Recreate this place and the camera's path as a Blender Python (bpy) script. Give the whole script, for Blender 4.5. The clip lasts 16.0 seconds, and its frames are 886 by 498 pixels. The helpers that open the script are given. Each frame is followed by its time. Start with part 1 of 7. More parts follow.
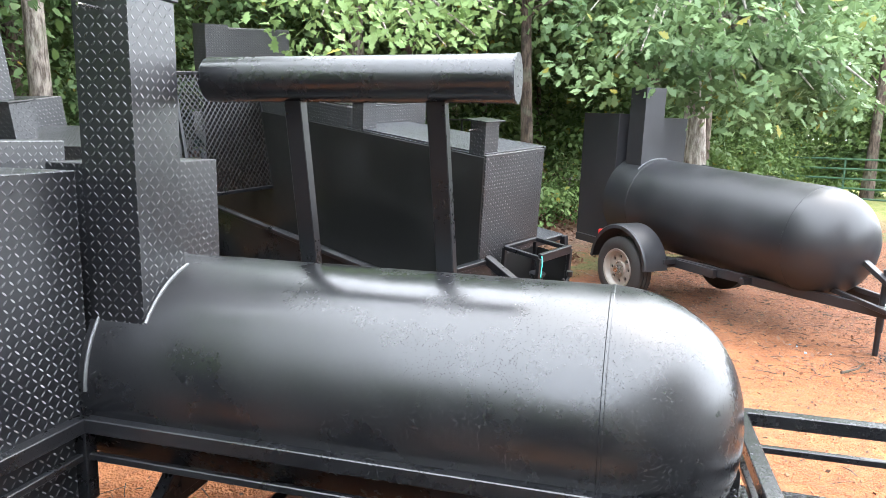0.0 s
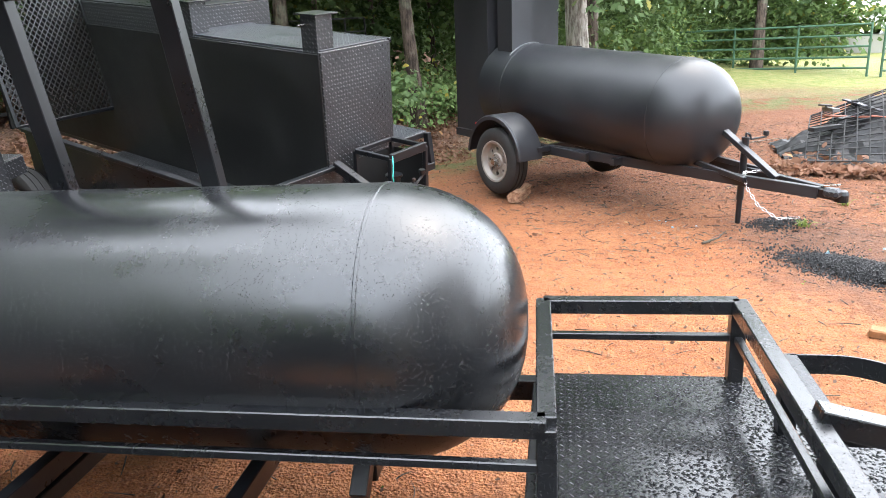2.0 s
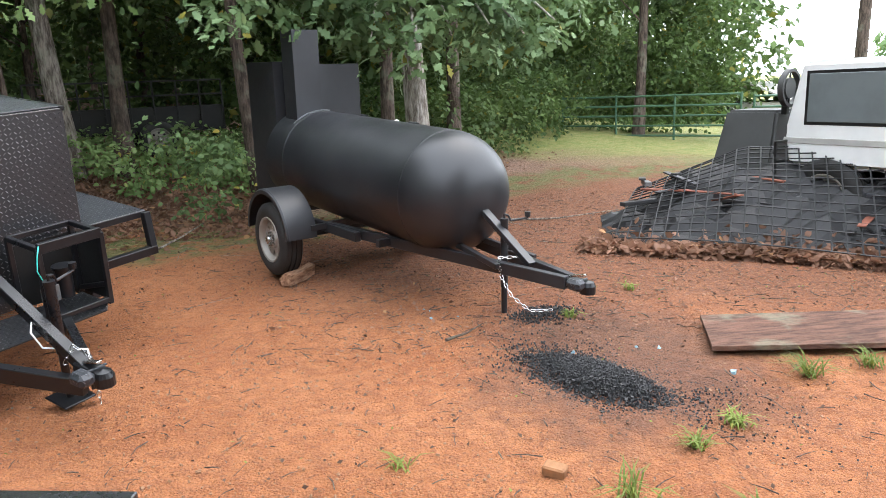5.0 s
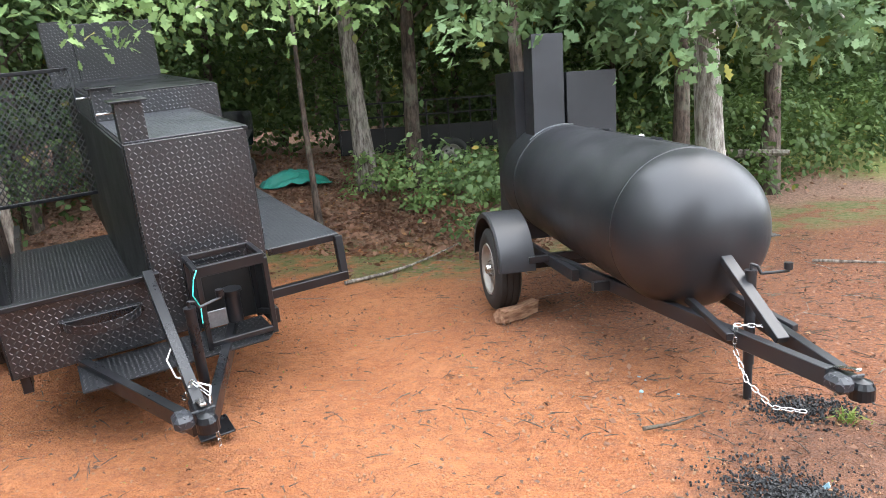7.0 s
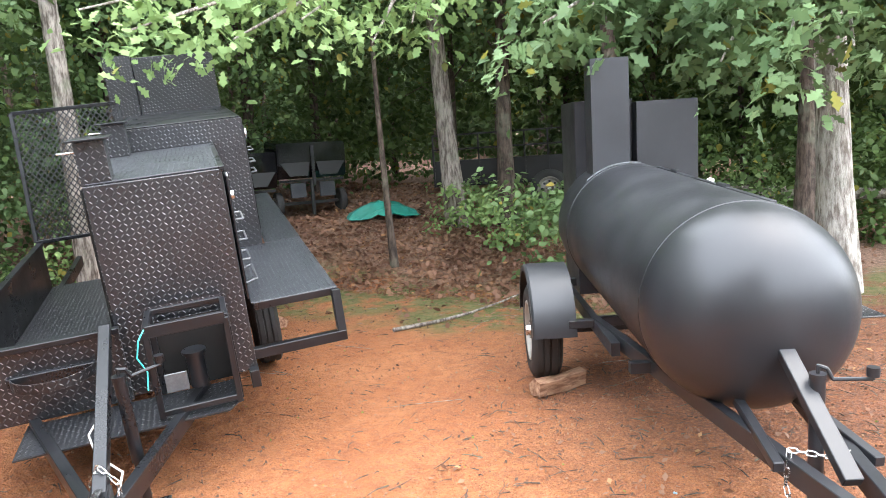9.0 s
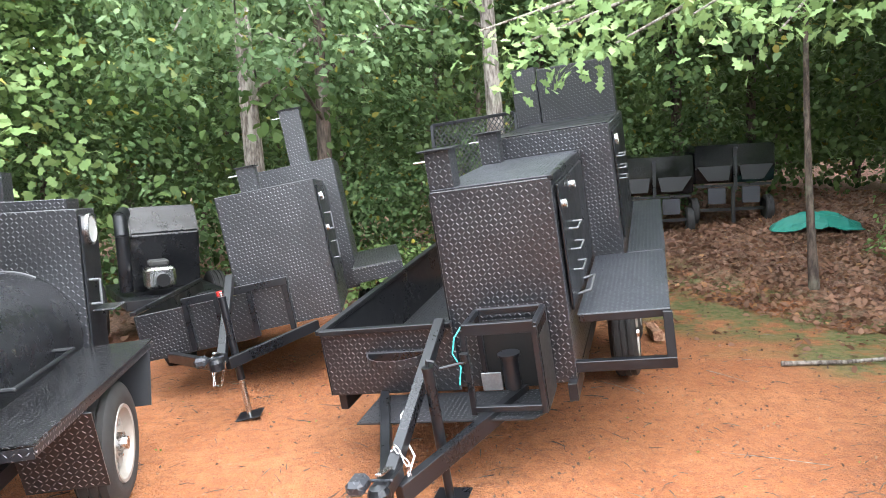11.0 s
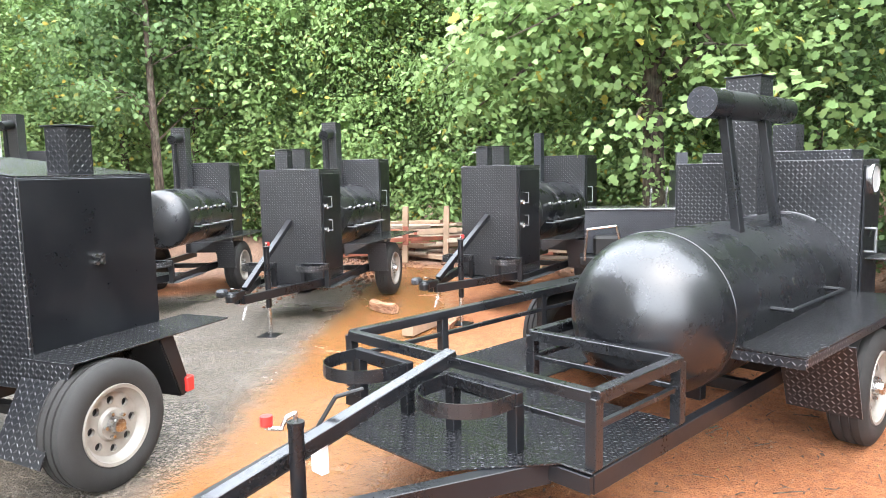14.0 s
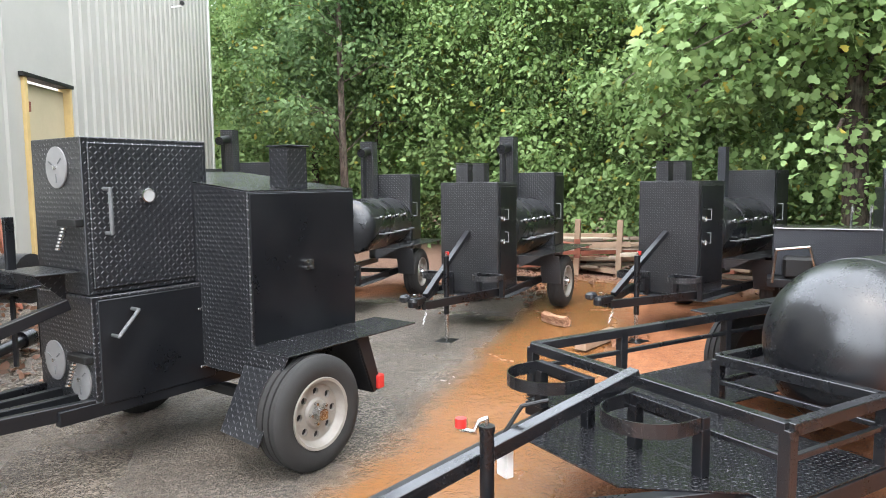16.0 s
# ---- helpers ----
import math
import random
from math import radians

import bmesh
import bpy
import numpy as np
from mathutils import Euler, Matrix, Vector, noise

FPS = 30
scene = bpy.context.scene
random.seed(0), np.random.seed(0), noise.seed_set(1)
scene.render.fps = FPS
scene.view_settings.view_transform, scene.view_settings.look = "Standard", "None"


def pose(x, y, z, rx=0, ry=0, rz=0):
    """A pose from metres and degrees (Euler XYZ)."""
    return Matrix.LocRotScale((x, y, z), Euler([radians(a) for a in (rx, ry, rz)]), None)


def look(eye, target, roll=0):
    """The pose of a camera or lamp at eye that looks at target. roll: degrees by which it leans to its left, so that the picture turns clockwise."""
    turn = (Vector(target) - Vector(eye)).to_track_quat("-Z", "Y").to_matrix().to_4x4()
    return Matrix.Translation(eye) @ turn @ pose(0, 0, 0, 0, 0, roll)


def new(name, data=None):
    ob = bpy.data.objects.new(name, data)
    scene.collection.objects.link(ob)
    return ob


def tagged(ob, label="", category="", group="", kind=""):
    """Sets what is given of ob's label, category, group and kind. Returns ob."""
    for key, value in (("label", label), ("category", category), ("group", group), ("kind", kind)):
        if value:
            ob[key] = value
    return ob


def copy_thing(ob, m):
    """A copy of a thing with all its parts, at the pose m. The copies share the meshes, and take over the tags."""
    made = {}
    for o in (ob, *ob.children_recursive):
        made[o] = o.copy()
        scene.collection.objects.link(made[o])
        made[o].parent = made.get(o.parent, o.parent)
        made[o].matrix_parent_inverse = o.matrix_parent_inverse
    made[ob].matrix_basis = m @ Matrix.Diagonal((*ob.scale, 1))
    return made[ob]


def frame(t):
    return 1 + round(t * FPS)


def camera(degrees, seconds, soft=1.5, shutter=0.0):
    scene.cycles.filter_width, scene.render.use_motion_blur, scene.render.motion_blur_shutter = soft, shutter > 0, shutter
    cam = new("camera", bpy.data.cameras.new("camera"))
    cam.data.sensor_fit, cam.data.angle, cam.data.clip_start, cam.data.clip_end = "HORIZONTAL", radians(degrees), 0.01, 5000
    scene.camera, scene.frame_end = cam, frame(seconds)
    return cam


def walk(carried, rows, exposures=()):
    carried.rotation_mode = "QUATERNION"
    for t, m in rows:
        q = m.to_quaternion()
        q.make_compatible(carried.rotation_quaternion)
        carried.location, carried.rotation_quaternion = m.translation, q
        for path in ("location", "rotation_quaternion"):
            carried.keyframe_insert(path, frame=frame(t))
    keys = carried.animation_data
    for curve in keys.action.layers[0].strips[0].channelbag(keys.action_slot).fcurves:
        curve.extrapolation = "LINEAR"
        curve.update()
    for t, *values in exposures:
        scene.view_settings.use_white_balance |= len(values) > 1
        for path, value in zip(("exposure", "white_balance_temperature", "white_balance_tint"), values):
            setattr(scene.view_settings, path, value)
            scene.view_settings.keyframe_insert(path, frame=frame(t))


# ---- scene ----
cam = camera(64.6, 16.0, 0.6)
PATH = [
    (0, (0.37, 0.204, 1.725), (0.242, 2.173, 1.395), 1.0),
    (0.2, (0.479, 0.216, 1.712), (0.428, 2.171, 1.296), 2.0),
    (0.5, (0.602, 0.204, 1.708), (0.529, 2.117, 1.13), -1.6),
    (1, (0.674, 0.191, 1.676), (0.58, 2.059, 0.967), -4.4),
    (1.5, (0.698, 0.309, 1.668), (0.668, 2.185, 0.974), -2.7),
    (2, (0.869, 0.422, 1.664), (0.939, 2.33, 1.067), -3.5),
    (2.5, (1.207, 0.518, 1.662), (1.311, 2.444, 1.13), -3.0),
    (3, (1.445, 0.663, 1.638), (1.644, 2.58, 1.102), -3.8),
    (3.5, (1.699, 0.837, 1.652), (2.019, 2.749, 1.161), -3.2),
    (3.7, (1.814, 0.863, 1.634), (2.151, 2.783, 1.19), -2.9),
    (5.8, (2.829, 1.305, 1.638), (2.746, 3.253, 1.193), -1.3),
    (6, (2.911, 1.419, 1.622), (2.519, 3.327, 1.169), -3.0),
    (6.5, (3.051, 1.73, 1.601), (2.503, 3.602, 1.16), -3.9),
    (7, (3.241, 2.008, 1.575), (2.567, 3.856, 1.217), -4.1),
    (7.5, (3.414, 2.255, 1.638), (2.508, 4.022, 1.402), -2.3),
    (8, (3.442, 2.513, 1.588), (2.501, 4.261, 1.345), -3.0),
    (8.2, (3.501, 2.633, 1.611), (2.545, 4.371, 1.357), -3.3),
    (10.3, (3.766, 3.387, 1.595), (2.235, 4.66, 1.402), -3.2),
    (10.5, (3.817, 3.481, 1.607), (2.154, 4.576, 1.418), -3.3),
    (11, (3.924, 3.575, 1.609), (2.093, 4.359, 1.428), -3.2),
    (11.5, (3.998, 3.551, 1.611), (2.12, 4.216, 1.426), -1.8),
    (12, (4.055, 3.584, 1.604), (2.141, 4.135, 1.417), -1.9),
    (12.4, (4.074, 3.618, 1.597), (2.104, 3.909, 1.415), -0.6),
    (12.5, (4.112, 3.665, 1.595), (2.129, 3.815, 1.387), 0.6),
    (12.6, (4.12, 3.678, 1.601), (2.132, 3.682, 1.379), 0.5),
    (13, (4.196, 3.642, 1.612), (2.252, 3.237, 1.377), 0.1),
    (13.3, (4.206, 3.639, 1.582), (2.322, 3.009, 1.356), -0.2),
    (13.5, (4.257, 3.535, 1.581), (2.412, 2.796, 1.352), -0.4),
    (14, (4.316, 3.475, 1.582), (2.662, 2.374, 1.353), -1.1),
    (14.5, (4.439, 3.416, 1.601), (3.022, 2.023, 1.374), -1.8),
    (15, (4.496, 3.46, 1.632), (3.355, 1.832, 1.413), -2.2),
    (15.5, (4.497, 3.465, 1.63), (3.41, 1.799, 1.425), -1.7),
    (16, (4.495, 3.491, 1.635), (3.141, 2.032, 1.438), -0.5),
]
walk(cam, [(t, look(eye, target, roll)) for t, eye, target, roll in PATH], [(0, 2.12), (0.5, 1.93), (1.5, 1.92), (2.5, 1.53), (3, 1.38), (3.5, 1.1), (6, 1.15), (6.5, 1.28), (7, 1.58), (8, 2.05), (10.5, 2.05), (11, 2.15), (12.5, 2.25), (13.5, 2.3), (15, 1.66), (15.5, 1.5), (16, 1.5)])

# ---- light ----
world = bpy.data.worlds.new("overcast_sky")
scene.world = world
world.use_nodes = True
wn, wl = world.node_tree.nodes, world.node_tree.links
sky = wn.new("ShaderNodeTexSky")
sky.sky_type, sky.sun_disc = "NISHITA", False
sky.sun_elevation, sky.sun_rotation = radians(64), radians(51)
sky.air_density, sky.dust_density, sky.ozone_density = 1.0, 6.0, 1.0
cloud = wn.new("ShaderNodeMix")
cloud.data_type = "RGBA"
cloud.inputs["Factor"].default_value = 0.8
cloud.inputs["B"].default_value = (9.6, 10.4, 11.6, 1)
wl.new(sky.outputs["Color"], cloud.inputs["A"])
wl.new(cloud.outputs["Result"], wn["Background"].inputs["Color"])
wn["Background"].inputs["Strength"].default_value = 0.25
sun = new("sun", bpy.data.lights.new("sun", "SUN"))
sun.data.energy, sun.data.angle, sun.data.color = 0.6, radians(120), (1.0, 0.97, 0.92)
sun.matrix_world = look((0, 0, 30), (-11, -9, 0))


# ---- material helpers ----
class Nodes:
    """Short hand for node trees."""

    def __init__(self, name):
        self.mat = bpy.data.materials.new(name)
        self.mat.use_nodes = True
        self.n, self.l = self.mat.node_tree.nodes, self.mat.node_tree.links
        self.bsdf = self.n["Principled BSDF"]

    def put(self, socket, value):
        if isinstance(value, bpy.types.NodeSocket):
            self.l.new(value, socket)
        elif isinstance(value, (tuple, list)) and len(value) == 3 and socket.type == "RGBA":
            socket.default_value = (*value, 1)
        else:
            socket.default_value = value

    def math(self, op, a, b=0.0, c=0.0):
        m = self.n.new("ShaderNodeMath")
        m.operation = op
        for k, v in enumerate((a, b, c)):
            self.put(m.inputs[k], v)
        return m.outputs[0]

    def mix(self, f, a, b):
        m = self.n.new("ShaderNodeMix")
        m.data_type = "RGBA"
        self.put(m.inputs["Factor"], f), self.put(m.inputs["A"], a), self.put(m.inputs["B"], b)
        return m.outputs["Result"]

    def noise(self, vec, scale, detail=4.0, rough=0.55, lo=0.0, hi=1.0):
        t = self.n.new("ShaderNodeTexNoise")
        t.inputs["Scale"].default_value, t.inputs["Detail"].default_value, t.inputs["Roughness"].default_value = scale, detail, rough
        self.put(t.inputs["Vector"], vec)
        return self.ramp(t.outputs["Fac"], lo, hi) if (lo, hi) != (0.0, 1.0) else t.outputs["Fac"]

    def ramp(self, v, lo, hi, a=0.0, b=1.0):
        m = self.n.new("ShaderNodeMapRange")
        m.interpolation_type = "SMOOTHSTEP"
        self.put(m.inputs["Value"], v)
        for k, x in zip(("From Min", "From Max", "To Min", "To Max"), (lo, hi, a, b)):
            m.inputs[k].default_value = x
        return m.outputs["Result"]

    def voronoi(self, vec, scale, out="Distance"):
        t = self.n.new("ShaderNodeTexVoronoi")
        t.inputs["Scale"].default_value = scale
        self.put(t.inputs["Vector"], vec)
        return t.outputs[out]

    def coords(self, which="Object"):
        return self.n.new("ShaderNodeTexCoord").outputs[which]

    def place(self):
        return self.n.new("ShaderNodeNewGeometry").outputs["Position"]

    def island(self):
        return self.n.new("ShaderNodeNewGeometry").outputs["Random Per Island"]

    def chance(self):
        return self.n.new("ShaderNodeObjectInfo").outputs["Random"]

    def split(self, vec):
        t = self.n.new("ShaderNodeSeparateXYZ")
        self.put(t.inputs[0], vec)
        return t.outputs

    def bump(self, height, strength=0.3, distance=0.01):
        b = self.n.new("ShaderNodeBump")
        b.inputs["Strength"].default_value, b.inputs["Distance"].default_value = strength, distance
        self.put(b.inputs["Height"], height)
        self.l.new(b.outputs["Normal"], self.bsdf.inputs["Normal"])

    def done(self, color, rough=0.6, metal=0.0, spec=0.5, coat=0.0):
        i = self.bsdf.inputs
        self.put(i["Base Color"], color), self.put(i["Roughness"], rough), self.put(i["Metallic"], metal)
        i["Specular IOR Level"].default_value = spec
        i["Coat Weight"].default_value = coat
        return self.mat


def painted(name, color, rough, grain=0.04, drops=0.0, coat=0.0, dust=0.25, spec=0.6):
    """Paint on steel, with cloudy wear, faint orange peel and, where wet, beads of water."""
    m = Nodes(name)
    o = m.coords("Object")
    big = m.noise(o, 2.3, 5, 0.6, 0.35, 0.7)
    fine = m.noise(o, 60, 3)
    light = tuple(min(1, c * 1.9 + 0.012) for c in color)
    col = m.mix(m.math("MULTIPLY", big, dust), color, light)
    r = m.math("ADD", m.math("MULTIPLY", big, 0.16), rough - 0.05)
    r = m.math("ADD", r, m.math("MULTIPLY", m.math("SUBTRACT", fine, 0.5), 0.12))
    h = m.math("MULTIPLY", m.noise(o, 260, 2), grain)
    if drops:
        d = m.voronoi(o, 135)
        bead = m.ramp(d, 0.06, 0.24, 1.0, 0.0)
        keep = m.ramp(m.noise(o, 9, 3), 0.25, 0.55, 0.25, 1.0)
        bead = m.math("MULTIPLY", bead, keep)
        h = m.math("ADD", h, m.math("MULTIPLY", bead, drops))
        r = m.math("SUBTRACT", r, m.math("MULTIPLY", bead, 0.2))
    h = m.math("ADD", h, m.math("MULTIPLY", m.noise(o, 5, 2), 0.2))
    m.bump(h, 0.6 if drops else 0.35, 0.004)
    return m.done(col, r, 0.0, spec, coat)


def tread_plate(name, color, rough, pitch=0.027, lift=1.0, drops=0.0, spec=0.6, worn_glint=0.24):
    """Diamond tread plate: raised bars that alternate in direction, in the sheet's own metres."""
    m = Nodes(name)
    uv = m.split(m.coords("UV"))
    u, v = m.math("DIVIDE", uv[0], pitch), m.math("DIVIDE", uv[1], pitch)
    cu, cv = m.math("FLOOR", u), m.math("FLOOR", v)
    fu, fv = m.math("SUBTRACT", m.math("SUBTRACT", u, cu), 0.5), m.math("SUBTRACT", m.math("SUBTRACT", v, cv), 0.5)
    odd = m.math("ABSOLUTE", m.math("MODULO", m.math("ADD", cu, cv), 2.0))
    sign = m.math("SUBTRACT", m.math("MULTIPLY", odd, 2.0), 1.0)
    a = m.math("MULTIPLY", m.math("ADD", fu, m.math("MULTIPLY", fv, sign)), 0.7071)
    b = m.math("MULTIPLY", m.math("SUBTRACT", fu, m.math("MULTIPLY", fv, sign)), 0.7071)
    e = m.math("ADD", m.math("POWER", m.math("DIVIDE", a, 0.42), 2.0), m.math("POWER", m.math("DIVIDE", b, 0.13), 2.0))
    bar = m.ramp(e, 0.25, 1.05, 1.0, 0.0)
    o = m.coords("Object")
    wear = m.noise(o, 3.1, 5, 0.6, 0.3, 0.75)
    fine = m.noise(o, 45, 3)
    # sky glint painted lighter on bar tops besides wear, weaker on one diagonal
    bar_glint = m.math("MULTIPLY", bar, m.math("SUBTRACT", 1.0, m.math("MULTIPLY", odd, 0.65)))
    col = m.mix(m.math("MULTIPLY", bar_glint, m.math("ADD", 0.25, m.math("MULTIPLY", wear, 0.5))), color, tuple(c * 2 + worn_glint for c in color))
    r = m.math("ADD", m.math("ADD", rough, m.math("MULTIPLY", wear, 0.12)), m.math("MULTIPLY", m.math("SUBTRACT", fine, 0.5), 0.2))
    r = m.math("SUBTRACT", r, m.math("MULTIPLY", bar, 0.14))
    h = m.math("ADD", m.math("MULTIPLY", bar, lift), m.math("MULTIPLY", fine, 0.05))
    if drops:
        bead = m.math("MULTIPLY", m.ramp(m.voronoi(o, 85), 0.05, 0.5, 1.0, 0.0), m.ramp(m.noise(o, 17, 3), 0.2, 0.45))
        h = m.math("ADD", h, m.math("MULTIPLY", bead, drops))
    m.bump(h, 1.0, 0.006)
    return m.done(col, r, 0.0, spec)


def plain(name, color, rough=0.5, metal=0.0, vary=0.35, scale=9.0, bump=0.15, spec=0.5):
    m = Nodes(name)
    o = m.coords("Object")
    f = m.noise(o, scale, 5, 0.6, 0.3, 0.72)
    g = m.noise(o, scale * 14, 3)
    col = m.mix(m.math("MULTIPLY", f, vary), color, tuple(c * 0.45 for c in color))
    m.bump(g, bump, 0.003)
    return m.done(col, m.math("ADD", rough - 0.06, m.math("MULTIPLY", g, 0.14)), metal, spec)


def leafy(name, dark, light, yellow=(0.22, 0.2, 0.03)):
    m = Nodes(name)
    k = m.island()
    o = m.place()
    patch = m.noise(o, 1.3, 3, 0.6, 0.36, 0.64)
    f = m.math("ADD", m.math("MULTIPLY", k, 0.3), m.math("MULTIPLY", patch, 0.7))
    col = m.mix(f, dark, light)
    col = m.mix(m.ramp(k, 0.955, 0.985), col, yellow)
    m.bump(m.noise(m.coords("Object"), 40, 2), 0.2, 0.004)
    mat = m.done(col, 0.55, 0.0, 0.25)
    t = m.n.new("ShaderNodeBsdfTranslucent")
    m.put(t.inputs["Color"], m.mix(0.5, col, light))
    mixer = m.n.new("ShaderNodeMixShader")
    mixer.inputs[0].default_value = 0.36
    m.l.new(m.bsdf.outputs[0], mixer.inputs[1]), m.l.new(t.outputs[0], mixer.inputs[2])
    m.l.new(mixer.outputs[0], m.n["Material Output"].inputs["Surface"])
    return mat


def barky(name, color, dark, grain=(14, 14, 3.2)):
    m = Nodes(name)
    o = m.coords("Object")
    mp = m.n.new("ShaderNodeMapping")
    mp.inputs["Scale"].default_value = grain
    m.l.new(o, mp.inputs["Vector"])
    f = m.noise(mp.outputs[0], 1.6, 6, 0.65)
    lich = m.noise(o, 3, 4, 0.6, 0.52, 0.68)
    col = m.mix(m.ramp(f, 0.35, 0.65), dark, color)
    col = m.mix(m.math("MULTIPLY", lich, 0.35), col, (0.26, 0.28, 0.2))
    m.bump(f, 1.0, 0.03)
    return m.done(col, 0.9, 0.0, 0.2)


def ground_material():
    m = Nodes("red_clay_ground")
    p = m.place()
    x, y, z = m.split(p)
    wob = m.math("SUBTRACT", m.noise(p, 0.9, 5, 0.6), 0.5)
    wob2 = m.math("SUBTRACT", m.noise(p, 6.0, 4, 0.6), 0.5)
    # red clay
    n1, n2, n3 = m.noise(p, 1.1, 6, 0.62, 0.3, 0.72), m.noise(p, 11, 5, 0.65, 0.35, 0.7), m.noise(p, 90, 3, 0.6)
    clay = m.mix(n1, (0.33, 0.104, 0.03), (0.46, 0.175, 0.066))
    clay = m.mix(m.math("MULTIPLY", n2, 0.6), clay, (0.19, 0.058, 0.021))
    grit = m.voronoi(p, 75)
    clay = m.mix(m.math("MULTIPLY", m.ramp(grit, 0.08, 0.25, 1.0, 0.0), 0.55), clay, (0.42, 0.22, 0.11))
    clay = m.mix(m.math("MULTIPLY", m.ramp(m.noise(p, 150, 3, 0.7), 0.54, 0.62), 0.75), clay, (0.09, 0.035, 0.02))
    clay = m.mix(m.math("MULTIPLY", m.ramp(m.noise(p, 34, 4, 0.7), 0.56, 0.64), 0.6), clay, (0.11, 0.05, 0.03))
    sand = m.noise(p, 230, 2, 0.6)
    clay = m.mix(m.ramp(sand, 0.5, 0.72, 0.0, 0.7), clay, (0.56, 0.27, 0.13))
    clay = m.mix(m.ramp(sand, 0.47, 0.3, 0.0, 0.75), clay, (0.13, 0.042, 0.017))
    lump = m.noise(p, 52, 3, 0.7)
    clay = m.mix(m.ramp(lump, 0.57, 0.7, 0.0, 0.55), clay, (0.5, 0.22, 0.1))
    # wet pavement
    d = m.math("ADD", m.math("MULTIPLY", m.math("SUBTRACT", x, 1.87), 0.50), m.math("MULTIPLY", m.math("SUBTRACT", y, 0.34), -0.866))
    d = m.math("ADD", d, m.math("ADD", m.math("MULTIPLY", wob, 0.5), m.math("MULTIPLY", wob2, 0.22)))
    d = m.math("ADD", d, 0.06)
    west = m.math("ADD", x, m.math("MULTIPLY", wob, 2.0))
    pav = m.math("MULTIPLY", m.ramp(d, 0.02, 0.2), m.ramp(west, -3.6, -3.0))
    south = m.math("ADD", m.math("ADD", y, m.math("MULTIPLY", x, 0.35)), m.math("MULTIPLY", wob, 0.8))
    pav = m.math("MULTIPLY", pav, m.ramp(south, -5.2, -4.6))
    stones = m.voronoi(p, 70, "Color")
    sr = m.split(stones)[0]
    tar = m.mix(sr, (0.042, 0.036, 0.03), (0.21, 0.178, 0.145))
    tar = m.mix(m.math("MULTIPLY", n1, 0.4), tar, (0.11, 0.085, 0.06))
    col = m.mix(pav, clay, tar)
    # muddy film of water at the seam and in low places
    film = m.math("MULTIPLY", m.ramp(d, -1.25, -0.75), m.ramp(d, 0.08, 0.45, 1.0, 0.0))
    film = m.math("MULTIPLY", film, m.math("MULTIPLY", m.ramp(x, -5.5, -4.5), m.ramp(x, 4.2, 3.2)))
    film = m.math("MULTIPLY", film, m.ramp(m.math("ADD", m.noise(p, 1.7, 4), m.math("MULTIPLY", wob2, 0.3)), 0.22, 0.4))
    pool = m.math("MULTIPLY", pav, m.noise(p, 0.8, 3, 0.5, 0.42, 0.62))
    col = m.mix(m.math("MULTIPLY", film, 0.85), col, (0.165, 0.075, 0.024))
    # brown litter of needles and bark towards the woods
    lit = m.math("MULTIPLY", m.ramp(m.math("ADD", m.math("ADD", y, m.math("MULTIPLY", wob, 2.5)), m.math("MULTIPLY", x, 0.45)), 6.7, 8.8), m.ramp(x, 0.6, 2.2))
    needle = m.noise(p, 38, 5, 0.8, 0.36, 0.62)
    col = m.mix(m.math("MULTIPLY", lit, m.math("ADD", 0.2, m.math("MULTIPLY", needle, 0.75))), col, (0.12, 0.052, 0.03))
    # woods floor
    edge = m.math("SUBTRACT", m.math("ADD", y, m.math("MULTIPLY", wob, 2.2)), m.ramp(x, 0.5, 7.0, 0.0, 4.0))
    moss = m.math("MULTIPLY", m.ramp(edge, 8.0, 9.0), m.ramp(x, -5.0, -3.0))
    straw = m.mix(m.noise(p, 14, 4, 0.6, 0.35, 0.65), (0.18, 0.15, 0.06), (0.09, 0.11, 0.028))
    col = m.mix(m.math("MULTIPLY", moss, m.ramp(m.noise(p, 2.4, 5, 0.65), 0.38, 0.55)), col, straw)
    duff = m.mix(m.noise(p, 26, 4, 0.7, 0.35, 0.65), (0.13, 0.075, 0.05), (0.34, 0.2, 0.14))
    wood = m.math("MAXIMUM", m.ramp(edge, 9.7, 10.6), m.math("MAXIMUM", m.ramp(m.math("ADD", x, m.math("MULTIPLY", wob, 2.0)), -4.4, -5.8), m.ramp(south, -5.4, -6.6)))
    wood = m.math("MULTIPLY", wood, m.ramp(x, 11.0, 7.0))
    col = m.mix(wood, col, duff)
    lawn = m.math("MULTIPLY", m.ramp(m.math("ADD", y, m.math("ADD", m.math("MULTIPLY", wob, 3.0), m.math("MULTIPLY", x, 0.28))), 16.0, 18.5), m.ramp(x, 1.5, 4.5))
    grassy = m.mix(m.noise(p, 5, 5, 0.7, 0.3, 0.7), (0.17, 0.21, 0.045), (0.31, 0.28, 0.105))
    col = m.mix(lawn, col, grassy)
    # spilled charcoal fines round the black heaps
    cx, cy = m.math("SUBTRACT", x, 3.95), m.math("SUBTRACT", y, 4.85)
    far = m.math("SQRT", m.math("ADD", m.math("POWER", cx, 2.0), m.math("POWER", m.math("MULTIPLY", cy, 0.75), 2.0)))
    soot = m.ramp(m.math("ADD", far, m.math("ADD", m.math("MULTIPLY", wob, 0.9), m.math("MULTIPLY", wob2, 0.7))), 0.45, 1.15, 1.0, 0.0)
    col = m.mix(m.math("MULTIPLY", soot, 0.6), col, (0.04, 0.032, 0.03))
    wet = m.math("MAXIMUM", m.math("MULTIPLY", film, 0.95), m.math("MULTIPLY", pool, 0.6))
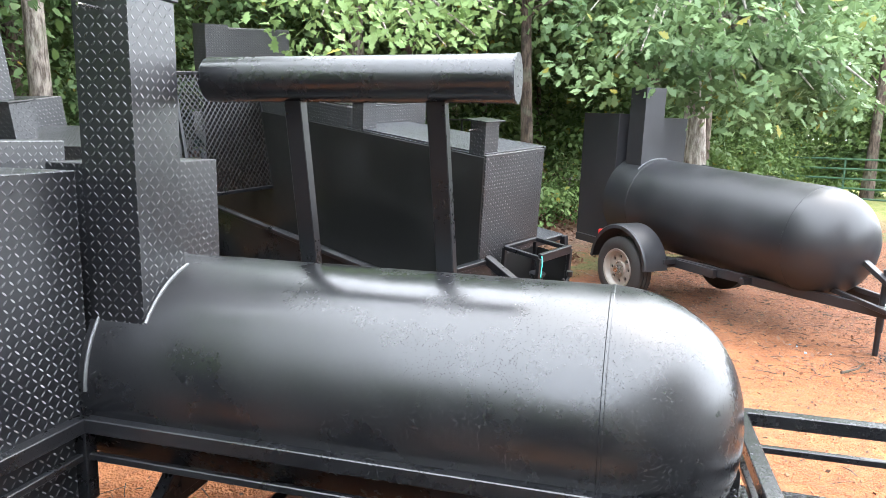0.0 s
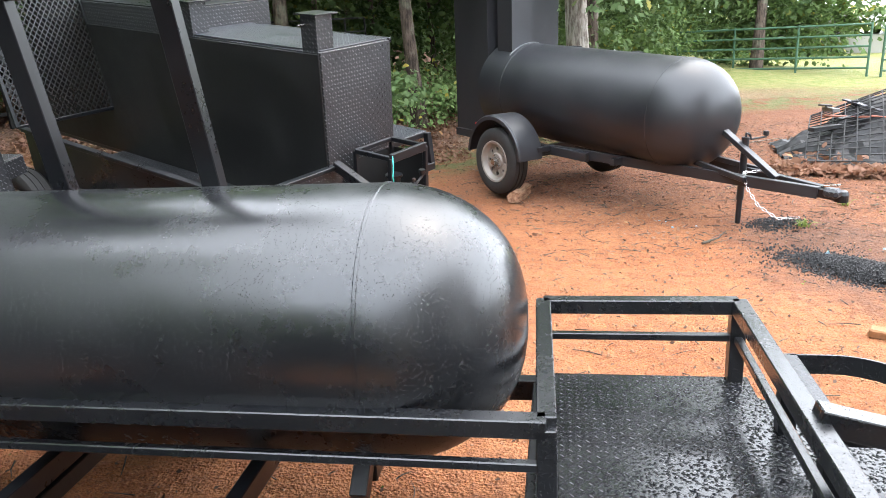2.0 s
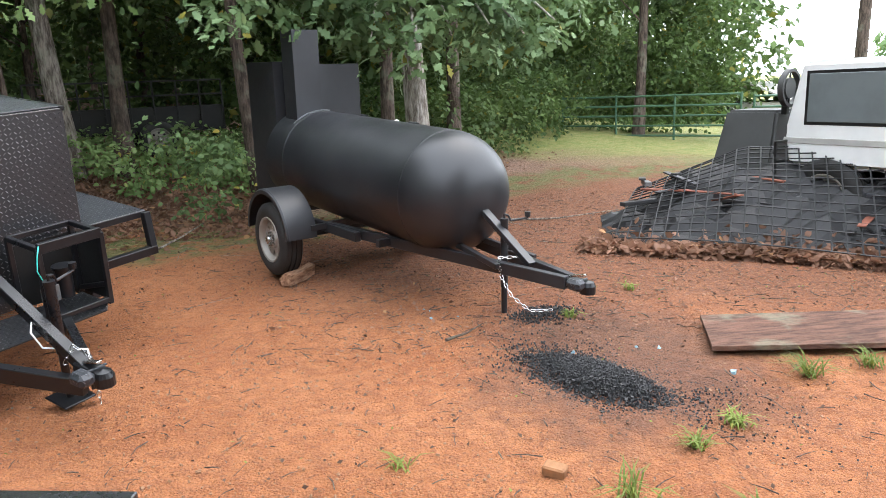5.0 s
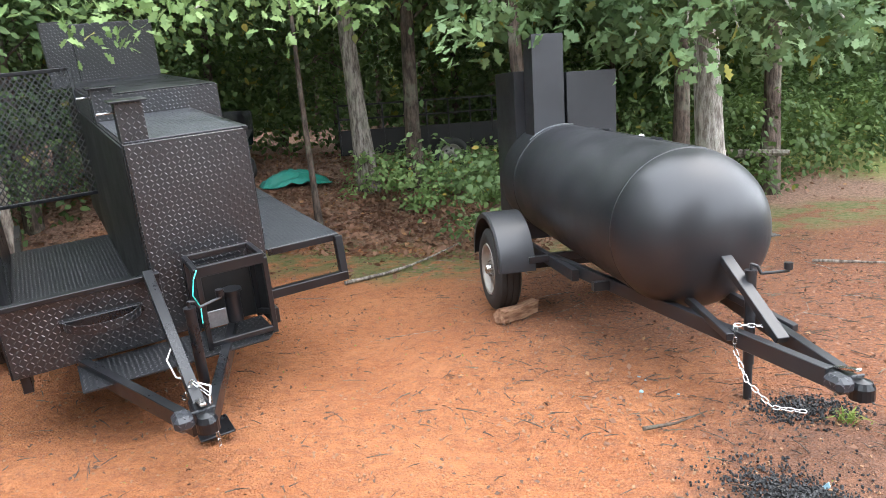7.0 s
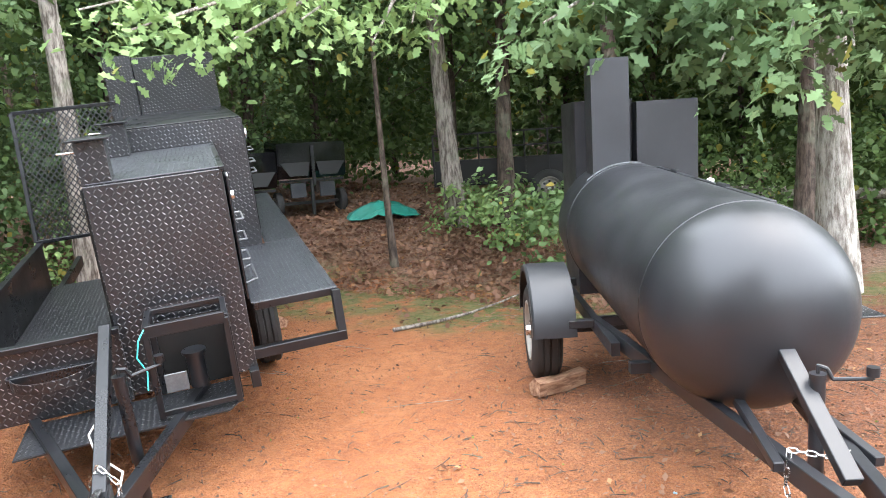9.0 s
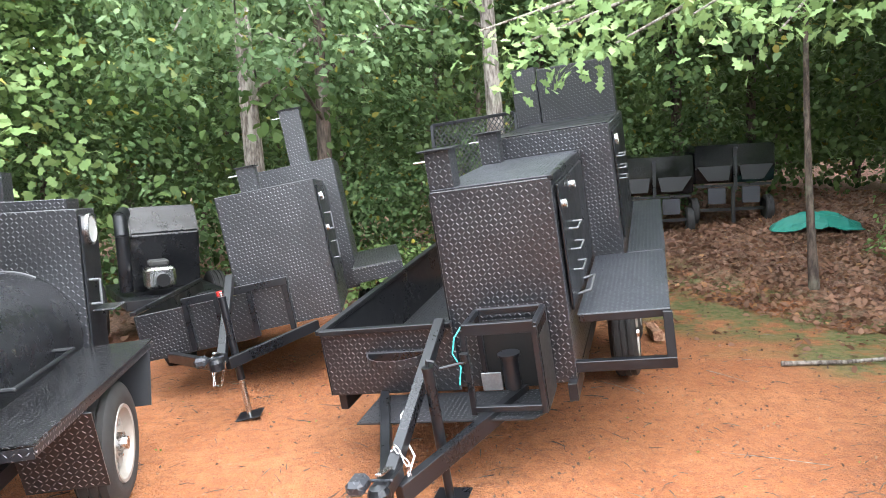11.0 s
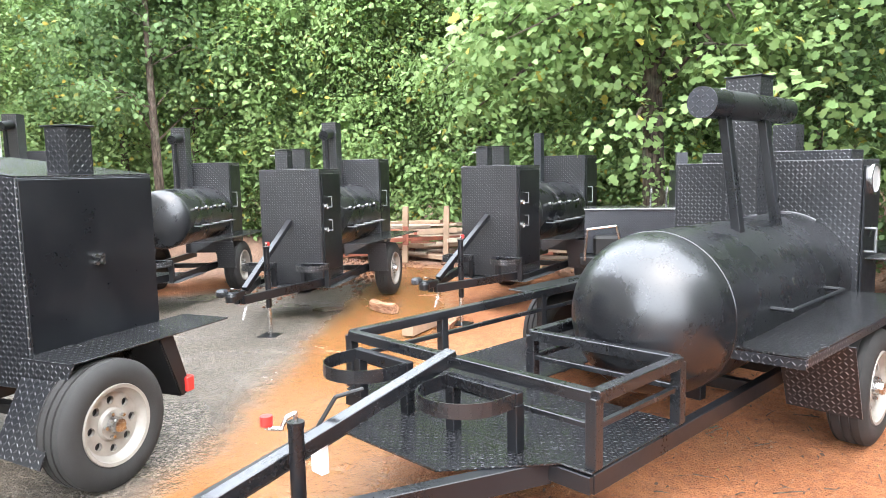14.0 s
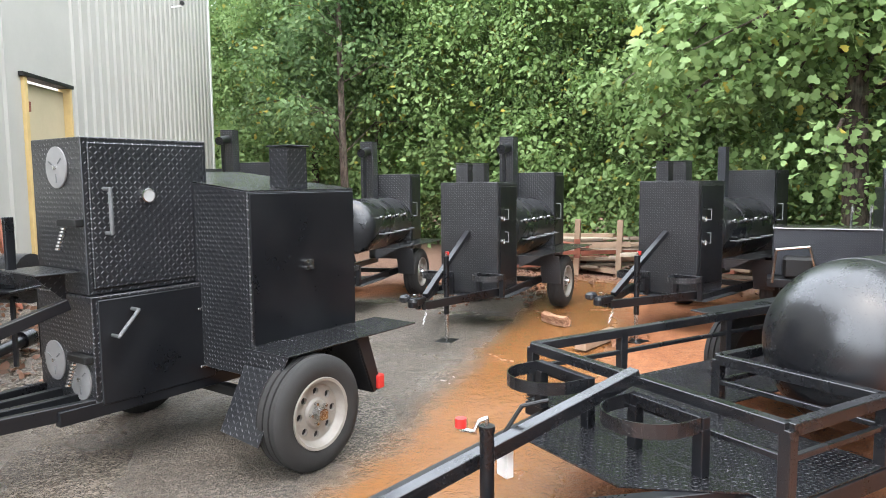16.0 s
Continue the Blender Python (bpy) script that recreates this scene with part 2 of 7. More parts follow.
    r = m.math("SUBTRACT", 0.86, m.math("MULTIPLY", pav, 0.38))
    r = m.math("MULTIPLY", r, m.math("SUBTRACT", 1.0, m.math("MULTIPLY", wet, 0.9)))
    h = m.math("ADD", m.math("MULTIPLY", n2, 0.7), m.math("ADD", m.math("MULTIPLY", n3, 0.35), m.math("ADD", m.math("MULTIPLY", grit, 0.5), m.math("MULTIPLY", sand, 0.25))))
    m.bump(m.math("MULTIPLY", h, m.math("SUBTRACT", 1.0, m.math("MULTIPLY", wet, 0.93))), 1.0, 0.03)
    return m.done(col, r, 0.0, 0.4)


GLOSS = painted("wet_black_paint", (0.006, 0.0065, 0.008), 0.27, 0.05, 1.3, spec=0.75)
DRY = painted("black_paint", (0.006, 0.0065, 0.008), 0.32, 0.04, spec=0.42)
MATTE = painted("satin_grey_black_paint", (0.015, 0.0155, 0.018), 0.4, 0.05, 0, 0, 0.3, 0.5)
SOOTY = painted("smoke_black_sheet", (0.006, 0.006, 0.006), 0.5, 0.05, spec=0.4)
PLATE = tread_plate("black_tread_plate", (0.005, 0.0058, 0.008), 0.34, spec=0.8, worn_glint=0.4)
WETPLATE = tread_plate("wet_black_tread_plate", (0.006, 0.0065, 0.008), 0.15, 0.026, 1.8, 1.5, worn_glint=0.2)
SMOOTH_PLATE = tread_plate("grey_tread_plate", (0.016, 0.018, 0.023), 0.38, 0.027, 0.7, worn_glint=0.09)
RUBBER = plain("tyre_rubber", (0.022, 0.021, 0.02), 0.75, 0, 0.3, 12, 0.3)
RIM = plain("grey_wheel_paint", (0.27, 0.245, 0.215), 0.42, 0.1, 0.3, 14, 0.1)
CHROME = plain("zinc_steel", (0.55, 0.55, 0.54), 0.25, 1.0, 0.2, 20, 0.05)
WELD = plain("bare_weld", (0.2, 0.205, 0.21), 0.4, 0.7, 0.4, 60, 0.5)
RED = plain("red_plastic", (0.55, 0.03, 0.025), 0.35, 0, 0.2)
WHITE = plain("white_paint", (0.78, 0.78, 0.76), 0.4, 0, 0.18, 3)
CREAM = plain("dirty_white_paint", (0.58, 0.56, 0.5), 0.5, 0, 0.35, 4)
DIAL = plain("white_dial", (0.38, 0.38, 0.37), 0.3, 0, 0.05)
GLASS = plain("dusty_cab_glass", (0.16, 0.18, 0.18), 0.12, 0, 0.3, 3, 0.02)
YELLOW = plain("yellow_paint", (0.85, 0.68, 0.02), 0.5, 0, 0.12)
RUST = plain("rusty_red_steel", (0.26, 0.085, 0.05), 0.75, 0.1, 0.6, 8, 0.4)
WOODEN = plain("weathered_lumber", (0.36, 0.25, 0.17), 0.8, 0, 0.5, 6, 0.4)
GREYWOOD = plain("grey_board", (0.2, 0.15, 0.11), 0.8, 0, 0.55, 5, 0.4)
TARP = plain("green_tarp", (0.015, 0.2, 0.15), 0.5, 0, 0.4, 5, 0.3)
CORD = plain("green_cord", (0.05, 0.6, 0.5), 0.5)
SIDING = plain("cream_metal_siding", (0.4, 0.385, 0.345), 0.45, 0.0, 0.16, 1.2, 0.05)
DOORTAN = plain("tan_door_paint", (0.45, 0.38, 0.25), 0.5, 0, 0.2, 2)
TRIMTAN = plain("ochre_trim", (0.56, 0.4, 0.17), 0.5, 0, 0.2)
CONCRETE = plain("concrete_sill", (0.42, 0.41, 0.38), 0.85, 0, 0.4, 4, 0.3)
COAL = plain("charcoal", (0.014, 0.014, 0.015), 0.55, 0, 0.3, 20, 0.5)
LITTER = leafy("dead_leaves", (0.1, 0.05, 0.03), (0.34, 0.19, 0.125), (0.45, 0.25, 0.12))
GRASS = leafy("grass_blades", (0.10, 0.14, 0.03), (0.22, 0.28, 0.06))
OAK = leafy("oak_leaves", (0.06, 0.115, 0.04), (0.19, 0.285, 0.12), (0.34, 0.27, 0.05))
OAK_BRIGHT = leafy("young_oak_leaves", (0.125, 0.205, 0.065), (0.295, 0.415, 0.165), (0.4, 0.33, 0.06))
OAK_DULL = leafy("blue_green_oak_leaves", (0.06, 0.11, 0.045), (0.19, 0.28, 0.125))
# darker leaf green with the shade of dense woods put into its colour
SHADE_LEAF = leafy("shade_tinted_leaves", (0.035, 0.068, 0.02), (0.125, 0.19, 0.058))
BARK = barky("grey_bark", (0.34, 0.3, 0.26), (0.09, 0.072, 0.06))
BARK_PALE = barky("pale_grey_bark", (0.5, 0.47, 0.42), (0.16, 0.135, 0.115))
BARK_RED = barky("reddish_bark", (0.14, 0.105, 0.085), (0.045, 0.034, 0.028))
DISC = plain("dull_aluminium", (0.34, 0.34, 0.34), 0.45, 0.5, 0.15)
FIREWOOD = barky("split_firewood", (0.46, 0.27, 0.17), (0.2, 0.1, 0.06), (3.2, 14, 14))
INK = painted("gloss_ink_black_paint", (0.004, 0.004, 0.005), 0.08, 0.03, 0, 0, 0.05, 0.45)
CRUMB = plain("dark_bark_crumbs", (0.1, 0.055, 0.035), 0.85, 0, 0.5)
WETBOARD = barky("wet_dark_board", (0.16, 0.085, 0.06), (0.07, 0.04, 0.03), (3.2, 14, 14))
HOPPER = plain("dark_machine_grey", (0.045, 0.045, 0.043), 0.55, 0, 0.4, 4)
CLAY = ground_material()


# ---- mesh helpers ----
def box(bm, x0, x1, y0, y1, z0, z1, bevel=0.004):
    m = Matrix.LocRotScale(((x0 + x1) / 2, (y0 + y1) / 2, (z0 + z1) / 2), None, (abs(x1 - x0), abs(y1 - y0), abs(z1 - z0)))
    v = bmesh.ops.create_cube(bm, size=1, matrix=m)["verts"]
    if bevel:
        bmesh.ops.bevel(bm, geom=list({e for q in v for e in q.link_edges}), offset=min(bevel, 0.3 * min(abs(x1 - x0), abs(y1 - y0), abs(z1 - z0))), segments=1, affect="EDGES")
    return bm


def bar(bm, p, q, w=0.05, h=0.05, up=(0, 0, 1), bevel=0.003):
    """A square tube from p to q, w across and h along up."""
    p, q = Vector(p), Vector(q)
    d = (q - p).normalized()
    up = Vector(up)
    if abs(d.dot(up)) > 0.97:
        up = Vector((1, 0, 0))
    s = d.cross(up).normalized()
    u = s.cross(d)
    m = Matrix((s, d, u)).transposed().to_4x4()
    m.translation = (p + q) / 2
    v = bmesh.ops.create_cube(bm, size=1, matrix=m @ Matrix.Diagonal((w, (q - p).length, h, 1)))["verts"]
    if bevel:
        bmesh.ops.bevel(bm, geom=list({e for k in v for e in k.link_edges}), offset=bevel, segments=1, affect="EDGES")
    return bm


def rod(bm, p, q, r=0.01, seg=10, r2=None):
    p, q = Vector(p), Vector(q)
    m = (q - p).to_track_quat("Z", "Y").to_matrix().to_4x4()
    m.translation = (p + q) / 2
    bmesh.ops.create_cone(bm, cap_ends=True, segments=seg, radius1=r, radius2=r if r2 is None else r2, depth=(q - p).length, matrix=m)
    return bm


def wire(bm, pts, r=0.006, seg=8):
    for a, b in zip(pts, pts[1:]):
        rod(bm, a, b, r, seg)
        bmesh.ops.create_icosphere(bm, subdivisions=1, radius=r, matrix=Matrix.Translation(b))
    return bm


def lathe(bm, prof, axis="x", seg=40, closed=False):
    """Turn a profile of (along, radius) about an axis through the origin."""
    rings = []
    for a, r in prof:
        ring = []
        for k in range(seg):
            c, s = math.cos(2 * math.pi * k / seg) * r, math.sin(2 * math.pi * k / seg) * r
            ring.append(bm.verts.new((a, c, s) if axis == "x" else (c, a, s) if axis == "y" else (c, s, a)))
        rings.append(ring)
    pairs = list(zip(rings, rings[1:])) + ([(rings[-1], rings[0])] if closed else [])
    for a, b in pairs:
        for k in range(seg):
            bm.faces.new((a[k], a[(k + 1) % seg], b[(k + 1) % seg], b[k]))
    if not closed:
        for ring in (rings[0], rings[-1]):
            if (ring[0].co - ring[seg // 2].co).length > 1e-4:
                bm.faces.new(ring)
    bmesh.ops.recalc_face_normals(bm, faces=bm.faces)
    return bm


def sheet(bm, pts, thick=0.006):
    """A flat plate of even thickness through the given corner points."""
    vs = [bm.verts.new(p) for p in pts]
    f = bm.faces.new(vs)
    bm.normal_update()
    n = f.normal.copy()
    lower = [bm.verts.new(Vector(p) - n * thick) for p in pts]
    bm.faces.new(lower[::-1])
    for k in range(len(vs)):
        j = (k + 1) % len(vs)
        bm.faces.new((vs[j], vs[k], lower[k], lower[j]))
    bmesh.ops.recalc_face_normals(bm, faces=bm.faces)
    return bm


def to_mesh(name, bm, mat, smooth=False):
    uv = bm.loops.layers.uv.new("UVMap")
    bm.normal_update()
    for f in bm.faces:
        n = f.normal
        ax = max(range(3), key=lambda k: abs(n[k]))
        i, j = ((1, 2), (0, 2), (0, 1))[ax]
        for lp in f.loops:
            lp[uv].uv = (lp.vert.co[i], lp.vert.co[j])
        f.smooth = smooth
    me = bpy.data.meshes.new(name)
    bm.to_mesh(me)
    bm.free()
    me.materials.append(mat)
    if smooth:
        me.set_sharp_from_angle(angle=radians(35))
    return me


def part(name, bm, material, parent, label="", smooth=False, at=None):
    """Link a bmesh or a mesh as one mesh object under a thing or a part."""
    me = bm if isinstance(bm, bpy.types.Mesh) else to_mesh(name, bm, material, smooth)
    ob = new(name, me)
    ob.parent = parent
    if at is not None:
        ob.matrix_basis = at
    return tagged(ob, label)


def thing(name, m, label, category, group="", kind=""):
    ob = new(name)
    ob.matrix_basis = m
    ob.empty_display_size = 0.2
    return tagged(ob, label, category, group, kind)


def solid(name, bm, mat, label, category, m=None, group="", kind="", smooth=False):
    ob = new(name, to_mesh(name, bm, mat, smooth))
    if m is not None:
        ob.matrix_basis = m
    return tagged(ob, label, category, group, kind)


def stance(x, y, z, heading, pitch=0.0, roll=0.0):
    """A trailer's pose: degrees of heading, nose up and left side up."""
    return pose(x, y, z, roll, -pitch, heading)


BM = bmesh.new


# ---- ground ----
def land(x, y):
    """Height of the ground: level yard, rising into the woods."""
    def step(v, a, b):
        t = min(1, max(0, (v - a) / (b - a)))
        return t * t * (3 - 2 * t)
    h = 0.55 * step(y - 0.7 * max(0, min(6, x)), 8.5, 16) * step(-x, -14, -6)
    h += 0.5 * step(-x, 4.5, 13) * step(y, -3, 3)
    h += 0.5 * step(y, 8.6, 11.6) * step(-x, 0.3, 4.0)
    h += 1.2 * step(math.hypot(x, y), 22, 45) * step(-x + 0.3 * y, -8, 2)
    h += 0.5 * step(-y, 2.4, 4.6) * step(x, 1.2, 2.6)
    h -= 1.0 * step(y + x, 34, 60) * step(x, 6, 16)
    return h


def build_ground():
    def axis(lo, hi, fine, far):
        a = list(np.arange(lo, hi + 1e-6, fine))
        left, right, s = [], [], fine
        v = lo
        while v > -far:
            s *= 1.35
            v -= s
            left.append(v)
        v, s = hi, fine
        while v < far:
            s *= 1.35
            v += s
            right.append(v)
        return left[::-1] + a + right
    xs, ys = axis(-6, 9, 0.12, 900), axis(-7, 13, 0.12, 900)
    verts = []
    for y in ys:
        for x in xs:
            near = 1 if abs(x) < 40 and abs(y) < 40 else 0
            z = land(x, y)
            if near:
                z += 0.022 * noise.noise(Vector((x * 0.9, y * 0.9, 0))) + 0.010 * noise.noise(Vector((x * 3.7, y * 3.7, 5)))
            verts.append((x, y, z))
    w = len(xs)
    faces = [(j * w + i, j * w + i + 1, (j + 1) * w + i + 1, (j + 1) * w + i) for j in range(len(ys) - 1) for i in range(w - 1)]
    me = bpy.data.meshes.new("ground")
    me.from_pydata(verts, [], faces)
    me.materials.append(CLAY)
    me.shade_smooth()
    tagged(new("ground", me), "red clay yard with wet pavement and leaf-strewn woods floor", "ground", kind="structure")


build_ground()


# ---- parts shared by the trailers ----
def hole_disc(bm, r0, r1, holes, hr, y, depth):
    """A disc with round holes, about the y axis, and the holes' walls."""
    steps = 16
    rm, da = (r0 + r1) / 2, 2 * math.pi / holes
    for k in range(holes):
        ins, outs, back = [], [], []
        for s in range(steps):
            a = 2 * math.pi * s / steps
            c, d = math.cos(a), math.sin(a)
            q = 1 / max(abs(c), abs(d))
            r, t = rm + (r1 - r0) / 2 * c * q, da * (k + 0.5 * d * q)
            outs.append(bm.verts.new((r * math.cos(t), y, r * math.sin(t))))
            r, t = rm + hr * c, da * k + hr * d / rm
            ins.append(bm.verts.new((r * math.cos(t), y, r * math.sin(t))))
            back.append(bm.verts.new((r * math.cos(t), y - depth, r * math.sin(t))))
        for s in range(steps):
            n = (s + 1) % steps
            bm.faces.new((outs[s], outs[n], ins[n], ins[s]))
            bm.faces.new((ins[s], ins[n], back[n], back[s]))


def wheel_meshes(R=0.33, W=0.2, rim=0.2):
    t = lathe(BM(), [(-W / 2 + 0.015, rim), (-W / 2, rim + 0.03), (-W / 2, R - 0.05), (-W / 2 + 0.02, R - 0.012), (-0.07, R - 0.002), (-0.068, R - 0.01), (-0.058, R - 0.01), (-0.056, R), (-0.02, R + 0.001), (-0.018, R - 0.01), (-0.008, R - 0.01), (-0.006, R + 0.001), (0.025, R), (0.027, R - 0.01), (0.037, R - 0.01), (0.039, R), (0.07, R - 0.002), (W / 2 - 0.02, R - 0.012), (W / 2, R - 0.05), (W / 2, rim + 0.03), (W / 2 - 0.015, rim)], "y", 48, True)
    tyre = to_mesh("tyre", t, RUBBER, True)
    r = lathe(BM(), [(W / 2 - 0.012, rim + 0.008), (W / 2 - 0.002, rim + 0.004), (W / 2 - 0.006, rim - 0.012), (W / 2 - 0.03, rim - 0.018), (W / 2 - 0.05, rim - 0.04)], "y", 48, True)
    hole_disc(r, 0.085, rim - 0.035, 8, 0.021, W / 2 - 0.05, 0.02)
    lathe(r, [(W / 2 - 0.05, 0.086), (W / 2 - 0.035, 0.075), (W / 2 - 0.04, 0.045)], "y", 48)
    wheel_rim = to_mesh("rim", r, RIM, True)
    h = lathe(BM(), [(W / 2 - 0.06, 0.042), (W / 2 - 0.01, 0.04), (W / 2 + 0.012, 0.034), (W / 2 + 0.016, 0.0001)], "y", 20)
    for k in range(5):
        a = 2 * math.pi * k / 5
        rod(h, (0.06 * math.cos(a), W / 2 - 0.045, 0.06 * math.sin(a)), (0.06 * math.cos(a), W / 2 - 0.015, 0.06 * math.sin(a)), 0.01, 6)
    hub = to_mesh("hub", h, CHROME, True)
    d = lathe(BM(), [(-W / 2 + 0.02, rim - 0.005), (W / 2 - 0.07, rim - 0.03), (W / 2 - 0.075, 0.0001)], "y", 32)
    back = to_mesh("brake_drum", d, SOOTY, True)
    return tyre, wheel_rim, hub, back


WHEEL = wheel_meshes()


def wheel(parent, x, y, out=1, z=0.33, s=1.0):
    m = pose(x, y, z, 0, 0, 0 if out > 0 else 180) @ Matrix.Diagonal((s, s, s, 1))
    t = part("wheel", WHEEL[0], RUBBER, parent, "black rubber trailer tyre", at=m)
    for nm, me in zip(("rim", "hub", "brake_drum"), WHEEL[1:]):
        part(nm, me, RIM, t, "grey steel wheel rim with round holes" if nm == "rim" else "")
    return t


def tank(parent, x0, x1, y, z, r, mat, dome=0.36, back_dome=False, seams=(), label="wet black steel tank with a domed end"):
    """A pressure tank along x: x0 the flat rear, x1 the tip of the domed front."""
    prof = [(x0, r)]
    for k in range(1, 7):
        prof.append((x0 + (x1 - dome - x0) * k / 6, r))
    for k in range(1, 15):
        a = math.pi / 2 * k / 14
        prof.append((x1 - dome + dome * math.sin(a) ** 1.0, max(0.0005, r * math.cos(a) ** 0.86)))
    t = part("tank", lathe(BM(), prof, "x", 72), mat, parent, label, True, Matrix.Translation((0, y, z)))
    for sx in (x1 - dome - 0.004, *seams):
        ring = BM()
        lathe(ring, [(sx - 0.008, r - 0.002), (sx - 0.004, r + 0.003), (sx + 0.004, r + 0.003), (sx + 0.008, r - 0.002)], "x", 72, True)
        part("weld_seam", ring, mat, t, "", True)
    return t


def coupler(parent, x, y, z, pitch=0.0, lock=True):
    """Ball coupler with latch and a padlock box."""
    b = BM()
    box(b, -0.2, 0.02, -0.04, 0.04, -0.035, 0.035, 0.008)
    lathe(b, [(-0.045, 0.0005), (-0.04, 0.05), (0.01, 0.05), (0.035, 0.038), (0.045, 0.0005)], "z", 18)
    m = Matrix.Translation((x, y, z)) @ pose(0, 0, 0, 0, -pitch, 0)
    c = part("coupler", b, DRY, parent, "black ball coupler", at=m)
    l = BM()
    bar(l, (-0.15, 0, 0.04), (-0.02, 0, 0.075), 0.03, 0.014)
    part("latch", l, CHROME, c, "zinc latch lever")
    if lock:
        k = BM()
        box(k, -0.07, 0.04, -0.14, -0.055, 0.0, 0.07, 0.02)
        rod(k, (-0.05, -0.06, 0.035), (-0.05, 0.05, 0.035), 0.007, 8)
        part("padlock", k, SMOOTH_PLATE, c, "grey weatherproof padlock")
    return c


def jack(parent, x, y, z_top, z_foot, crank=0.0, tube=DRY, foot=True, knob=None, lower=None, lean=0.0):
    b = BM()
    rod(b, (0, 0, z_foot + 0.28), (0, 0, z_top), 0.028, 18)
    rod(b, (0, 0, z_top), (0, 0, z_top + 0.02), 0.031, 18)
    j = part("jack", b, tube, parent, "round tongue jack", True, Matrix.Translation((x, y, 0)) @ pose(0, 0, 0, 0, lean, 0))
    b = BM()
    rod(b, (0, 0, z_foot + 0.01), (0, 0, z_foot + 0.3), 0.022, 16)
    part("inner_tube", b, lower or tube, j, "", True)
    if foot:
        b = BM()
        box(b, -0.1, 0.1, -0.09, 0.09, z_foot, z_foot + 0.012)
        part("foot_plate", b, tube, j)
    c, s = math.cos(radians(crank)), math.sin(radians(crank))
    reach = 0.1 if knob else 0.18
    b = wire(BM(), [(0, 0, z_top - 0.03), (0.0, 0.0, z_top + 0.05), (0.03 * c, 0.03 * s, z_top + 0.04), (0.05 * c, 0.05 * s, z_top), (reach * c, reach * s, z_top + 0.01), (reach * c, reach * s, z_top + 0.035)], 0.008)
    h = part("crank", b, CHROME if knob else tube, j, "", True)
    b = BM()
    rod(b, (reach * c, reach * s, z_top + 0.02), (reach * c, reach * s, z_top + 0.055), 0.022, 12)
    part("crank_knob", b, knob or tube, h, "red crank knob" if knob else "", True)
    return j


def chain(parent, pts, r=0.0085, mat=CHROME, name="safety_chain"):
    """Links along a path."""
    b, k = BM(), 0
    for p, q in zip(pts, pts[1:]):
        p, q = Vector(p), Vector(q)
        n = max(1, round((q - p).length / 0.032))
        for i in range(n):
            a, e = p.lerp(q, i / n), p.lerp(q, (i + 1.25) / n)
            d = (e - a).normalized()
            side = d.orthogonal().normalized()
            side = Matrix.Rotation(radians(90 * (k % 2)), 3, d) @ side
            k += 1
            loop = [a + side * 0.0, a + side * r + d * 0.006, e + side * r - d * 0.006, e, e - side * r - d * 0.006, a - side * r + d * 0.006, a]
            for u, v in zip(loop, loop[1:]):
                rod(b, u, v, 0.0026, 5)
    return part(name, b, mat, parent, "zinc-plated safety chain")


def chimney(parent, x, y, z0, z1, w, mat, cap=0.0, d=None):
    """A square stack; cap: how far its lid overhangs."""
    d = d or w
    b = BM()
    rings = []
    for e, z in ((0, z0), (0, z1), (0.006, z1), (0.006, z0)):
        rings.append([b.verts.new((x + p * (d / 2 - e), y + q * (w / 2 - e), z)) for p, q in ((-1, -1), (1, -1), (1, 1), (-1, 1))])
    for r0, r1 in zip(rings, rings[1:] + rings[:1]):
        for k in range(4):
            b.faces.new((r0[k], r0[(k + 1) % 4], r1[(k + 1) % 4], r1[k]))
    s = part("chimney", b, mat, parent, "square tread-plate chimney")
    if cap:
        b = BM()
        box(b, x - d / 2 - cap, x + d / 2 + cap, y - w / 2 - cap, y + w / 2 + cap, z1 + 0.004, z1 + 0.014, 0.002)
        part("cap", b, DRY, s)
        b = rod(BM(), (x, y - w / 2 - 0.09, z1 - 0.05), (x, y - w / 2 + 0.01, z1 - 0.05), 0.006, 8)
        part("damper_rod", b, CHROME, s)
    return s


def gauge(parent, p, normal, r=0.03):
    """A round thermometer in a steel ring."""
    m = Vector(normal).to_track_quat("Z", "Y").to_matrix().to_4x4()
    m.translation = p
    b = lathe(BM(), [(0, 0.0005), (0.0, r), (0.02, r), (0.022, r * 0.86), (0.014, r * 0.85), (0.014, 0.0005)], "z", 24)
    g = part("thermometer", b, CHROME, parent, "round steel thermometer", True, m)
    b = lathe(BM(), [(0.0145, 0.0005), (0.0145, r * 0.84), (0.0165, r * 0.84), (0.0165, 0.0005)], "z", 24)
    part("dial", b, DIAL, g, "white dial")
    return g


def pull(parent, a, b, out, r=0.009, mat=WELD):
    """A bent rod handle between a and b that stands out by the vector out."""
    a, b, o = Vector(a), Vector(b), Vector(out)
    return part("handle", wire(BM(), [a, a + o, b + o, b], r), mat, parent, "bent steel rod handle", True)


def light_red(parent, p, s=(0.03, 0.05, 0.045)):
    b = BM()
    box(b, p[0] - s[0], p[0] + s[0], p[1] - s[1], p[1] + s[1], p[2] - s[2], p[2] + s[2], 0.008)
    return part("tail_light", b, RED, parent, "red tail light")


def tongue(parent, x0, half, xc, z, y=0.0, w=0.05, h=0.075, mat=DRY, drop=0.0):
    """Two beams that meet at the coupler."""
    for s in (-1, 1):
        part("tongue_beam", bar(BM(), (x0, y + s * half, z), (xc, y + s * 0.03, z - drop), w, h), mat, parent)


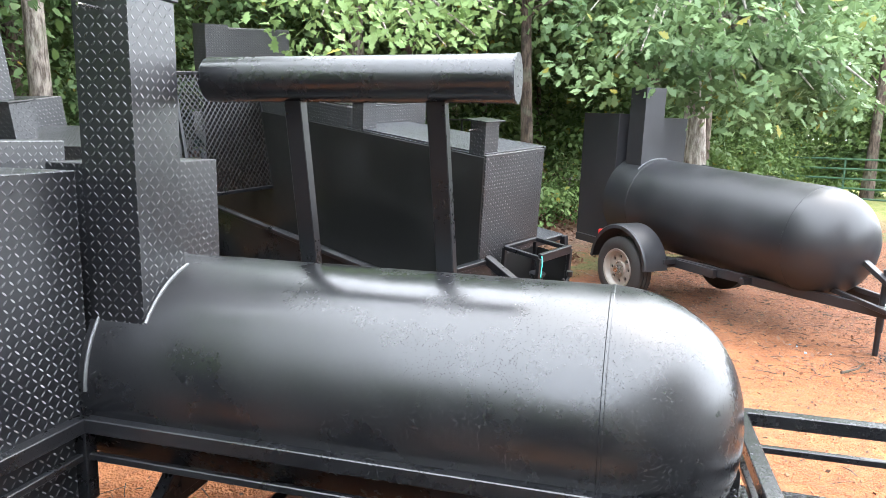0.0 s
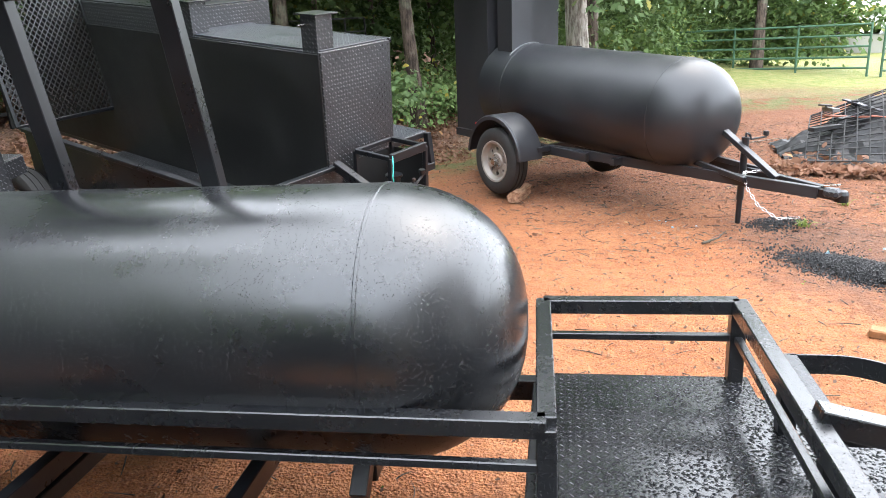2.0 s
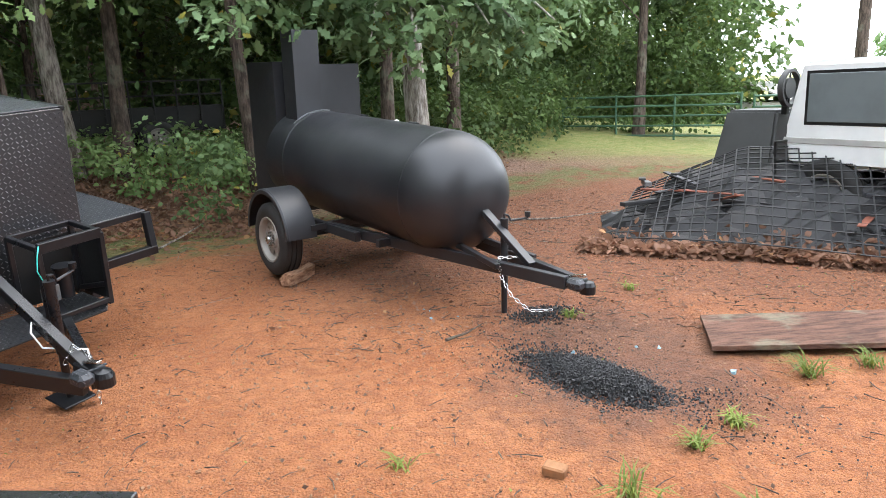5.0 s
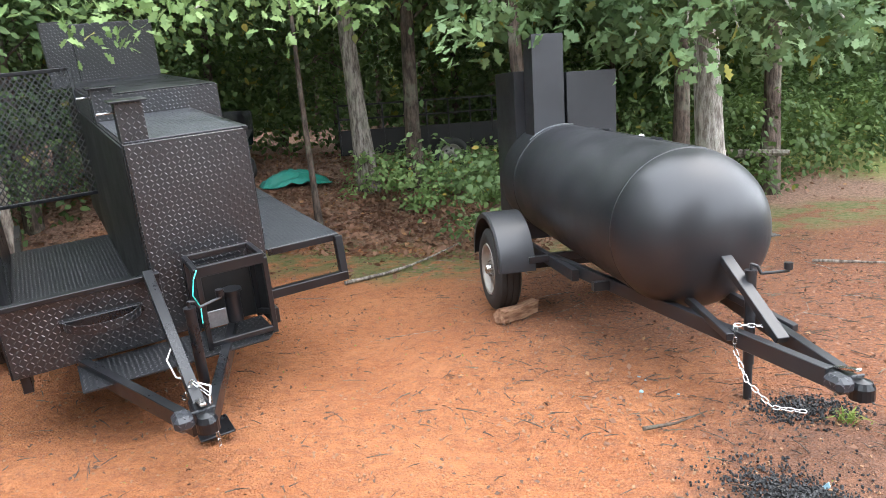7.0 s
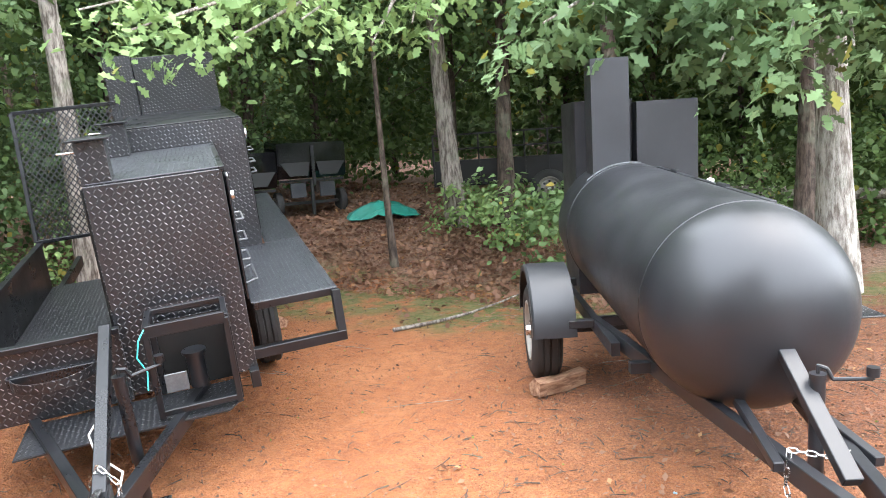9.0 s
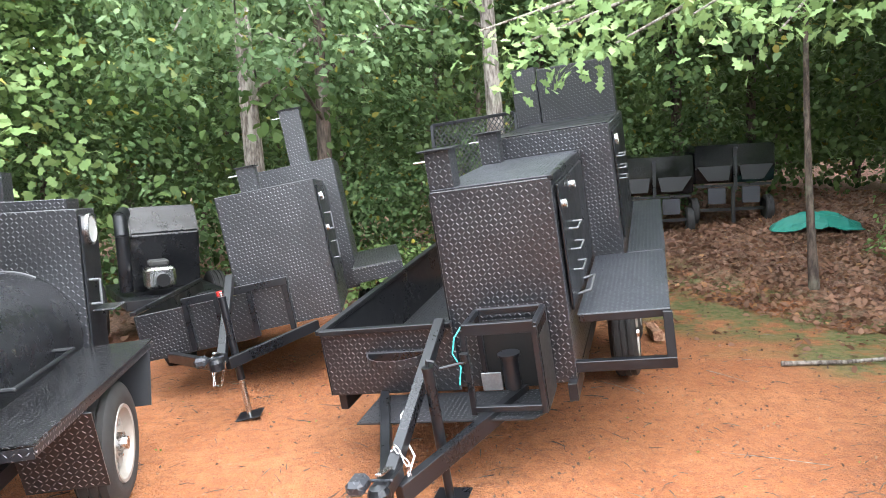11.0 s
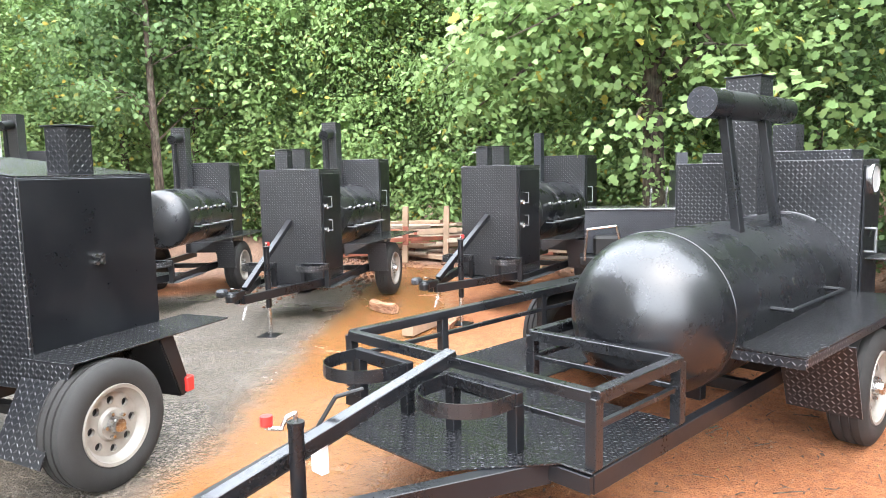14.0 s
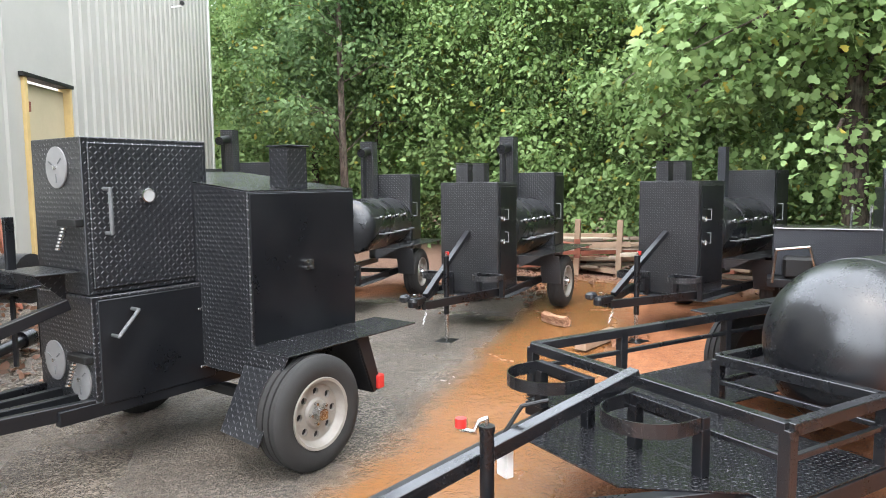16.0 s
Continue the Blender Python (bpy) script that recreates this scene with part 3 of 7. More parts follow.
def strap_basket(parent, x, y, z, w, d, h=0.07, mat=PLATE, legs=0.0):
    """A half-round holder of flat strap in front of a back bar at x."""
    b = BM()
    pts = [(x, y - w / 2)] + [(x + d - w / 2 + w / 2 * math.sin(a), y - w / 2 * math.cos(a)) for a in np.linspace(0, math.pi, 15)] + [(x, y + w / 2)]
    t = 0.006
    rows = []
    for k, (px, py) in enumerate(pts):
        (ax, ay), (bx, by) = pts[max(0, k - 1)], pts[min(len(pts) - 1, k + 1)]
        n = Vector((by - ay, ax - bx, 0)).normalized() * t / 2
        rows.append([b.verts.new((px + s * n.x, py + s * n.y, q)) for s, q in ((1, z), (-1, z), (-1, z - h), (1, z - h))])
    for r0, r1 in zip(rows, rows[1:]):
        for k in range(4):
            b.faces.new((r0[k], r0[(k + 1) % 4], r1[(k + 1) % 4], r1[k]))
    b.faces.new(rows[0]), b.faces.new(rows[-1])
    bmesh.ops.recalc_face_normals(b, faces=b.faces)
    k = part("strap_basket", b, mat, parent, "half-round strap holder")
    b = bar(BM(), (x, y - w / 2 - 0.01, z - 0.025), (x, y + w / 2 + 0.01, z - 0.025), 0.04, 0.05)
    part("back_bar", b, DRY, k)
    if legs:
        for s in (-1, 1):
            part("leg", bar(BM(), (x, y + s * (w / 2 - 0.015), legs), (x, y + s * (w / 2 - 0.015), z - 0.05), 0.05, 0.05), DRY, k)
    return k


# ---- trailer with the wet black tank and the railed walkway ----
def tank_trailer_walkway():
    t = thing("smoker_trailer", stance(1.763, 1.815, 0, -12.2), "wet black tank smoker trailer with railed walkway on red clay", "smoker trailer")
    zt, zr = 0.755, 0.455
    rear = -2.8
    # chassis and decks
    for y in (-0.72, 0.74):
        part("chassis_beam", bar(BM(), (rear - 0.6, y, zr - 0.05), (0.03, y, zr - 0.05), 0.05, 0.08), DRY, t)
    for x in (-3.3, -2.6, -2.2, -1.5, -0.66, 0.03):
        part("cross_member", bar(BM(), (x, -0.74, zr - 0.05), (x, 0.76, zr - 0.05), 0.05, 0.07), DRY, t)
    part("axle", bar(BM(), (-2.2, -0.95, 0.33), (-2.2, 0.95, 0.33), 0.06, 0.06), SOOTY, t)
    part("walkway_deck", box(BM(), rear, 0.05, -0.74, -0.1, zr - 0.008, zr + 0.002), WETPLATE, t, "wet black tread-plate deck")
    part("front_deck", box(BM(), -0.66, 0.05, -0.1, 0.76, zr - 0.008, zr + 0.002), WETPLATE, t, "wet black tread-plate deck")
    part("nose_deck", sheet(BM(), [(0.05, -0.5, zr), (0.42, -0.32, zr), (0.42, 0.32, zr), (0.05, 0.62, zr)], 0.008), WETPLATE, t, "wet black tread-plate deck")
    # rails
    top = zt - 0.025
    corners = {"or": (0, -0.742), "fr": (0, 0.742), "fl": (-0.645, 0.742), "nl": (-0.62, -0.04), "rl": (rear, -0.04), "ro": (rear, -0.742)}
    for a, b in (("or", "fr"), ("fr", "fl"), ("fl", "nl"), ("nl", "rl"), ("rl", "ro"), ("ro", "or")):
        p, q = corners[a], corners[b]
        part("top_rail", bar(BM(), (*p, top), (*q, top), 0.05, 0.05), GLOSS, t, "wet black square-tube rail")
        part("mid_rail", bar(BM(), (*p, 0.615), (*q, 0.615), 0.025, 0.025), GLOSS, t)
    for p in (*corners.values(), (-1.6, -0.742), (-0.66, -0.742)):
        part("rail_post", bar(BM(), (*p, zr), (*p, top), 0.05, 0.05), GLOSS, t)
    # tank
    k = tank(t, -2.82, -0.68, 0.385, 0.826, 0.418, GLOSS, 0.41)
    for x in (-1.15, -2.6):
        part("tank_saddle", box(BM(), x - 0.03, x + 0.03, 0.15, 0.62, zr - 0.05, 0.5), DRY, t)
        part("tank_leg", bar(BM(), (x, 0.06, zr - 0.04), (x, 0.2, 0.53), 0.05, 0.05), DRY, t)
    b = BM()
    for k2 in range(60):
        a = radians(62 + 116 * k2 / 60)
        a2 = radians(62 + 116 * (k2 + 1) / 60)
        x = -2.79
        rod(b, (x, 0.385 + 0.42 * math.cos(a), 0.826 + 0.42 * math.sin(a)), (x, 0.385 + 0.42 * math.cos(a2), 0.826 + 0.42 * math.sin(a2)), 0.007, 6)
    part("end_weld", b, WELD, t, "bare silver weld bead", True)
    b = BM()
    for k2 in range(20):
        a, a2 = radians(104 + 40 * k2 / 20), radians(104 + 40 * (k2 + 1) / 20)
        rod(b, (-2.6, 0.385 + 0.42 * math.cos(a), 0.826 + 0.42 * math.sin(a)), (-2.6, 0.385 + 0.42 * math.cos(a2), 0.826 + 0.42 * math.sin(a2)), 0.007, 6)
    part("stack_weld", b, WELD, t, "bare silver weld bead", True)
    # door on the far side with its counterweight
    b = BM()
    bar(b, (-2.55, 0.45, 1.232), (-1.25, 0.45, 1.232), 0.02, 0.012)
    part("door_seam", b, DRY, t)
    for x in (-1.35, -1.5, -2.0, -2.4, -2.55):
        h = BM()
        bar(h, (x, 0.47, 1.226), (x - 0.02, 0.6, 1.156), 0.016, 0.01)
        part("hinge", h, DRY, t, "black steel hinge strap")
    w = part("counterweight", rod(BM(), (-2.58, 0.44, 1.9), (-1.44, 0.44, 1.9), 0.08, 28), GLOSS, t, "black pipe counterweight", True)
    part("end_cap", rod(BM(), (-1.442, 0.44, 1.9), (-1.435, 0.44, 1.9), 0.083, 28), SMOOTH_PLATE, w)
    for x0, x1 in ((-2.24, -2.23), (-1.71, -1.69)):
        part("weight_arm", bar(BM(), (x1, 0.55, 1.15), (x0, 0.44, 1.84), 0.065, 0.05, (0, 1, 0)), DRY, w)
    part("door_latch", lathe(BM(), [(0, 0.03), (0.03, 0.035), (0.04, 0.0005)], "y", 14), CHROME, t, "round zinc thermometer stub", True, Matrix.Translation((-1.85, 0.755, 0.92)))
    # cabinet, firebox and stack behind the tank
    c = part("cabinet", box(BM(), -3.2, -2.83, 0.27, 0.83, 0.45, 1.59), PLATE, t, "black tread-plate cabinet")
    gauge(t, (-3.0, 0.846, 1.46), (0, 1, 0), 0.1)
    part("cabinet_door", box(BM(), -3.18, -2.85, 0.832, 0.846, 0.5, 1.55), DRY, c)
    pull(c, (-2.9, 0.846, 1.15), (-2.9, 0.846, 1.0), (0, 0.06, 0))
    part("cabinet_shelf", box(BM(), -3.18, -2.9, 0.848, 0.97, 0.95, 0.962), PLATE, c)
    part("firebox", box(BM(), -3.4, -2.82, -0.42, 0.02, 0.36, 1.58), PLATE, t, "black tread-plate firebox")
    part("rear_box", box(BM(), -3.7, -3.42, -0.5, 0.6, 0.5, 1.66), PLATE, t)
    chimney(t, -3.55, 0.12, 1.66, 1.86, 0.17, PLATE)
    chimney(t, -2.71, 0.16, 1.02, 2.14, 0.23, PLATE, 0.012, 0.21)
    # shelf over the wheel
    sh = part("side_shelf", sheet(BM(), [(-1.12, 0.73, 0.70), (-2.8, 0.73, 0.74), (-2.8, 1.2, 0.76), (-1.08, 1.12, 0.72)], 0.008), WETPLATE, t, "wet black tread-plate shelf")
    part("shelf_lip", bar(BM(), (-1.09, 1.115, 0.696), (-2.8, 1.19, 0.736), 0.01, 0.045), PLATE, sh)
    part("shelf_front_lip", sheet(BM(), [(-1.118, 0.73, 0.695), (-1.078, 1.12, 0.715), (-1.078, 1.12, 0.67), (-1.118, 0.73, 0.65)], 0.006), PLATE, sh)
    pull(t, (-1.5, 0.765, 0.84), (-2.3, 0.765, 0.84), (0, 0.14, 0), 0.012, DRY)
    part("fender_front", sheet(BM(), [(-1.6, 0.8, 0.68), (-1.6, 1.17, 0.68), (-1.78, 1.17, 0.27), (-1.78, 0.8, 0.27)], 0.008), PLATE, t, "tread-plate fender")
    part("fender_rear", sheet(BM(), [(-2.7, 0.95, 0.7), (-2.7, 1.2, 0.7), (-2.62, 1.2, 0.4), (-2.62, 0.95, 0.4)], 0.008), DRY, t)
    light_red(t, (-2.8, 1.1, 0.42))
    wheel(t, -2.19, 1.05, 1)
    wheel(t, -2.19, -1.05, -1)
    part("fender_top", box(BM(), -2.7, -1.7, -1.12, -0.76, 0.69, 0.7), DRY, t)
    # tongue
    tongue(t, 0.03, 0.55, 1.42, 0.40, 0, 0.06, 0.09, DRY, 0.0)
    part("tongue_centre", bar(BM(), (0.0, 0, 0.755), (1.38, 0, 0.42), 0.06, 0.06), GLOSS, t)
    coupler(t, 1.6, 0, 0.43)
    jack(t, 0.87, 0.09, 0.69, 0.0, 337, DRY, True, RED)
    chain(t, [(1.4, 0.05, 0.44), (1.35, 0.1, 0.28), (1.25, 0.06, 0.2)])
    for y in (-0.4, 0.25):
        strap_basket(t, 0.075, y, 0.70, 0.38, 0.3, 0.06, GLOSS, zr)
    part("wiring", wire(BM(), [(0.5, 0.0, 0.72), (0.6, -0.05, 0.7), (0.68, -0.06, 0.6), (0.66, -0.08, 0.5)], 0.009), SOOTY, t)
    part("tag", box(BM(), 0.64, 0.68, -0.12, -0.05, 0.40, 0.54), WHITE, t, "white paper tag")
    return t


tank_trailer_walkway()


# ---- satin black tank trailer ----
def tank_trailer_bare():
    t = thing("tank_trailer", stance(2.38, 7.73, 0.05, -60, -2.0), "satin black bare tank trailer with chocked wheel", "smoker trailer")
    for s in (-1, 1):
        part("chassis_beam", bar(BM(), (-1.2, s * 0.42, 0.45), (0.9, s * 0.42, 0.45), 0.05, 0.08), MATTE, t)
        part("tongue_beam", bar(BM(), (0.4, s * 0.42, 0.46), (2.85, s * 0.03, 0.43), 0.05, 0.085), MATTE, t)
    part("axle", bar(BM(), (0, -0.68, 0.33), (0, 0.68, 0.33), 0.06, 0.06), SOOTY, t)
    for x in (-0.9, 0.3, 1.2):
        part("cross_member", bar(BM(), (x, -0.42, 0.45), (x, 0.42, 0.45), 0.05, 0.06), MATTE, t)
    k = tank(t, -0.72, 2.03, 0, 0.945, 0.47, MATTE, 0.44, seams=(-0.35,), label="satin black steel tank with a domed end")
    k.matrix_basis = Matrix.Translation((-0.5, 0, 0.945)) @ pose(0, 0, 0, 0, 2.2, 0) @ Matrix.Translation((0.5, 0, 0))
    b = BM()
    bar(b, (-0.3, 0.18, 1.376), (1.5, 0.18, 1.307), 0.03, 0.014)
    part("door_seam", b, MATTE, t)
    for x in (0.1, 0.9):
        part("hinge", rod(BM(), (x - 0.06, 0.18, 1.373 - 0.0384 * x), (x + 0.06, 0.18, 1.369 - 0.0384 * x), 0.016, 10), MATTE, t)
    part("door_knob", lathe(BM(), [(0, 0.02), (0.03, 0.022), (0.04, 0.0005)], "z", 12), WHITE, t, "", True, Matrix.Translation((0.55, 0.24, 1.315)))
    part("cabinet", box(BM(), -1.35, -0.73, -0.32, 0.12, 0.38, 1.88), MATTE, t, "satin black steel cabinet")
    part("rear_cabinet", box(BM(), -1.35, -0.62, 0.12, 0.58, 0.5, 1.85), MATTE, t, "satin black steel cabinet")
    chimney(t, -0.52, -0.12, 1.3, 2.16, 0.27, MATTE, 0, 0.24)
    b = BM()
    for q in range(24):
        a, a2 = radians(80 + 50 * q / 24), radians(80 + 50 * (q + 1) / 24)
        rod(b, (-0.38, 0.472 * math.cos(a), 0.945 + 0.472 * math.sin(a)), (-0.38, 0.472 * math.cos(a2), 0.945 + 0.472 * math.sin(a2)), 0.007, 6)
    part("stack_weld", b, WELD, t, "bare silver weld bead", True)
    # round fenders
    for s in (-1, 1):
        f = BM()
        n, rings = 36, []
        for side in range(n + 1):
            a = radians(4 + 172 * side / n)
            rings.append([f.verts.new((rr * math.cos(a), s * yy, 0.36 + rr * math.sin(a))) for rr, yy in ((0.43, 0.55), (0.43, 0.815), (0.418, 0.83), (0.385, 0.83), (0.385, 0.824), (0.41, 0.82), (0.423, 0.55))])
        for r0, r1 in zip(rings, rings[1:]):
            for v in range(7):
                f.faces.new((r0[v], r0[(v + 1) % 7], r1[(v + 1) % 7], r1[v]))
        f.faces.new(rings[0]), f.faces.new(rings[-1])
        bmesh.ops.recalc_face_normals(f, faces=f.faces)
        part("fender", f, MATTE, t, "rounded steel fender", True)
        wheel(t, 0, s * 0.72, s)
        part("fender_bracket", bar(BM(), (0.4, s * 0.42, 0.47), (0.4, s * 0.6, 0.47), 0.05, 0.05), MATTE, t)
    light_red(t, (-0.5, -0.62, 0.62), (0.03, 0.04, 0.03))
    part("side_shelf", box(BM(), 0.3, 1.4, 0.5, 0.78, 0.70, 0.708), PLATE, t)
    part("front_strut", bar(BM(), (1.93, -0.0, 0.82), (2.5, 0.0, 0.47), 0.065, 0.04), MATTE, t)
    for y in (-0.18, 0.18):
        part("under_strut", bar(BM(), (1.7, y * 0.6, 0.53), (2.35, y, 0.46), 0.04, 0.04), MATTE, t)
    jack(t, 2.18, 0.04, 0.72, -0.05, 70, MATTE, False)
    coupler(t, 3.0, 0, 0.43)
    chain(t, [(2.3, -0.12, 0.5), (2.36, -0.16, 0.4), (2.48, -0.17, 0.28), (2.62, -0.13, 0.2), (2.74, -0.05, 0.22)])
    chain(t, [(2.33, 0.08, 0.5), (2.4, 0.0, 0.51), (2.3, -0.12, 0.5)])
    return t


tank_trailer_bare()


# ---- trailers with a long cooker box beside an open bed ----
def mesh_panel(parent, p, u, v, nu, nv, r=0.004, name="mesh_gate", mat=PLATE, frame_w=0.03):
    """Expanded-metal panel spanned by u and v from p: crossing strands in a frame."""
    p, u, v = Vector(p), Vector(u), Vector(v)
    n = u.cross(v).normalized() * r
    verts, faces = [], []
    def strand(a, b):
        s = (b - a).cross(n).normalized() * r
        k = len(verts)
        verts.extend([a + s + n, a - s + n, a - s - n, a + s - n, b + s + n, b - s + n, b - s - n, b + s - n])
        faces.extend([(k + i, k + (i + 1) % 4, k + 4 + (i + 1) % 4, k + 4 + i) for i in range(4)])
    for i in range(nu):
        for j in range(nv):
            o = 0.5 * (j % 2)
            a = p + u * ((i + o) / nu) + v * (j / nv)
            for q in (0.5, -0.5):
                x = i + o + q
                if 0 <= x <= nu:
                    strand(a, p + u * (x / nu) + v * ((j + 1) / nv))
    me = bpy.data.meshes.new("expanded_metal")
    me.from_pydata([tuple(q) for q in verts], [], faces)
    me.materials.append(DRY)
    g = part(name, me, DRY, parent, "expanded metal mesh gate in a steel frame")
    f = BM()
    for a, b in ((p, p + u), (p + v, p + u + v), (p, p + v), (p + u, p + u + v)):
        bar(f, a, b, frame_w, frame_w)
    part("gate_frame", f, DRY, g)
    return g


def cooker_trailer():
    t = thing("cooker_trailer", stance(0.31, 5.03, 0, -40, -6.8, 4.4), "black tread-plate cooker trailer with open bed and mesh gate", "smoker trailer")
    yc = 0.12
    # open bed
    x0, x1, y0, y1 = -0.08, -2.8, -0.63, 0.15
    part("bed_floor", box(BM(), x1, x0, y0, y1, 0.44, 0.452), PLATE, t, "tread-plate bed floor")
    part("bed_front", box(BM(), x0 - 0.01, x0, y0, y1 + 0.03, 0.43, 0.82), PLATE, t, "black tread-plate bed wall")
    part("bed_side", box(BM(), x1, x0, y0 - 0.01, y0, 0.43, 0.82), DRY, t)
    part("bed_rim", bar(BM(), (x0, y0 - 0.012, 0.825), (x1, y0 - 0.012, 0.825), 0.05, 0.03), DRY, t)
    part("bed_rim", bar(BM(), (x0, y0, 0.825), (x0, y1 + 0.03, 0.825), 0.05, 0.03), DRY, t)
    mesh_panel(t, (x1 - 0.03, y0 - 0.04, 0.84), (0, 0.82, 0), (-0.25, 0, 1.05), 18, 36)
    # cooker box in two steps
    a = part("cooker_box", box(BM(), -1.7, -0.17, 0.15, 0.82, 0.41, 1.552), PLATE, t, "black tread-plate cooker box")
    part("side_sheet", box(BM(), -4.1, -0.18, 0.138, 0.149, 0.45, 1.54), SOOTY, a)
    part("box_top", box(BM(), -1.7, -0.18, 0.16, 0.81, 1.556, 1.564), SMOOTH_PLATE, a, "grey-worn sheet top")
    part("trim_angle", bar(BM(), (-0.17, 0.82, 1.55), (-1.7, 0.82, 1.55), 0.03, 0.03), DRY, a)
    part("cooker_door", box(BM(), -1.55, -0.25, 0.832, 0.846, 0.8, 1.5), DRY, a, "black steel door")
    for z in (1.22, 1.1, 0.98):
        pull(a, (-0.45, 0.846, z), (-0.68, 0.846, z), (0, 0.05, 0), 0.006)
    gauge(a, (-0.35, 0.846, 1.38), (0, 1, 0), 0.026)
    gauge(a, (-0.85, 0.846, 1.42), (0, 1, 0), 0.026)
    pull(a, (-0.5, 0.846, 0.82), (-0.85, 0.846, 0.82), (0, 0.07, 0.02), 0.008)
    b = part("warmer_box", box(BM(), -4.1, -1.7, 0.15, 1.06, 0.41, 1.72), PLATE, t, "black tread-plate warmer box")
    part("warmer_top", box(BM(), -4.09, -1.7, 0.16, 1.05, 1.724, 1.732), DRY, b)
    part("warmer_door", box(BM(), -3.4, -1.85, 1.062, 1.076, 0.85, 1.65), DRY, b)
    for z in (1.45, 1.36, 1.28):
        pull(b, (-2.0, 1.076, z), (-2.25, 1.076, z), (0, 0.05, 0), 0.006)
    gauge(b, (-2.0, 1.076, 1.58), (0, 1, 0), 0.045)
    part("back_cabinet", box(BM(), -4.2, -3.82, 0.28, 1.02, 1.0, 2.27), PLATE, t, "tall black tread-plate cabinet")
    chimney(t, -3.91, 0.15, 1.7, 2.3, 0.25, PLATE)
    chimney(t, -0.26, 0.22, 1.55, 1.77, 0.14, PLATE, 0.03)
    chimney(t, -1.56, 0.22, 1.55, 1.78, 0.14, PLATE, 0.03)
    # shelf and its brace
    s = part("side_shelf", box(BM(), -1.7, -0.28, 0.85, 1.345, 0.757, 0.765), SMOOTH_PLATE, t, "worn tread-plate shelf")
    part("rear_shelf", box(BM(), -4.1, -1.71, 1.08, 1.35, 0.757, 0.765), SMOOTH_PLATE, t)
    part("shelf_lip", bar(BM(), (-0.28, 0.86, 0.74), (-0.28, 1.345, 0.74), 0.012, 0.045), DRY, s)
    part("shelf_brace", bar(BM(), (-0.22, 0.68, 0.485), (-0.22, 1.355, 0.485), 0.05, 0.06), DRY, t)
    part("shelf_leg", bar(BM(), (-0.22, 1.33, 0.485), (-0.26, 1.33, 0.755), 0.05, 0.05), DRY, t)
    for x in (-1.9, -2.7):
        wheel(t, x, 0.98, 1, 0.08)
        wheel(t, x, -0.76, -1, 0.2)
    part("chassis_beam", bar(BM(), (-4.0, 0.8, 0.38), (-0.1, 0.8, 0.38), 0.05, 0.1), DRY, t)
    part("chassis_beam", bar(BM(), (-4.0, -0.58, 0.38), (-0.1, -0.58, 0.38), 0.05, 0.1), DRY, t)
    # step plate, stowage cage and tongue
    part("step_plate", sheet(BM(), [(0.27, -0.33, 0.41), (0.27, 0.64, 0.41), (0.17, 0.71, 0.41), (-0.1, 0.71, 0.41), (-0.1, -0.33, 0.41)], 0.008), PLATE, t, "black tread-plate step")
    cg = part("stowage_cage", bar(BM(), (0.22, 0.33, 0.88), (0.22, 0.70, 0.88), 0.03, 0.06), DRY, t, "black steel cage with a small motor")
    for p, q in (((-0.09, 0.33, 0.88), (-0.09, 0.70, 0.88)), ((-0.09, 0.33, 0.88), (0.22, 0.33, 0.88)), ((-0.09, 0.70, 0.88), (0.22, 0.70, 0.88)), ((0.22, 0.33, 0.42), (0.22, 0.33, 0.88)), ((0.22, 0.70, 0.42), (0.22, 0.70, 0.88)), ((-0.09, 0.33, 0.42), (-0.09, 0.33, 0.88)), ((-0.09, 0.70, 0.42), (-0.09, 0.70, 0.88)), ((0.22, 0.33, 0.45), (0.22, 0.70, 0.45)), ((0.22, 0.70, 0.55), (-0.09, 0.70, 0.45))):
        part("cage_bar", bar(BM(), p, q, 0.03, 0.03), DRY, cg)
    part("cage_side", box(BM(), -0.08, 0.21, 0.715, 0.72, 0.43, 0.82), SOOTY, cg)
    part("cage_back", box(BM(), -0.102, -0.098, 0.34, 0.69, 0.43, 0.82), SOOTY, cg)
    mo = part("motor", rod(BM(), (0.08, 0.52, 0.5), (0.08, 0.52, 0.68), 0.045, 16), DRY, cg, "small black motor", True)
    part("motor_cap", rod(BM(), (0.08, 0.52, 0.68), (0.08, 0.52, 0.695), 0.06, 16), DRY, mo, "", True)
    part("motor_plate", box(BM(), 0.1, 0.11, 0.36, 0.47, 0.5, 0.6), WELD, cg, "bare sheet-steel plate")
    part("cord", wire(BM(), [(0.24, 0.33, 0.9), (0.27, 0.3, 0.86), (0.28, 0.28, 0.78), (0.27, 0.31, 0.7), (0.3, 0.3, 0.62)], 0.0035), CORD, t, "green nylon cord", True)
    strap_basket(t, -0.07, -0.15, 0.69, 0.4, 0.17, 0.05, PLATE)
    part("tongue_beam", bar(BM(), (-0.08, yc, 0.84), (0.92, yc, 0.46), 0.055, 0.06), DRY, t)
    tongue(t, -0.1, 0.42, 0.92, 0.40, yc, 0.05, 0.09, DRY, 0.02)
    coupler(t, 1.05, yc, 0.46)
    jack(t, 0.5, yc + 0.1, 0.78, 0.1, 110, DRY, True)
    chain(t, [(0.8, yc - 0.05, 0.47), (0.82, yc, 0.56), (0.84, yc + 0.06, 0.48), (0.86, yc + 0.06, 0.36), (0.87, yc + 0.06, 0.22)])
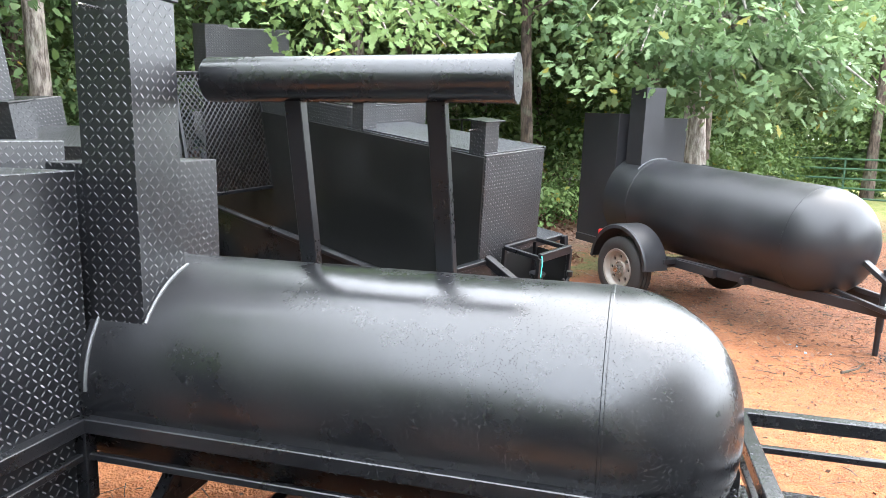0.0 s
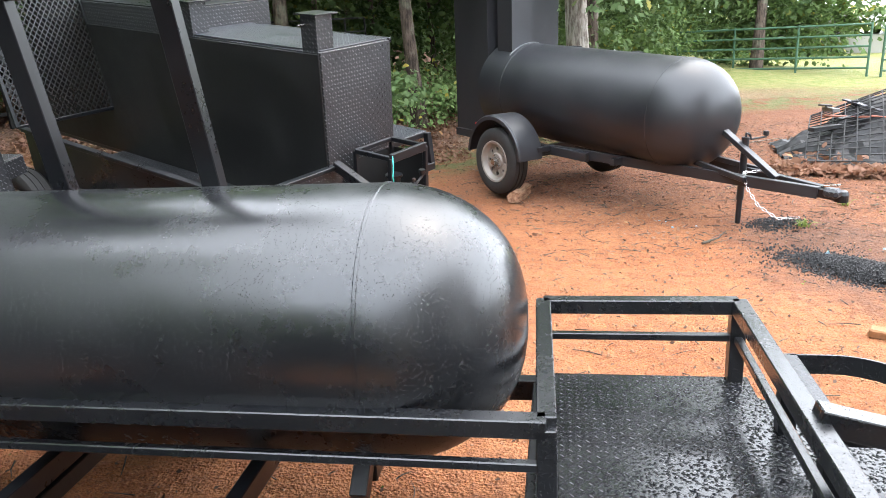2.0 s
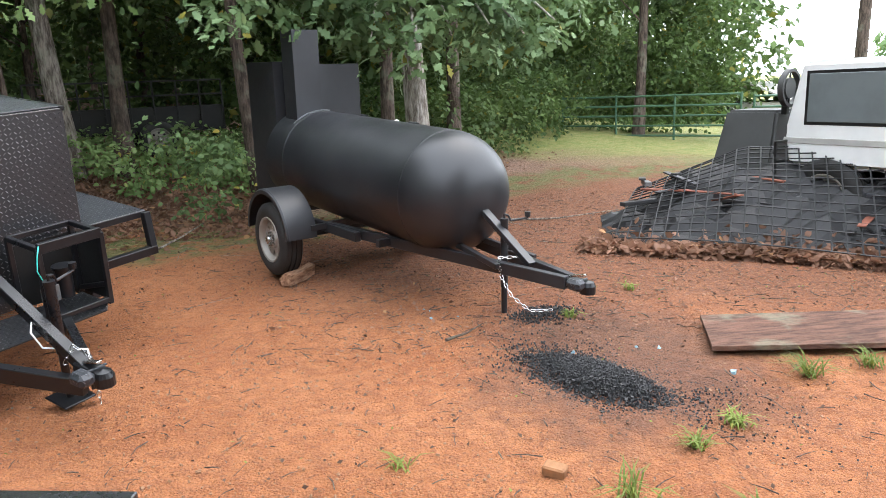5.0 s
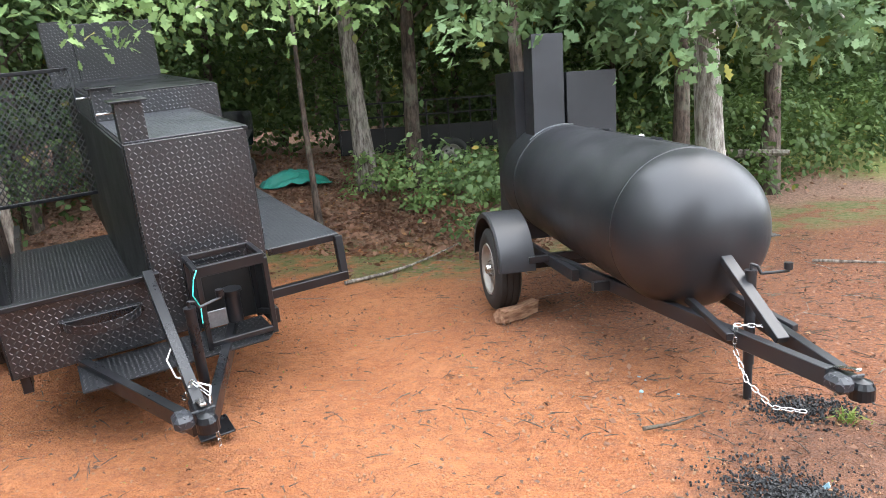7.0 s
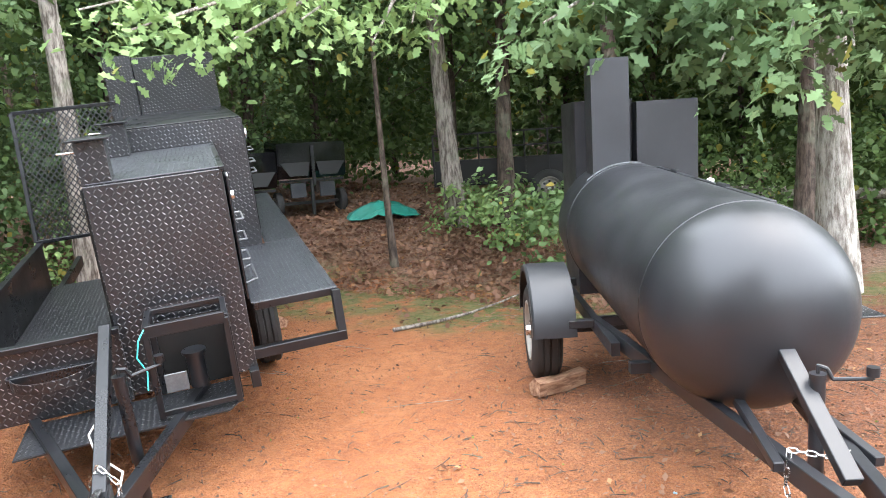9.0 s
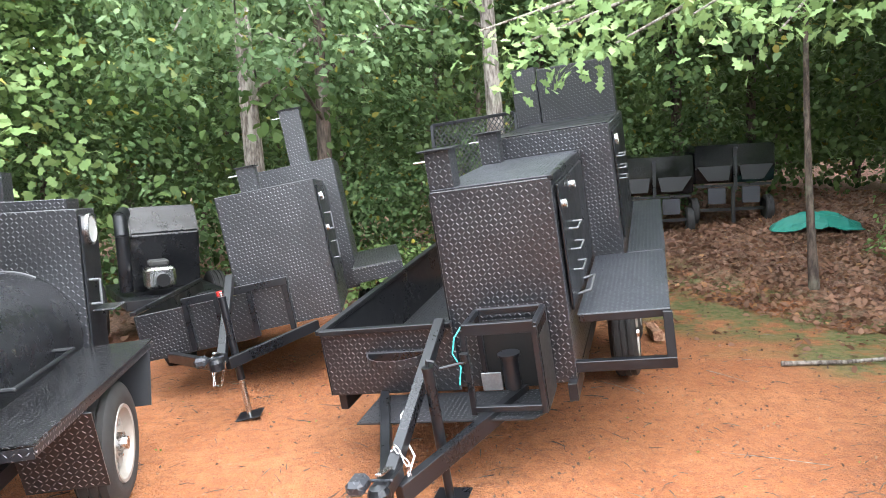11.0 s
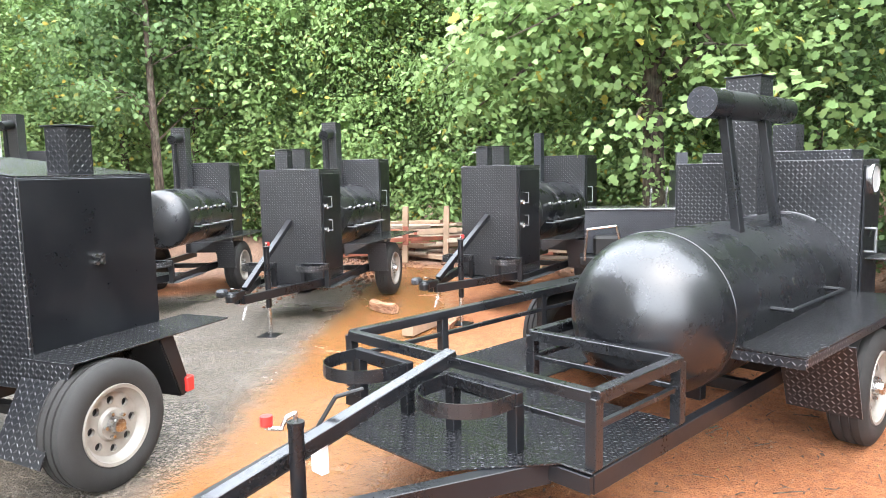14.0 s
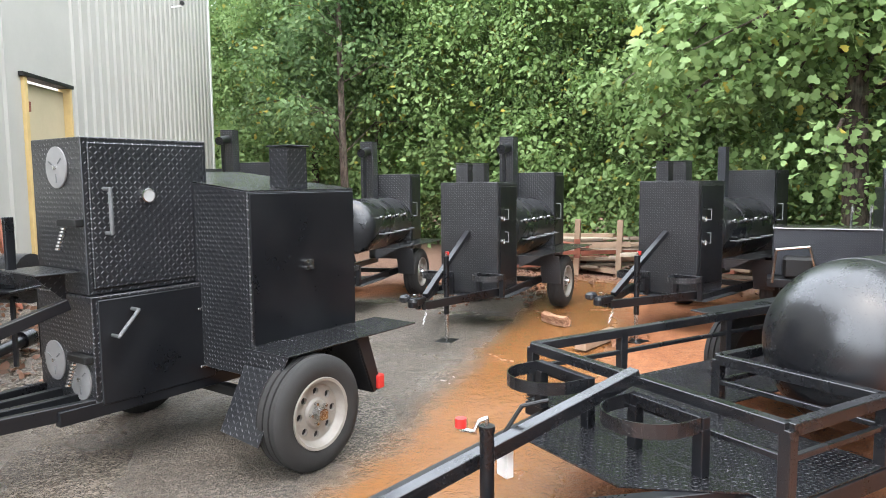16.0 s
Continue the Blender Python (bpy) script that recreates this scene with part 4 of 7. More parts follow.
    part("white_rope", wire(BM(), [(0.45, yc + 0.02, 0.66), (0.55, yc - 0.06, 0.58), (0.6, yc - 0.04, 0.5), (0.8, yc + 0.08, 0.5), (0.85, yc + 0.05, 0.42)], 0.0045), WHITE, t, "pale rope", True)
    return t


cooker_trailer()


def cooker_trailer_tall():
    t = thing("cooker_trailer", stance(-1.9, 4.33, 0.02, -18, 0, 8.5), "black tread-plate cooker trailer with jack lowered", "smoker trailer")
    part("bed_floor", box(BM(), -2.2, 0, -0.8, 0.05, 0.44, 0.452), PLATE, t)
    part("bed_front", box(BM(), -0.01, 0, -0.8, 0.1, 0.42, 0.8), PLATE, t, "black tread-plate bed wall")
    part("bed_side", box(BM(), -2.2, 0, -0.81, -0.8, 0.42, 0.8), DRY, t)
    part("bed_rim", bar(BM(), (0, -0.81, 0.825), (-2.2, -0.81, 0.825), 0.05, 0.03), DRY, t)
    a = part("cooker_box", box(BM(), -1.2, -0.02, 0.02, 0.82, 0.47, 1.6), PLATE, t, "black tread-plate cooker box")
    part("cooker_door", box(BM(), -1.1, -0.1, 0.822, 0.835, 0.7, 1.55), DRY, a)
    for z in (1.3, 1.05):
        pull(a, (-0.3, 0.835, z), (-0.3, 0.835, z - 0.14), (0, 0.05, 0), 0.007)
    gauge(a, (-0.25, 0.835, 1.45), (0, 1, 0), 0.04)
    gauge(a, (-0.2, 0.835, 1.18), (0, 1, 0), 0.03)
    part("back_box", box(BM(), -2.3, -1.2, 0.1, 0.95, 0.5, 1.8), PLATE, t)
    chimney(t, -0.75, 0.2, 1.6, 1.83, 0.16, PLATE, 0.02)
    chimney(t, -1.5, 0.62, 1.62, 2.35, 0.2, PLATE, 0.02)
    part("side_shelf", box(BM(), -2.2, -0.5, 0.95, 1.4, 0.75, 0.758), PLATE, t)
    part("shelf_lip", box(BM(), -0.5, -0.49, 0.95, 1.4, 0.62, 0.75), PLATE, t)
    wheel(t, -1.4, 1.0, 1, 0.1)
    wheel(t, -1.4, -0.95, -1, 0.37)
    part("tongue_beam", bar(BM(), (-0.02, 0, 0.95), (0.8, 0, 0.47), 0.06, 0.06), DRY, t)
    tongue(t, 0, 0.6, 0.8, 0.42, 0, 0.05, 0.08, DRY)
    rk = part("rack_bar", bar(BM(), (0.05, -0.4, 0.84), (0.05, 0.45, 0.84), 0.05, 0.06), DRY, t)
    for y in (-0.38, -0.13, 0.13, 0.42):
        part("rack_leg", bar(BM(), (0.05, y, 0.44), (0.05, y, 0.82), 0.045, 0.045), DRY, rk)
    coupler(t, 0.98, 0, 0.47)
    jack(t, 0.65, 0.06, 0.86, -0.02, 200, DRY, True, RED, CHROME)
    chain(t, [(0.8, -0.06, 0.5), (0.85, -0.08, 0.3), (0.9, -0.02, 0.3), (0.9, 0.04, 0.46)])
    return t


cooker_trailer_tall()


# ---- cabinet smoker on the pavement ----
def cabinet_trailer():
    t = thing("cabinet_smoker_trailer", stance(2.396, 0.21, 0, 11), "black tread-plate cabinet smoker trailer on wet pavement", "smoker trailer")
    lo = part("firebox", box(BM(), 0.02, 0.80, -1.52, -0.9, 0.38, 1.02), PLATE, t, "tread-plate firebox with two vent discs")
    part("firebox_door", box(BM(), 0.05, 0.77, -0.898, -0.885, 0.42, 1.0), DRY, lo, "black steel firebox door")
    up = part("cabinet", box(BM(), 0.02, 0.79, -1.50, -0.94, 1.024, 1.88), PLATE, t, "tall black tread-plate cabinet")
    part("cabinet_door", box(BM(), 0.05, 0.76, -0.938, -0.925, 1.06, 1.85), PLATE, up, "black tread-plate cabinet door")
    pull(up, (0.68, -0.925, 1.6), (0.68, -0.925, 1.36), (0, 0.06, 0), 0.011)
    pull(lo, (0.58, -0.885, 0.93), (0.70, -0.885, 0.8), (0, 0.07, 0), 0.011)
    gauge(up, (0.43, -0.925, 1.56), (0, 1, 0), 0.042)
    for y, z in ((-1.2, 1.72), (-1.33, 0.62), (-1.05, 0.55)):
        b = lathe(BM(), [(0, 0.0005), (0.0, 0.115), (0.008, 0.115), (0.01, 0.105), (0.01, 0.0005)], "x", 32)
        vd = part("vent_disc", b, DISC, t, "round bare-aluminium vent disc", True, Matrix.Translation((0.802 if z < 1 else 0.792, y, z)))
        for a in (35, 155, 275):
            c, q = math.cos(radians(a)), math.sin(radians(a))
            part("vent_slot", bar(BM(), (0.011, 0.035 * c, 0.035 * q), (0.011, 0.085 * c, 0.085 * q), 0.008, 0.003, (1, 0, 0)), WELD, vd)
        part("disc_bolt", rod(BM(), (0.008, 0, 0), (0.022, 0, 0), 0.011, 8), CHROME, vd)
    for y, z, x in ((-1.04, 1.42, 0.792), (-1.0, 0.68, 0.802)):
        l = part("latch", box(BM(), x, x + 0.05, y - 0.1, y + 0.1, z - 0.02, z + 0.02), SOOTY, t, "black toggle latch with coil spring handle")
        b = BM()
        for k in range(7):
            lathe_at = Matrix.Translation((x + 0.05 + 0.006 * k, y - 0.02, z - 0.03 - 0.018 * k))
            bmesh.ops.create_cone(b, cap_ends=True, segments=12, radius1=0.017, radius2=0.017, depth=0.011, matrix=lathe_at)
        part("spring_grip", b, CHROME, l, "zinc coil spring grip", True)
    for z in (0.86, 0.5):
        part("hinge", rod(BM(), (0.06, -0.88, z - 0.03), (0.06, -0.88, z + 0.03), 0.014, 10), DRY, lo)
        part("hinge_strap", box(BM(), 0.06, 0.16, -0.885, -0.875, z - 0.008, z + 0.008), CHROME, lo)
    part("front_shelf", box(BM(), 0.8, 1.02, -1.45, -1.0, 1.15, 1.158), PLATE, t)
    part("shelf_gusset", sheet(BM(), [(0.825, -1.12, 1.15), (1.0, -1.12, 1.15), (0.825, -1.12, 0.98)], 0.006), PLATE, t)
    part("shelf_post", bar(BM(), (0.98, -1.4, 1.15), (0.98, -1.4, 1.45), 0.03, 0.05), DRY, t)
    cb = box(BM(), -0.74, 0.13, -1.6, -0.42, 0.5, 1.575, 0)
    for v in cb.verts:
        if v.co.z > 1 and v.co.y < -1:
            v.co.z = 1.7
    bmesh.ops.bevel(cb, geom=cb.edges[:], offset=0.004, segments=1, affect="EDGES")
    ck = part("cooking_box", cb, PLATE, t, "black tread-plate cooking chamber with a sloping top")
    part("chamber_top", sheet(BM(), [(-0.74, -1.6, 1.708), (0.13, -1.6, 1.708), (0.13, -0.42, 1.583), (-0.74, -0.42, 1.583)], 0.008), WETPLATE, ck, "wet tread-plate top")
    part("side_sheet", box(BM(), -0.73, 0.12, -0.418, -0.41, 0.6, 1.565), DRY, ck)
    k = BM()
    for a in (0, 90, 180, 270):
        c, s = 0.028 * math.cos(radians(a + 45)), 0.028 * math.sin(radians(a + 45))
        rod(k, (-0.31 + c, -0.41, 1.12 + s), (-0.31 + c, -0.385, 1.12 + s), 0.013, 10)
    rod(k, (-0.33, -0.41, 1.12), (-0.33, -0.39, 1.12), 0.016, 10)
    part("valve_knob", k, CHROME, ck, "zinc cross-handle knob", True)
    chimney(t, -0.3, -0.55, 1.57, 1.84, 0.16, PLATE, 0.015)
    sh = part("side_shelf", box(BM(), -0.94, 0.17, -0.42, -0.06, 0.675, 0.685), WETPLATE, t, "wet tread-plate shelf")
    part("shelf_lip", sheet(BM(), [(0.17, -0.42, 0.68), (0.17, -0.06, 0.68), (0.18, -0.1, 0.59), (0.18, -0.42, 0.59)], 0.006), PLATE, sh)
    part("fender_front", sheet(BM(), [(0.17, -0.42, 0.6), (0.17, -0.1, 0.6), (0.36, -0.1, 0.22), (0.36, -0.42, 0.25)], 0.008), PLATE, t, "tread-plate fender flap")
    part("fender_rear", sheet(BM(), [(-0.40, -0.42, 0.68), (-0.40, -0.1, 0.68), (-0.55, -0.1, 0.3), (-0.55, -0.42, 0.3)], 0.008), DRY, t)
    part("fender_bracket", sheet(BM(), [(-0.40, -0.1, 0.68), (-0.50, -0.1, 0.68), (-0.62, -0.1, 0.32), (-0.55, -0.1, 0.3)], 0.008), DRY, t)
    light_red(t, (-0.60, -0.12, 0.36))
    wheel(t, 0, -0.09, 1)
    wheel(t, 0, -1.85, -1)
    part("axle", bar(BM(), (0, -1.9, 0.33), (0, -0.15, 0.33), 0.06, 0.06), SOOTY, t)
    part("chassis_beam", bar(BM(), (-0.9, -0.92, 0.4), (1.0, -0.92, 0.4), 0.05, 0.08), DRY, t)
    part("chassis_beam", bar(BM(), (-0.9, -1.5, 0.4), (1.0, -1.5, 0.4), 0.05, 0.08), DRY, t)
    yc = -1.2
    for y in (-0.92, -1.1, -1.3, -1.5):
        part("tongue_beam", bar(BM(), (0.8, y, 0.42), (2.6, yc + (y - yc) * 0.12, 0.44), 0.05, 0.08), DRY, t)
    part("tongue_brace", bar(BM(), (0.85, yc + 0.15, 0.98), (2.5, yc, 0.47), 0.055, 0.06), DRY, t)
    jack(t, 1.8, yc, 0.86, 0.0, 190, DRY, True, RED)
    coupler(t, 2.7, yc, 0.47)
    return t


cabinet_trailer()


# ---- row of offset smokers at the back ----
def offset_trailer(m, label, cabs=True, tail=True, roll=True, group="smoker row at the back"):
    """Front cabinet, horizontal tank, rear cabinet, side shelf."""
    t = thing("offset_smoker_trailer", m, label, "smoker trailer", group)
    part("deck", box(BM(), -0.7, 0.12, -0.5, 0.5, 0.36, 0.37), PLATE, t)
    for s in (-1, 1):
        part("chassis_beam", bar(BM(), (-2.5, s * 0.4, 0.38), (0.0, s * 0.4, 0.38), 0.05, 0.08), DRY, t)
        wheel(t, -1.6, s * 0.58, s)
        part("fender_front", sheet(BM(), [(-1.12, s * 0.46, 0.7), (-1.12, s * 0.7, 0.7), (-1.2, s * 0.7, 0.35), (-1.2, s * 0.46, 0.35)], 0.008), PLATE, t)
    part("axle", bar(BM(), (-1.6, -0.54, 0.33), (-1.6, 0.54, 0.33), 0.06, 0.06), SOOTY, t)
    if cabs:
        c = part("cabinet", box(BM(), -0.62, 0, -0.34, 0.34, 0.38, 1.6), PLATE, t, "black tread-plate cabinet")
        part("cabinet_door", box(BM(), -0.56, -0.06, 0.342, 0.355, 0.5, 1.55), DRY, c)
        for z in (1.05, 1.3):
            pull(c, (-0.2, 0.355, z), (-0.2, 0.355, z - 0.11), (0, 0.04, 0), 0.006)
            gauge(c, (-0.12, 0.355, z - 0.1), (0, 1, 0), 0.03)
        chimney(t, -0.12, -0.1, 1.6, 1.8, 0.14, PLATE, 0.01)
        chimney(t, -0.12, 0.1, 1.6, 1.8, 0.14, PLATE, 0.01)
    k = tank(t, -2.04, -0.5, 0.0, 1.02, 0.36, GLOSS, 0.15, seams=(-1.2,), label="black steel cooking tank")
    for x in (-0.85, -1.15, -1.45, -1.75):
        part("bright_knob", lathe(BM(), [(0, 0.02), (0.04, 0.03), (0.05, 0.0005)], "y", 12), CHROME, t, "bright thermometer knob", True, Matrix.Translation((x, 0.345, 1.14)))
        pull(t, (x - 0.11, 0.37, 0.93), (x + 0.11, 0.37, 0.93), (0, 0.1, 0.0), 0.008)
        part("hinge", bar(BM(), (x, -0.06, 1.385), (x, 0.08, 1.378), 0.03, 0.012), DRY, t)
    if tail:
        part("rear_cabinet", box(BM(), -2.5, -2.05, -0.34, 0.34, 0.45, 1.72), PLATE, t, "black tread-plate rear cabinet")
        part("rear_door", box(BM(), -2.47, -2.08, 0.342, 0.354, 0.6, 1.68), DRY, t)
        pull(t, (-2.14, 0.354, 1.3), (-2.14, 0.354, 1.1), (0, 0.06, 0), 0.008)
        st = chimney(t, -1.88, -0.24, 1.2, 2.2 if roll else 2.02, 0.19 if roll else 0.1, PLATE if roll else SMOOTH_PLATE)
        if not roll:
            return finish_offset(t)
        part("stack_roll", rod(BM(), (-1.8, -0.22, 2.06), (-1.5, -0.2, 2.02), 0.06, 18), DRY, st, "black pipe counterweight", True)
        part("roll_arm", bar(BM(), (-1.62, -0.2, 1.3), (-1.62, -0.21, 2.0), 0.04, 0.04), DRY, st)
    return finish_offset(t)


def finish_offset(t):
    sh = part("side_shelf", sheet(BM(), [(-2.3, 0.36, 0.745), (-0.63, 0.36, 0.745), (-0.7, 0.62, 0.745), (-2.3, 0.8, 0.745)], 0.01), WETPLATE, t, "wet tread-plate shelf")
    part("shelf_front", sheet(BM(), [(-0.63, 0.36, 0.738), (-0.7, 0.62, 0.738), (-0.65, 0.36, 0.6)], 0.006), PLATE, sh)
    part("tongue_brace", bar(BM(), (0.02, 0, 1.05), (1.05, 0, 0.5), 0.055, 0.05), DRY, t)
    tongue(t, 0.0, 0.4, 1.15, 0.42, 0, 0.05, 0.08)
    coupler(t, 1.3, 0, 0.47)
    jack(t, 0.78, 0.1, 0.85, 0.0, 200, DRY, True, RED, CHROME)
    chain(t, [(1.1, 0.03, 0.5), (1.15, 0.06, 0.36), (1.2, 0.05, 0.25)])
    strap_basket(t, 0.1, -0.3, 0.62, 0.3, 0.26, 0.06, PLATE, 0.37)
    strap_basket(t, 0.1, 0.3, 0.62, 0.3, 0.26, 0.06, PLATE, 0.37)
    return t


offset_trailer(stance(-0.98, -1.99, 0, 21), "black tread-plate offset smoker trailer beside the puddle")
offset_trailer(stance(-2.39, -0.38, 0, 1.5), "black tread-plate offset smoker trailer on red clay", roll=False)
offset_trailer(stance(-0.33, -3.78, 0, 30), "black offset smoker trailer near the building", False)

offset_trailer(stance(1.0, -5.2, 0.2, 35), "black tread-plate offset smoker trailer beside the building")


# ---- trees and woods ----
def leaf_shape(kind):
    """Outline of one leaf about a metre long, as fan triangles: lobed or oval."""
    if kind == "oak":
        half = [(0.0, 0.03), (0.18, 0.16), (0.3, 0.1), (0.42, 0.3), (0.55, 0.15), (0.7, 0.3), (0.8, 0.13), (1.0, 0.0)]
    elif kind == "maple":
        half = [(0.0, 0.03), (0.06, 0.3), (0.26, 0.24), (0.36, 0.5), (0.56, 0.24), (0.78, 0.27), (1.0, 0.0)]
    elif kind == "oval":
        half = [(0.0, 0.05), (0.25, 0.31), (0.6, 0.28), (1.0, 0.0)]
    else:
        half = [(0.0, 0.02), (0.5, 0.3), (1.0, 0.0)]
    pts = [(x, y, 0.25 * abs(y) - 0.12 * x * x) for x, y in half] + [(x, -y, 0.25 * abs(y) - 0.12 * x * x) for x, y in half[-2:0:-1]]
    return np.array(pts)


def leaf_cloud(name, centres, sizes, rng, kind, mat, droop=0.5, facing=None):
    """One mesh of many single leaves at the given places; facing: the side to which each shows its upper face."""
    shape = leaf_shape(kind)
    n, k = len(centres), len(shape)
    if facing is None:
        yaw, pitch, roll = rng.uniform(0, 2 * np.pi, n), rng.normal(-droop, 0.5, n), rng.normal(0, 0.6, n)
        cy, sy, cp, sp, cr, sr = np.cos(yaw), np.sin(yaw), np.cos(pitch), np.sin(pitch), np.cos(roll), np.sin(roll)
        u = np.stack([cy * cp, sy * cp, sp], 1)
        s = np.stack([-sy, cy, np.zeros(n)], 1)
        w = np.cross(u, s)
        v = s * cr[:, None] + w * sr[:, None]
        w = np.cross(u, v)
    else:
        w = facing + rng.normal(0, 0.42, (n, 3))
        w /= np.linalg.norm(w, axis=1)[:, None]
        u = rng.normal(0, 0.75, (n, 3)) - np.array([0, 0, droop])
        u -= w * (u * w).sum(1)[:, None]
        u /= np.linalg.norm(u, axis=1)[:, None]
        v = np.cross(w, u)
    size = np.asarray(sizes)[:, None, None]
    P = centres[:, None, :] + size * (shape[None, :, 0:1] * u[:, None] + shape[None, :, 1:2] * v[:, None] + shape[None, :, 2:3] * w[:, None])
    me = bpy.data.meshes.new(name)
    me.vertices.add(n * k)
    me.vertices.foreach_set("co", P.astype(np.float32).ravel())
    me.loops.add(n * k)
    me.loops.foreach_set("vertex_index", np.arange(n * k, dtype=np.int32))
    me.polygons.add(n)
    me.polygons.foreach_set("loop_start", np.arange(0, n * k, k, dtype=np.int32))
    me.polygons.foreach_set("loop_total", np.full(n, k, dtype=np.int32))
    me.update(calc_edges=True)
    me.materials.append(mat)
    return me


def sprays(r, centre, radius, count, flat=0.7, fans=8):
    """Leaves of one clump: fans of leaves laid like shingles over an uneven dome. Returns their places and facings."""
    d = r.normal(0, 1, (fans, 3))
    d[:, 2] = np.abs(d[:, 2]) * 0.9 - 0.35
    d /= np.linalg.norm(d, axis=1)[:, None]
    hub = centre + d * radius * r.uniform(0.55, 1.1, (fans, 1)) * np.array([1, 1, flat])
    pick = r.integers(0, fans, count)
    n = d[pick]
    off = r.normal(0, 0.36 * radius, (count, 3))
    off -= n * (off * n).sum(1)[:, None] * 0.75
    off[:, 2] -= 0.35 * (off ** 2).sum(1) / radius
    return hub[pick] + off, n * 0.75 + np.array([0, 0, 0.6])


def limb_mesh(bm, pts, radii, seg=9):
    rings = []
    for i, p in enumerate(pts):
        d = (Vector(pts[min(i + 1, len(pts) - 1)]) - Vector(pts[max(i - 1, 0)])).normalized()
        a = d.orthogonal().normalized()
        b = d.cross(a)
        rings.append([bm.verts.new(Vector(p) + (a * math.cos(2 * math.pi * k / seg) + b * math.sin(2 * math.pi * k / seg)) * radii[i]) for k in range(seg)])
    for r, s in zip(rings, rings[1:]):
        for k in range(seg):
            bm.faces.new((r[k], r[(k + 1) % seg], s[(k + 1) % seg], s[k]))
    bm.faces.new(rings[-1])


def tree(name, at, height, radius, crown_low, spread, leaves, size, seed, mat=OAK, bark=BARK, kind="oval", lean=(0, 0), label="", clumps=60, boughs=(), bough_leaves=260, bough_size=0.17, bough_mat=None):
    """A tapered trunk with limbs and a crown of single leaves gathered in uneven clumps."""
    rng = np.random.default_rng(seed)
    t = thing(name, Matrix.Translation((*at, land(*at) - 0.05)) if len(at) == 2 else at, label, "tree")
    b = BM()
    trunk, rad = [], []
    for i in range(9):
        f = i / 8
        trunk.append(Vector((lean[0] * f * height + 0.12 * math.sin(3 * f + seed), lean[1] * f * height + 0.1 * math.sin(4 * f + 2 * seed), f * height)))
        rad.append(radius * (1.25 - 0.25 * min(1, f * 10)) * (1 - 0.85 * f))
    limb_mesh(b, trunk, rad, 12)
    tips = []
    for k in range(clumps):
        f = crown_low / height + (1 - crown_low / height) * rng.uniform(0, 1) ** 0.8
        base = trunk[0].lerp(trunk[-1], 0) if f <= 0 else trunk[min(8, int(f * 8))].lerp(trunk[min(8, int(f * 8) + 1)], f * 8 - int(f * 8))
        a = rng.uniform(0, 2 * math.pi)
        reach = spread * (0.35 + 0.65 * rng.uniform()) * (1.05 - 0.55 * max(0, f - 0.5) * 2)
        end = base + Vector((math.cos(a) * reach, math.sin(a) * reach, rng.normal(0.1, 0.35) * reach * 0.5))
        end.z = max(end.z, crown_low)
        if k % 2 == 0:
            mid = base.lerp(end, 0.5) + Vector((0, 0, 0.12 * reach))
            r0 = max(0.012, radius * 0.32 * (1 - f))
            limb_mesh(b, [base - Vector((0, 0, 0.2 * reach)), mid, end], [r0, r0 * 0.6, 0.006], 6)
        tips.append(np.array(end))
        if rng.uniform() < 0.6:
            tips.append(np.array(base.lerp(end, rng.uniform(0.4, 0.8))))
    o = t.matrix_basis.translation
    for w in boughs:
        bpts = []
        end = Vector(w) - o + Vector((0, 0, 0.22))
        base = trunk[min(6, max(2, int(8 * (end.z + 0.9) / height) + 1))]
        mid = base.lerp(end, 0.55) + Vector((0, 0, 0.35))
        limb_mesh(b, [base, mid, end], [radius * 0.3, radius * 0.18, 0.008], 7)
        bface = []
        for k in range(9):
            c = np.array(mid.lerp(end, rng.uniform(0.35, 1.1))) + rng.normal(0, 1, 3) * np.array([0.3, 0.3, 0.16])
            q, f = sprays(rng, c, 0.26, bough_leaves // 9, 0.55, 5)
            bpts.append(q), bface.append(f)
        bpts, bface = np.concatenate(bpts), np.concatenate(bface)
        bm2 = bough_mat or mat
        tagged(part("bough", leaf_cloud("bough", bpts, bough_size * rng.uniform(0.6, 1.15, len(bpts)), rng, "maple" if kind == "maple" else "oak", bm2, 0.6, bface), bm2, t, "low bough of lobed green leaves"), kind="stuff")
    part("trunk", b, bark, t, smooth=True)
    tips = np.array(tips)
    per = np.maximum(1, rng.dirichlet(np.ones(len(tips)) * 3) * leaves).astype(int)
    pts, face = [], []
    for c, m in zip(tips, per):
        q, f = sprays(rng, c, (0.28 + 0.14 * spread) * rng.uniform(0.7, 1.25), m)
        pts.append(q), face.append(f)
    pts, face = np.concatenate(pts), np.concatenate(face)
    part("crown", leaf_cloud("crown", pts, size * rng.uniform(0.6, 1.25, len(pts)), rng, kind, mat, 0.5, face), mat, t)
    return t



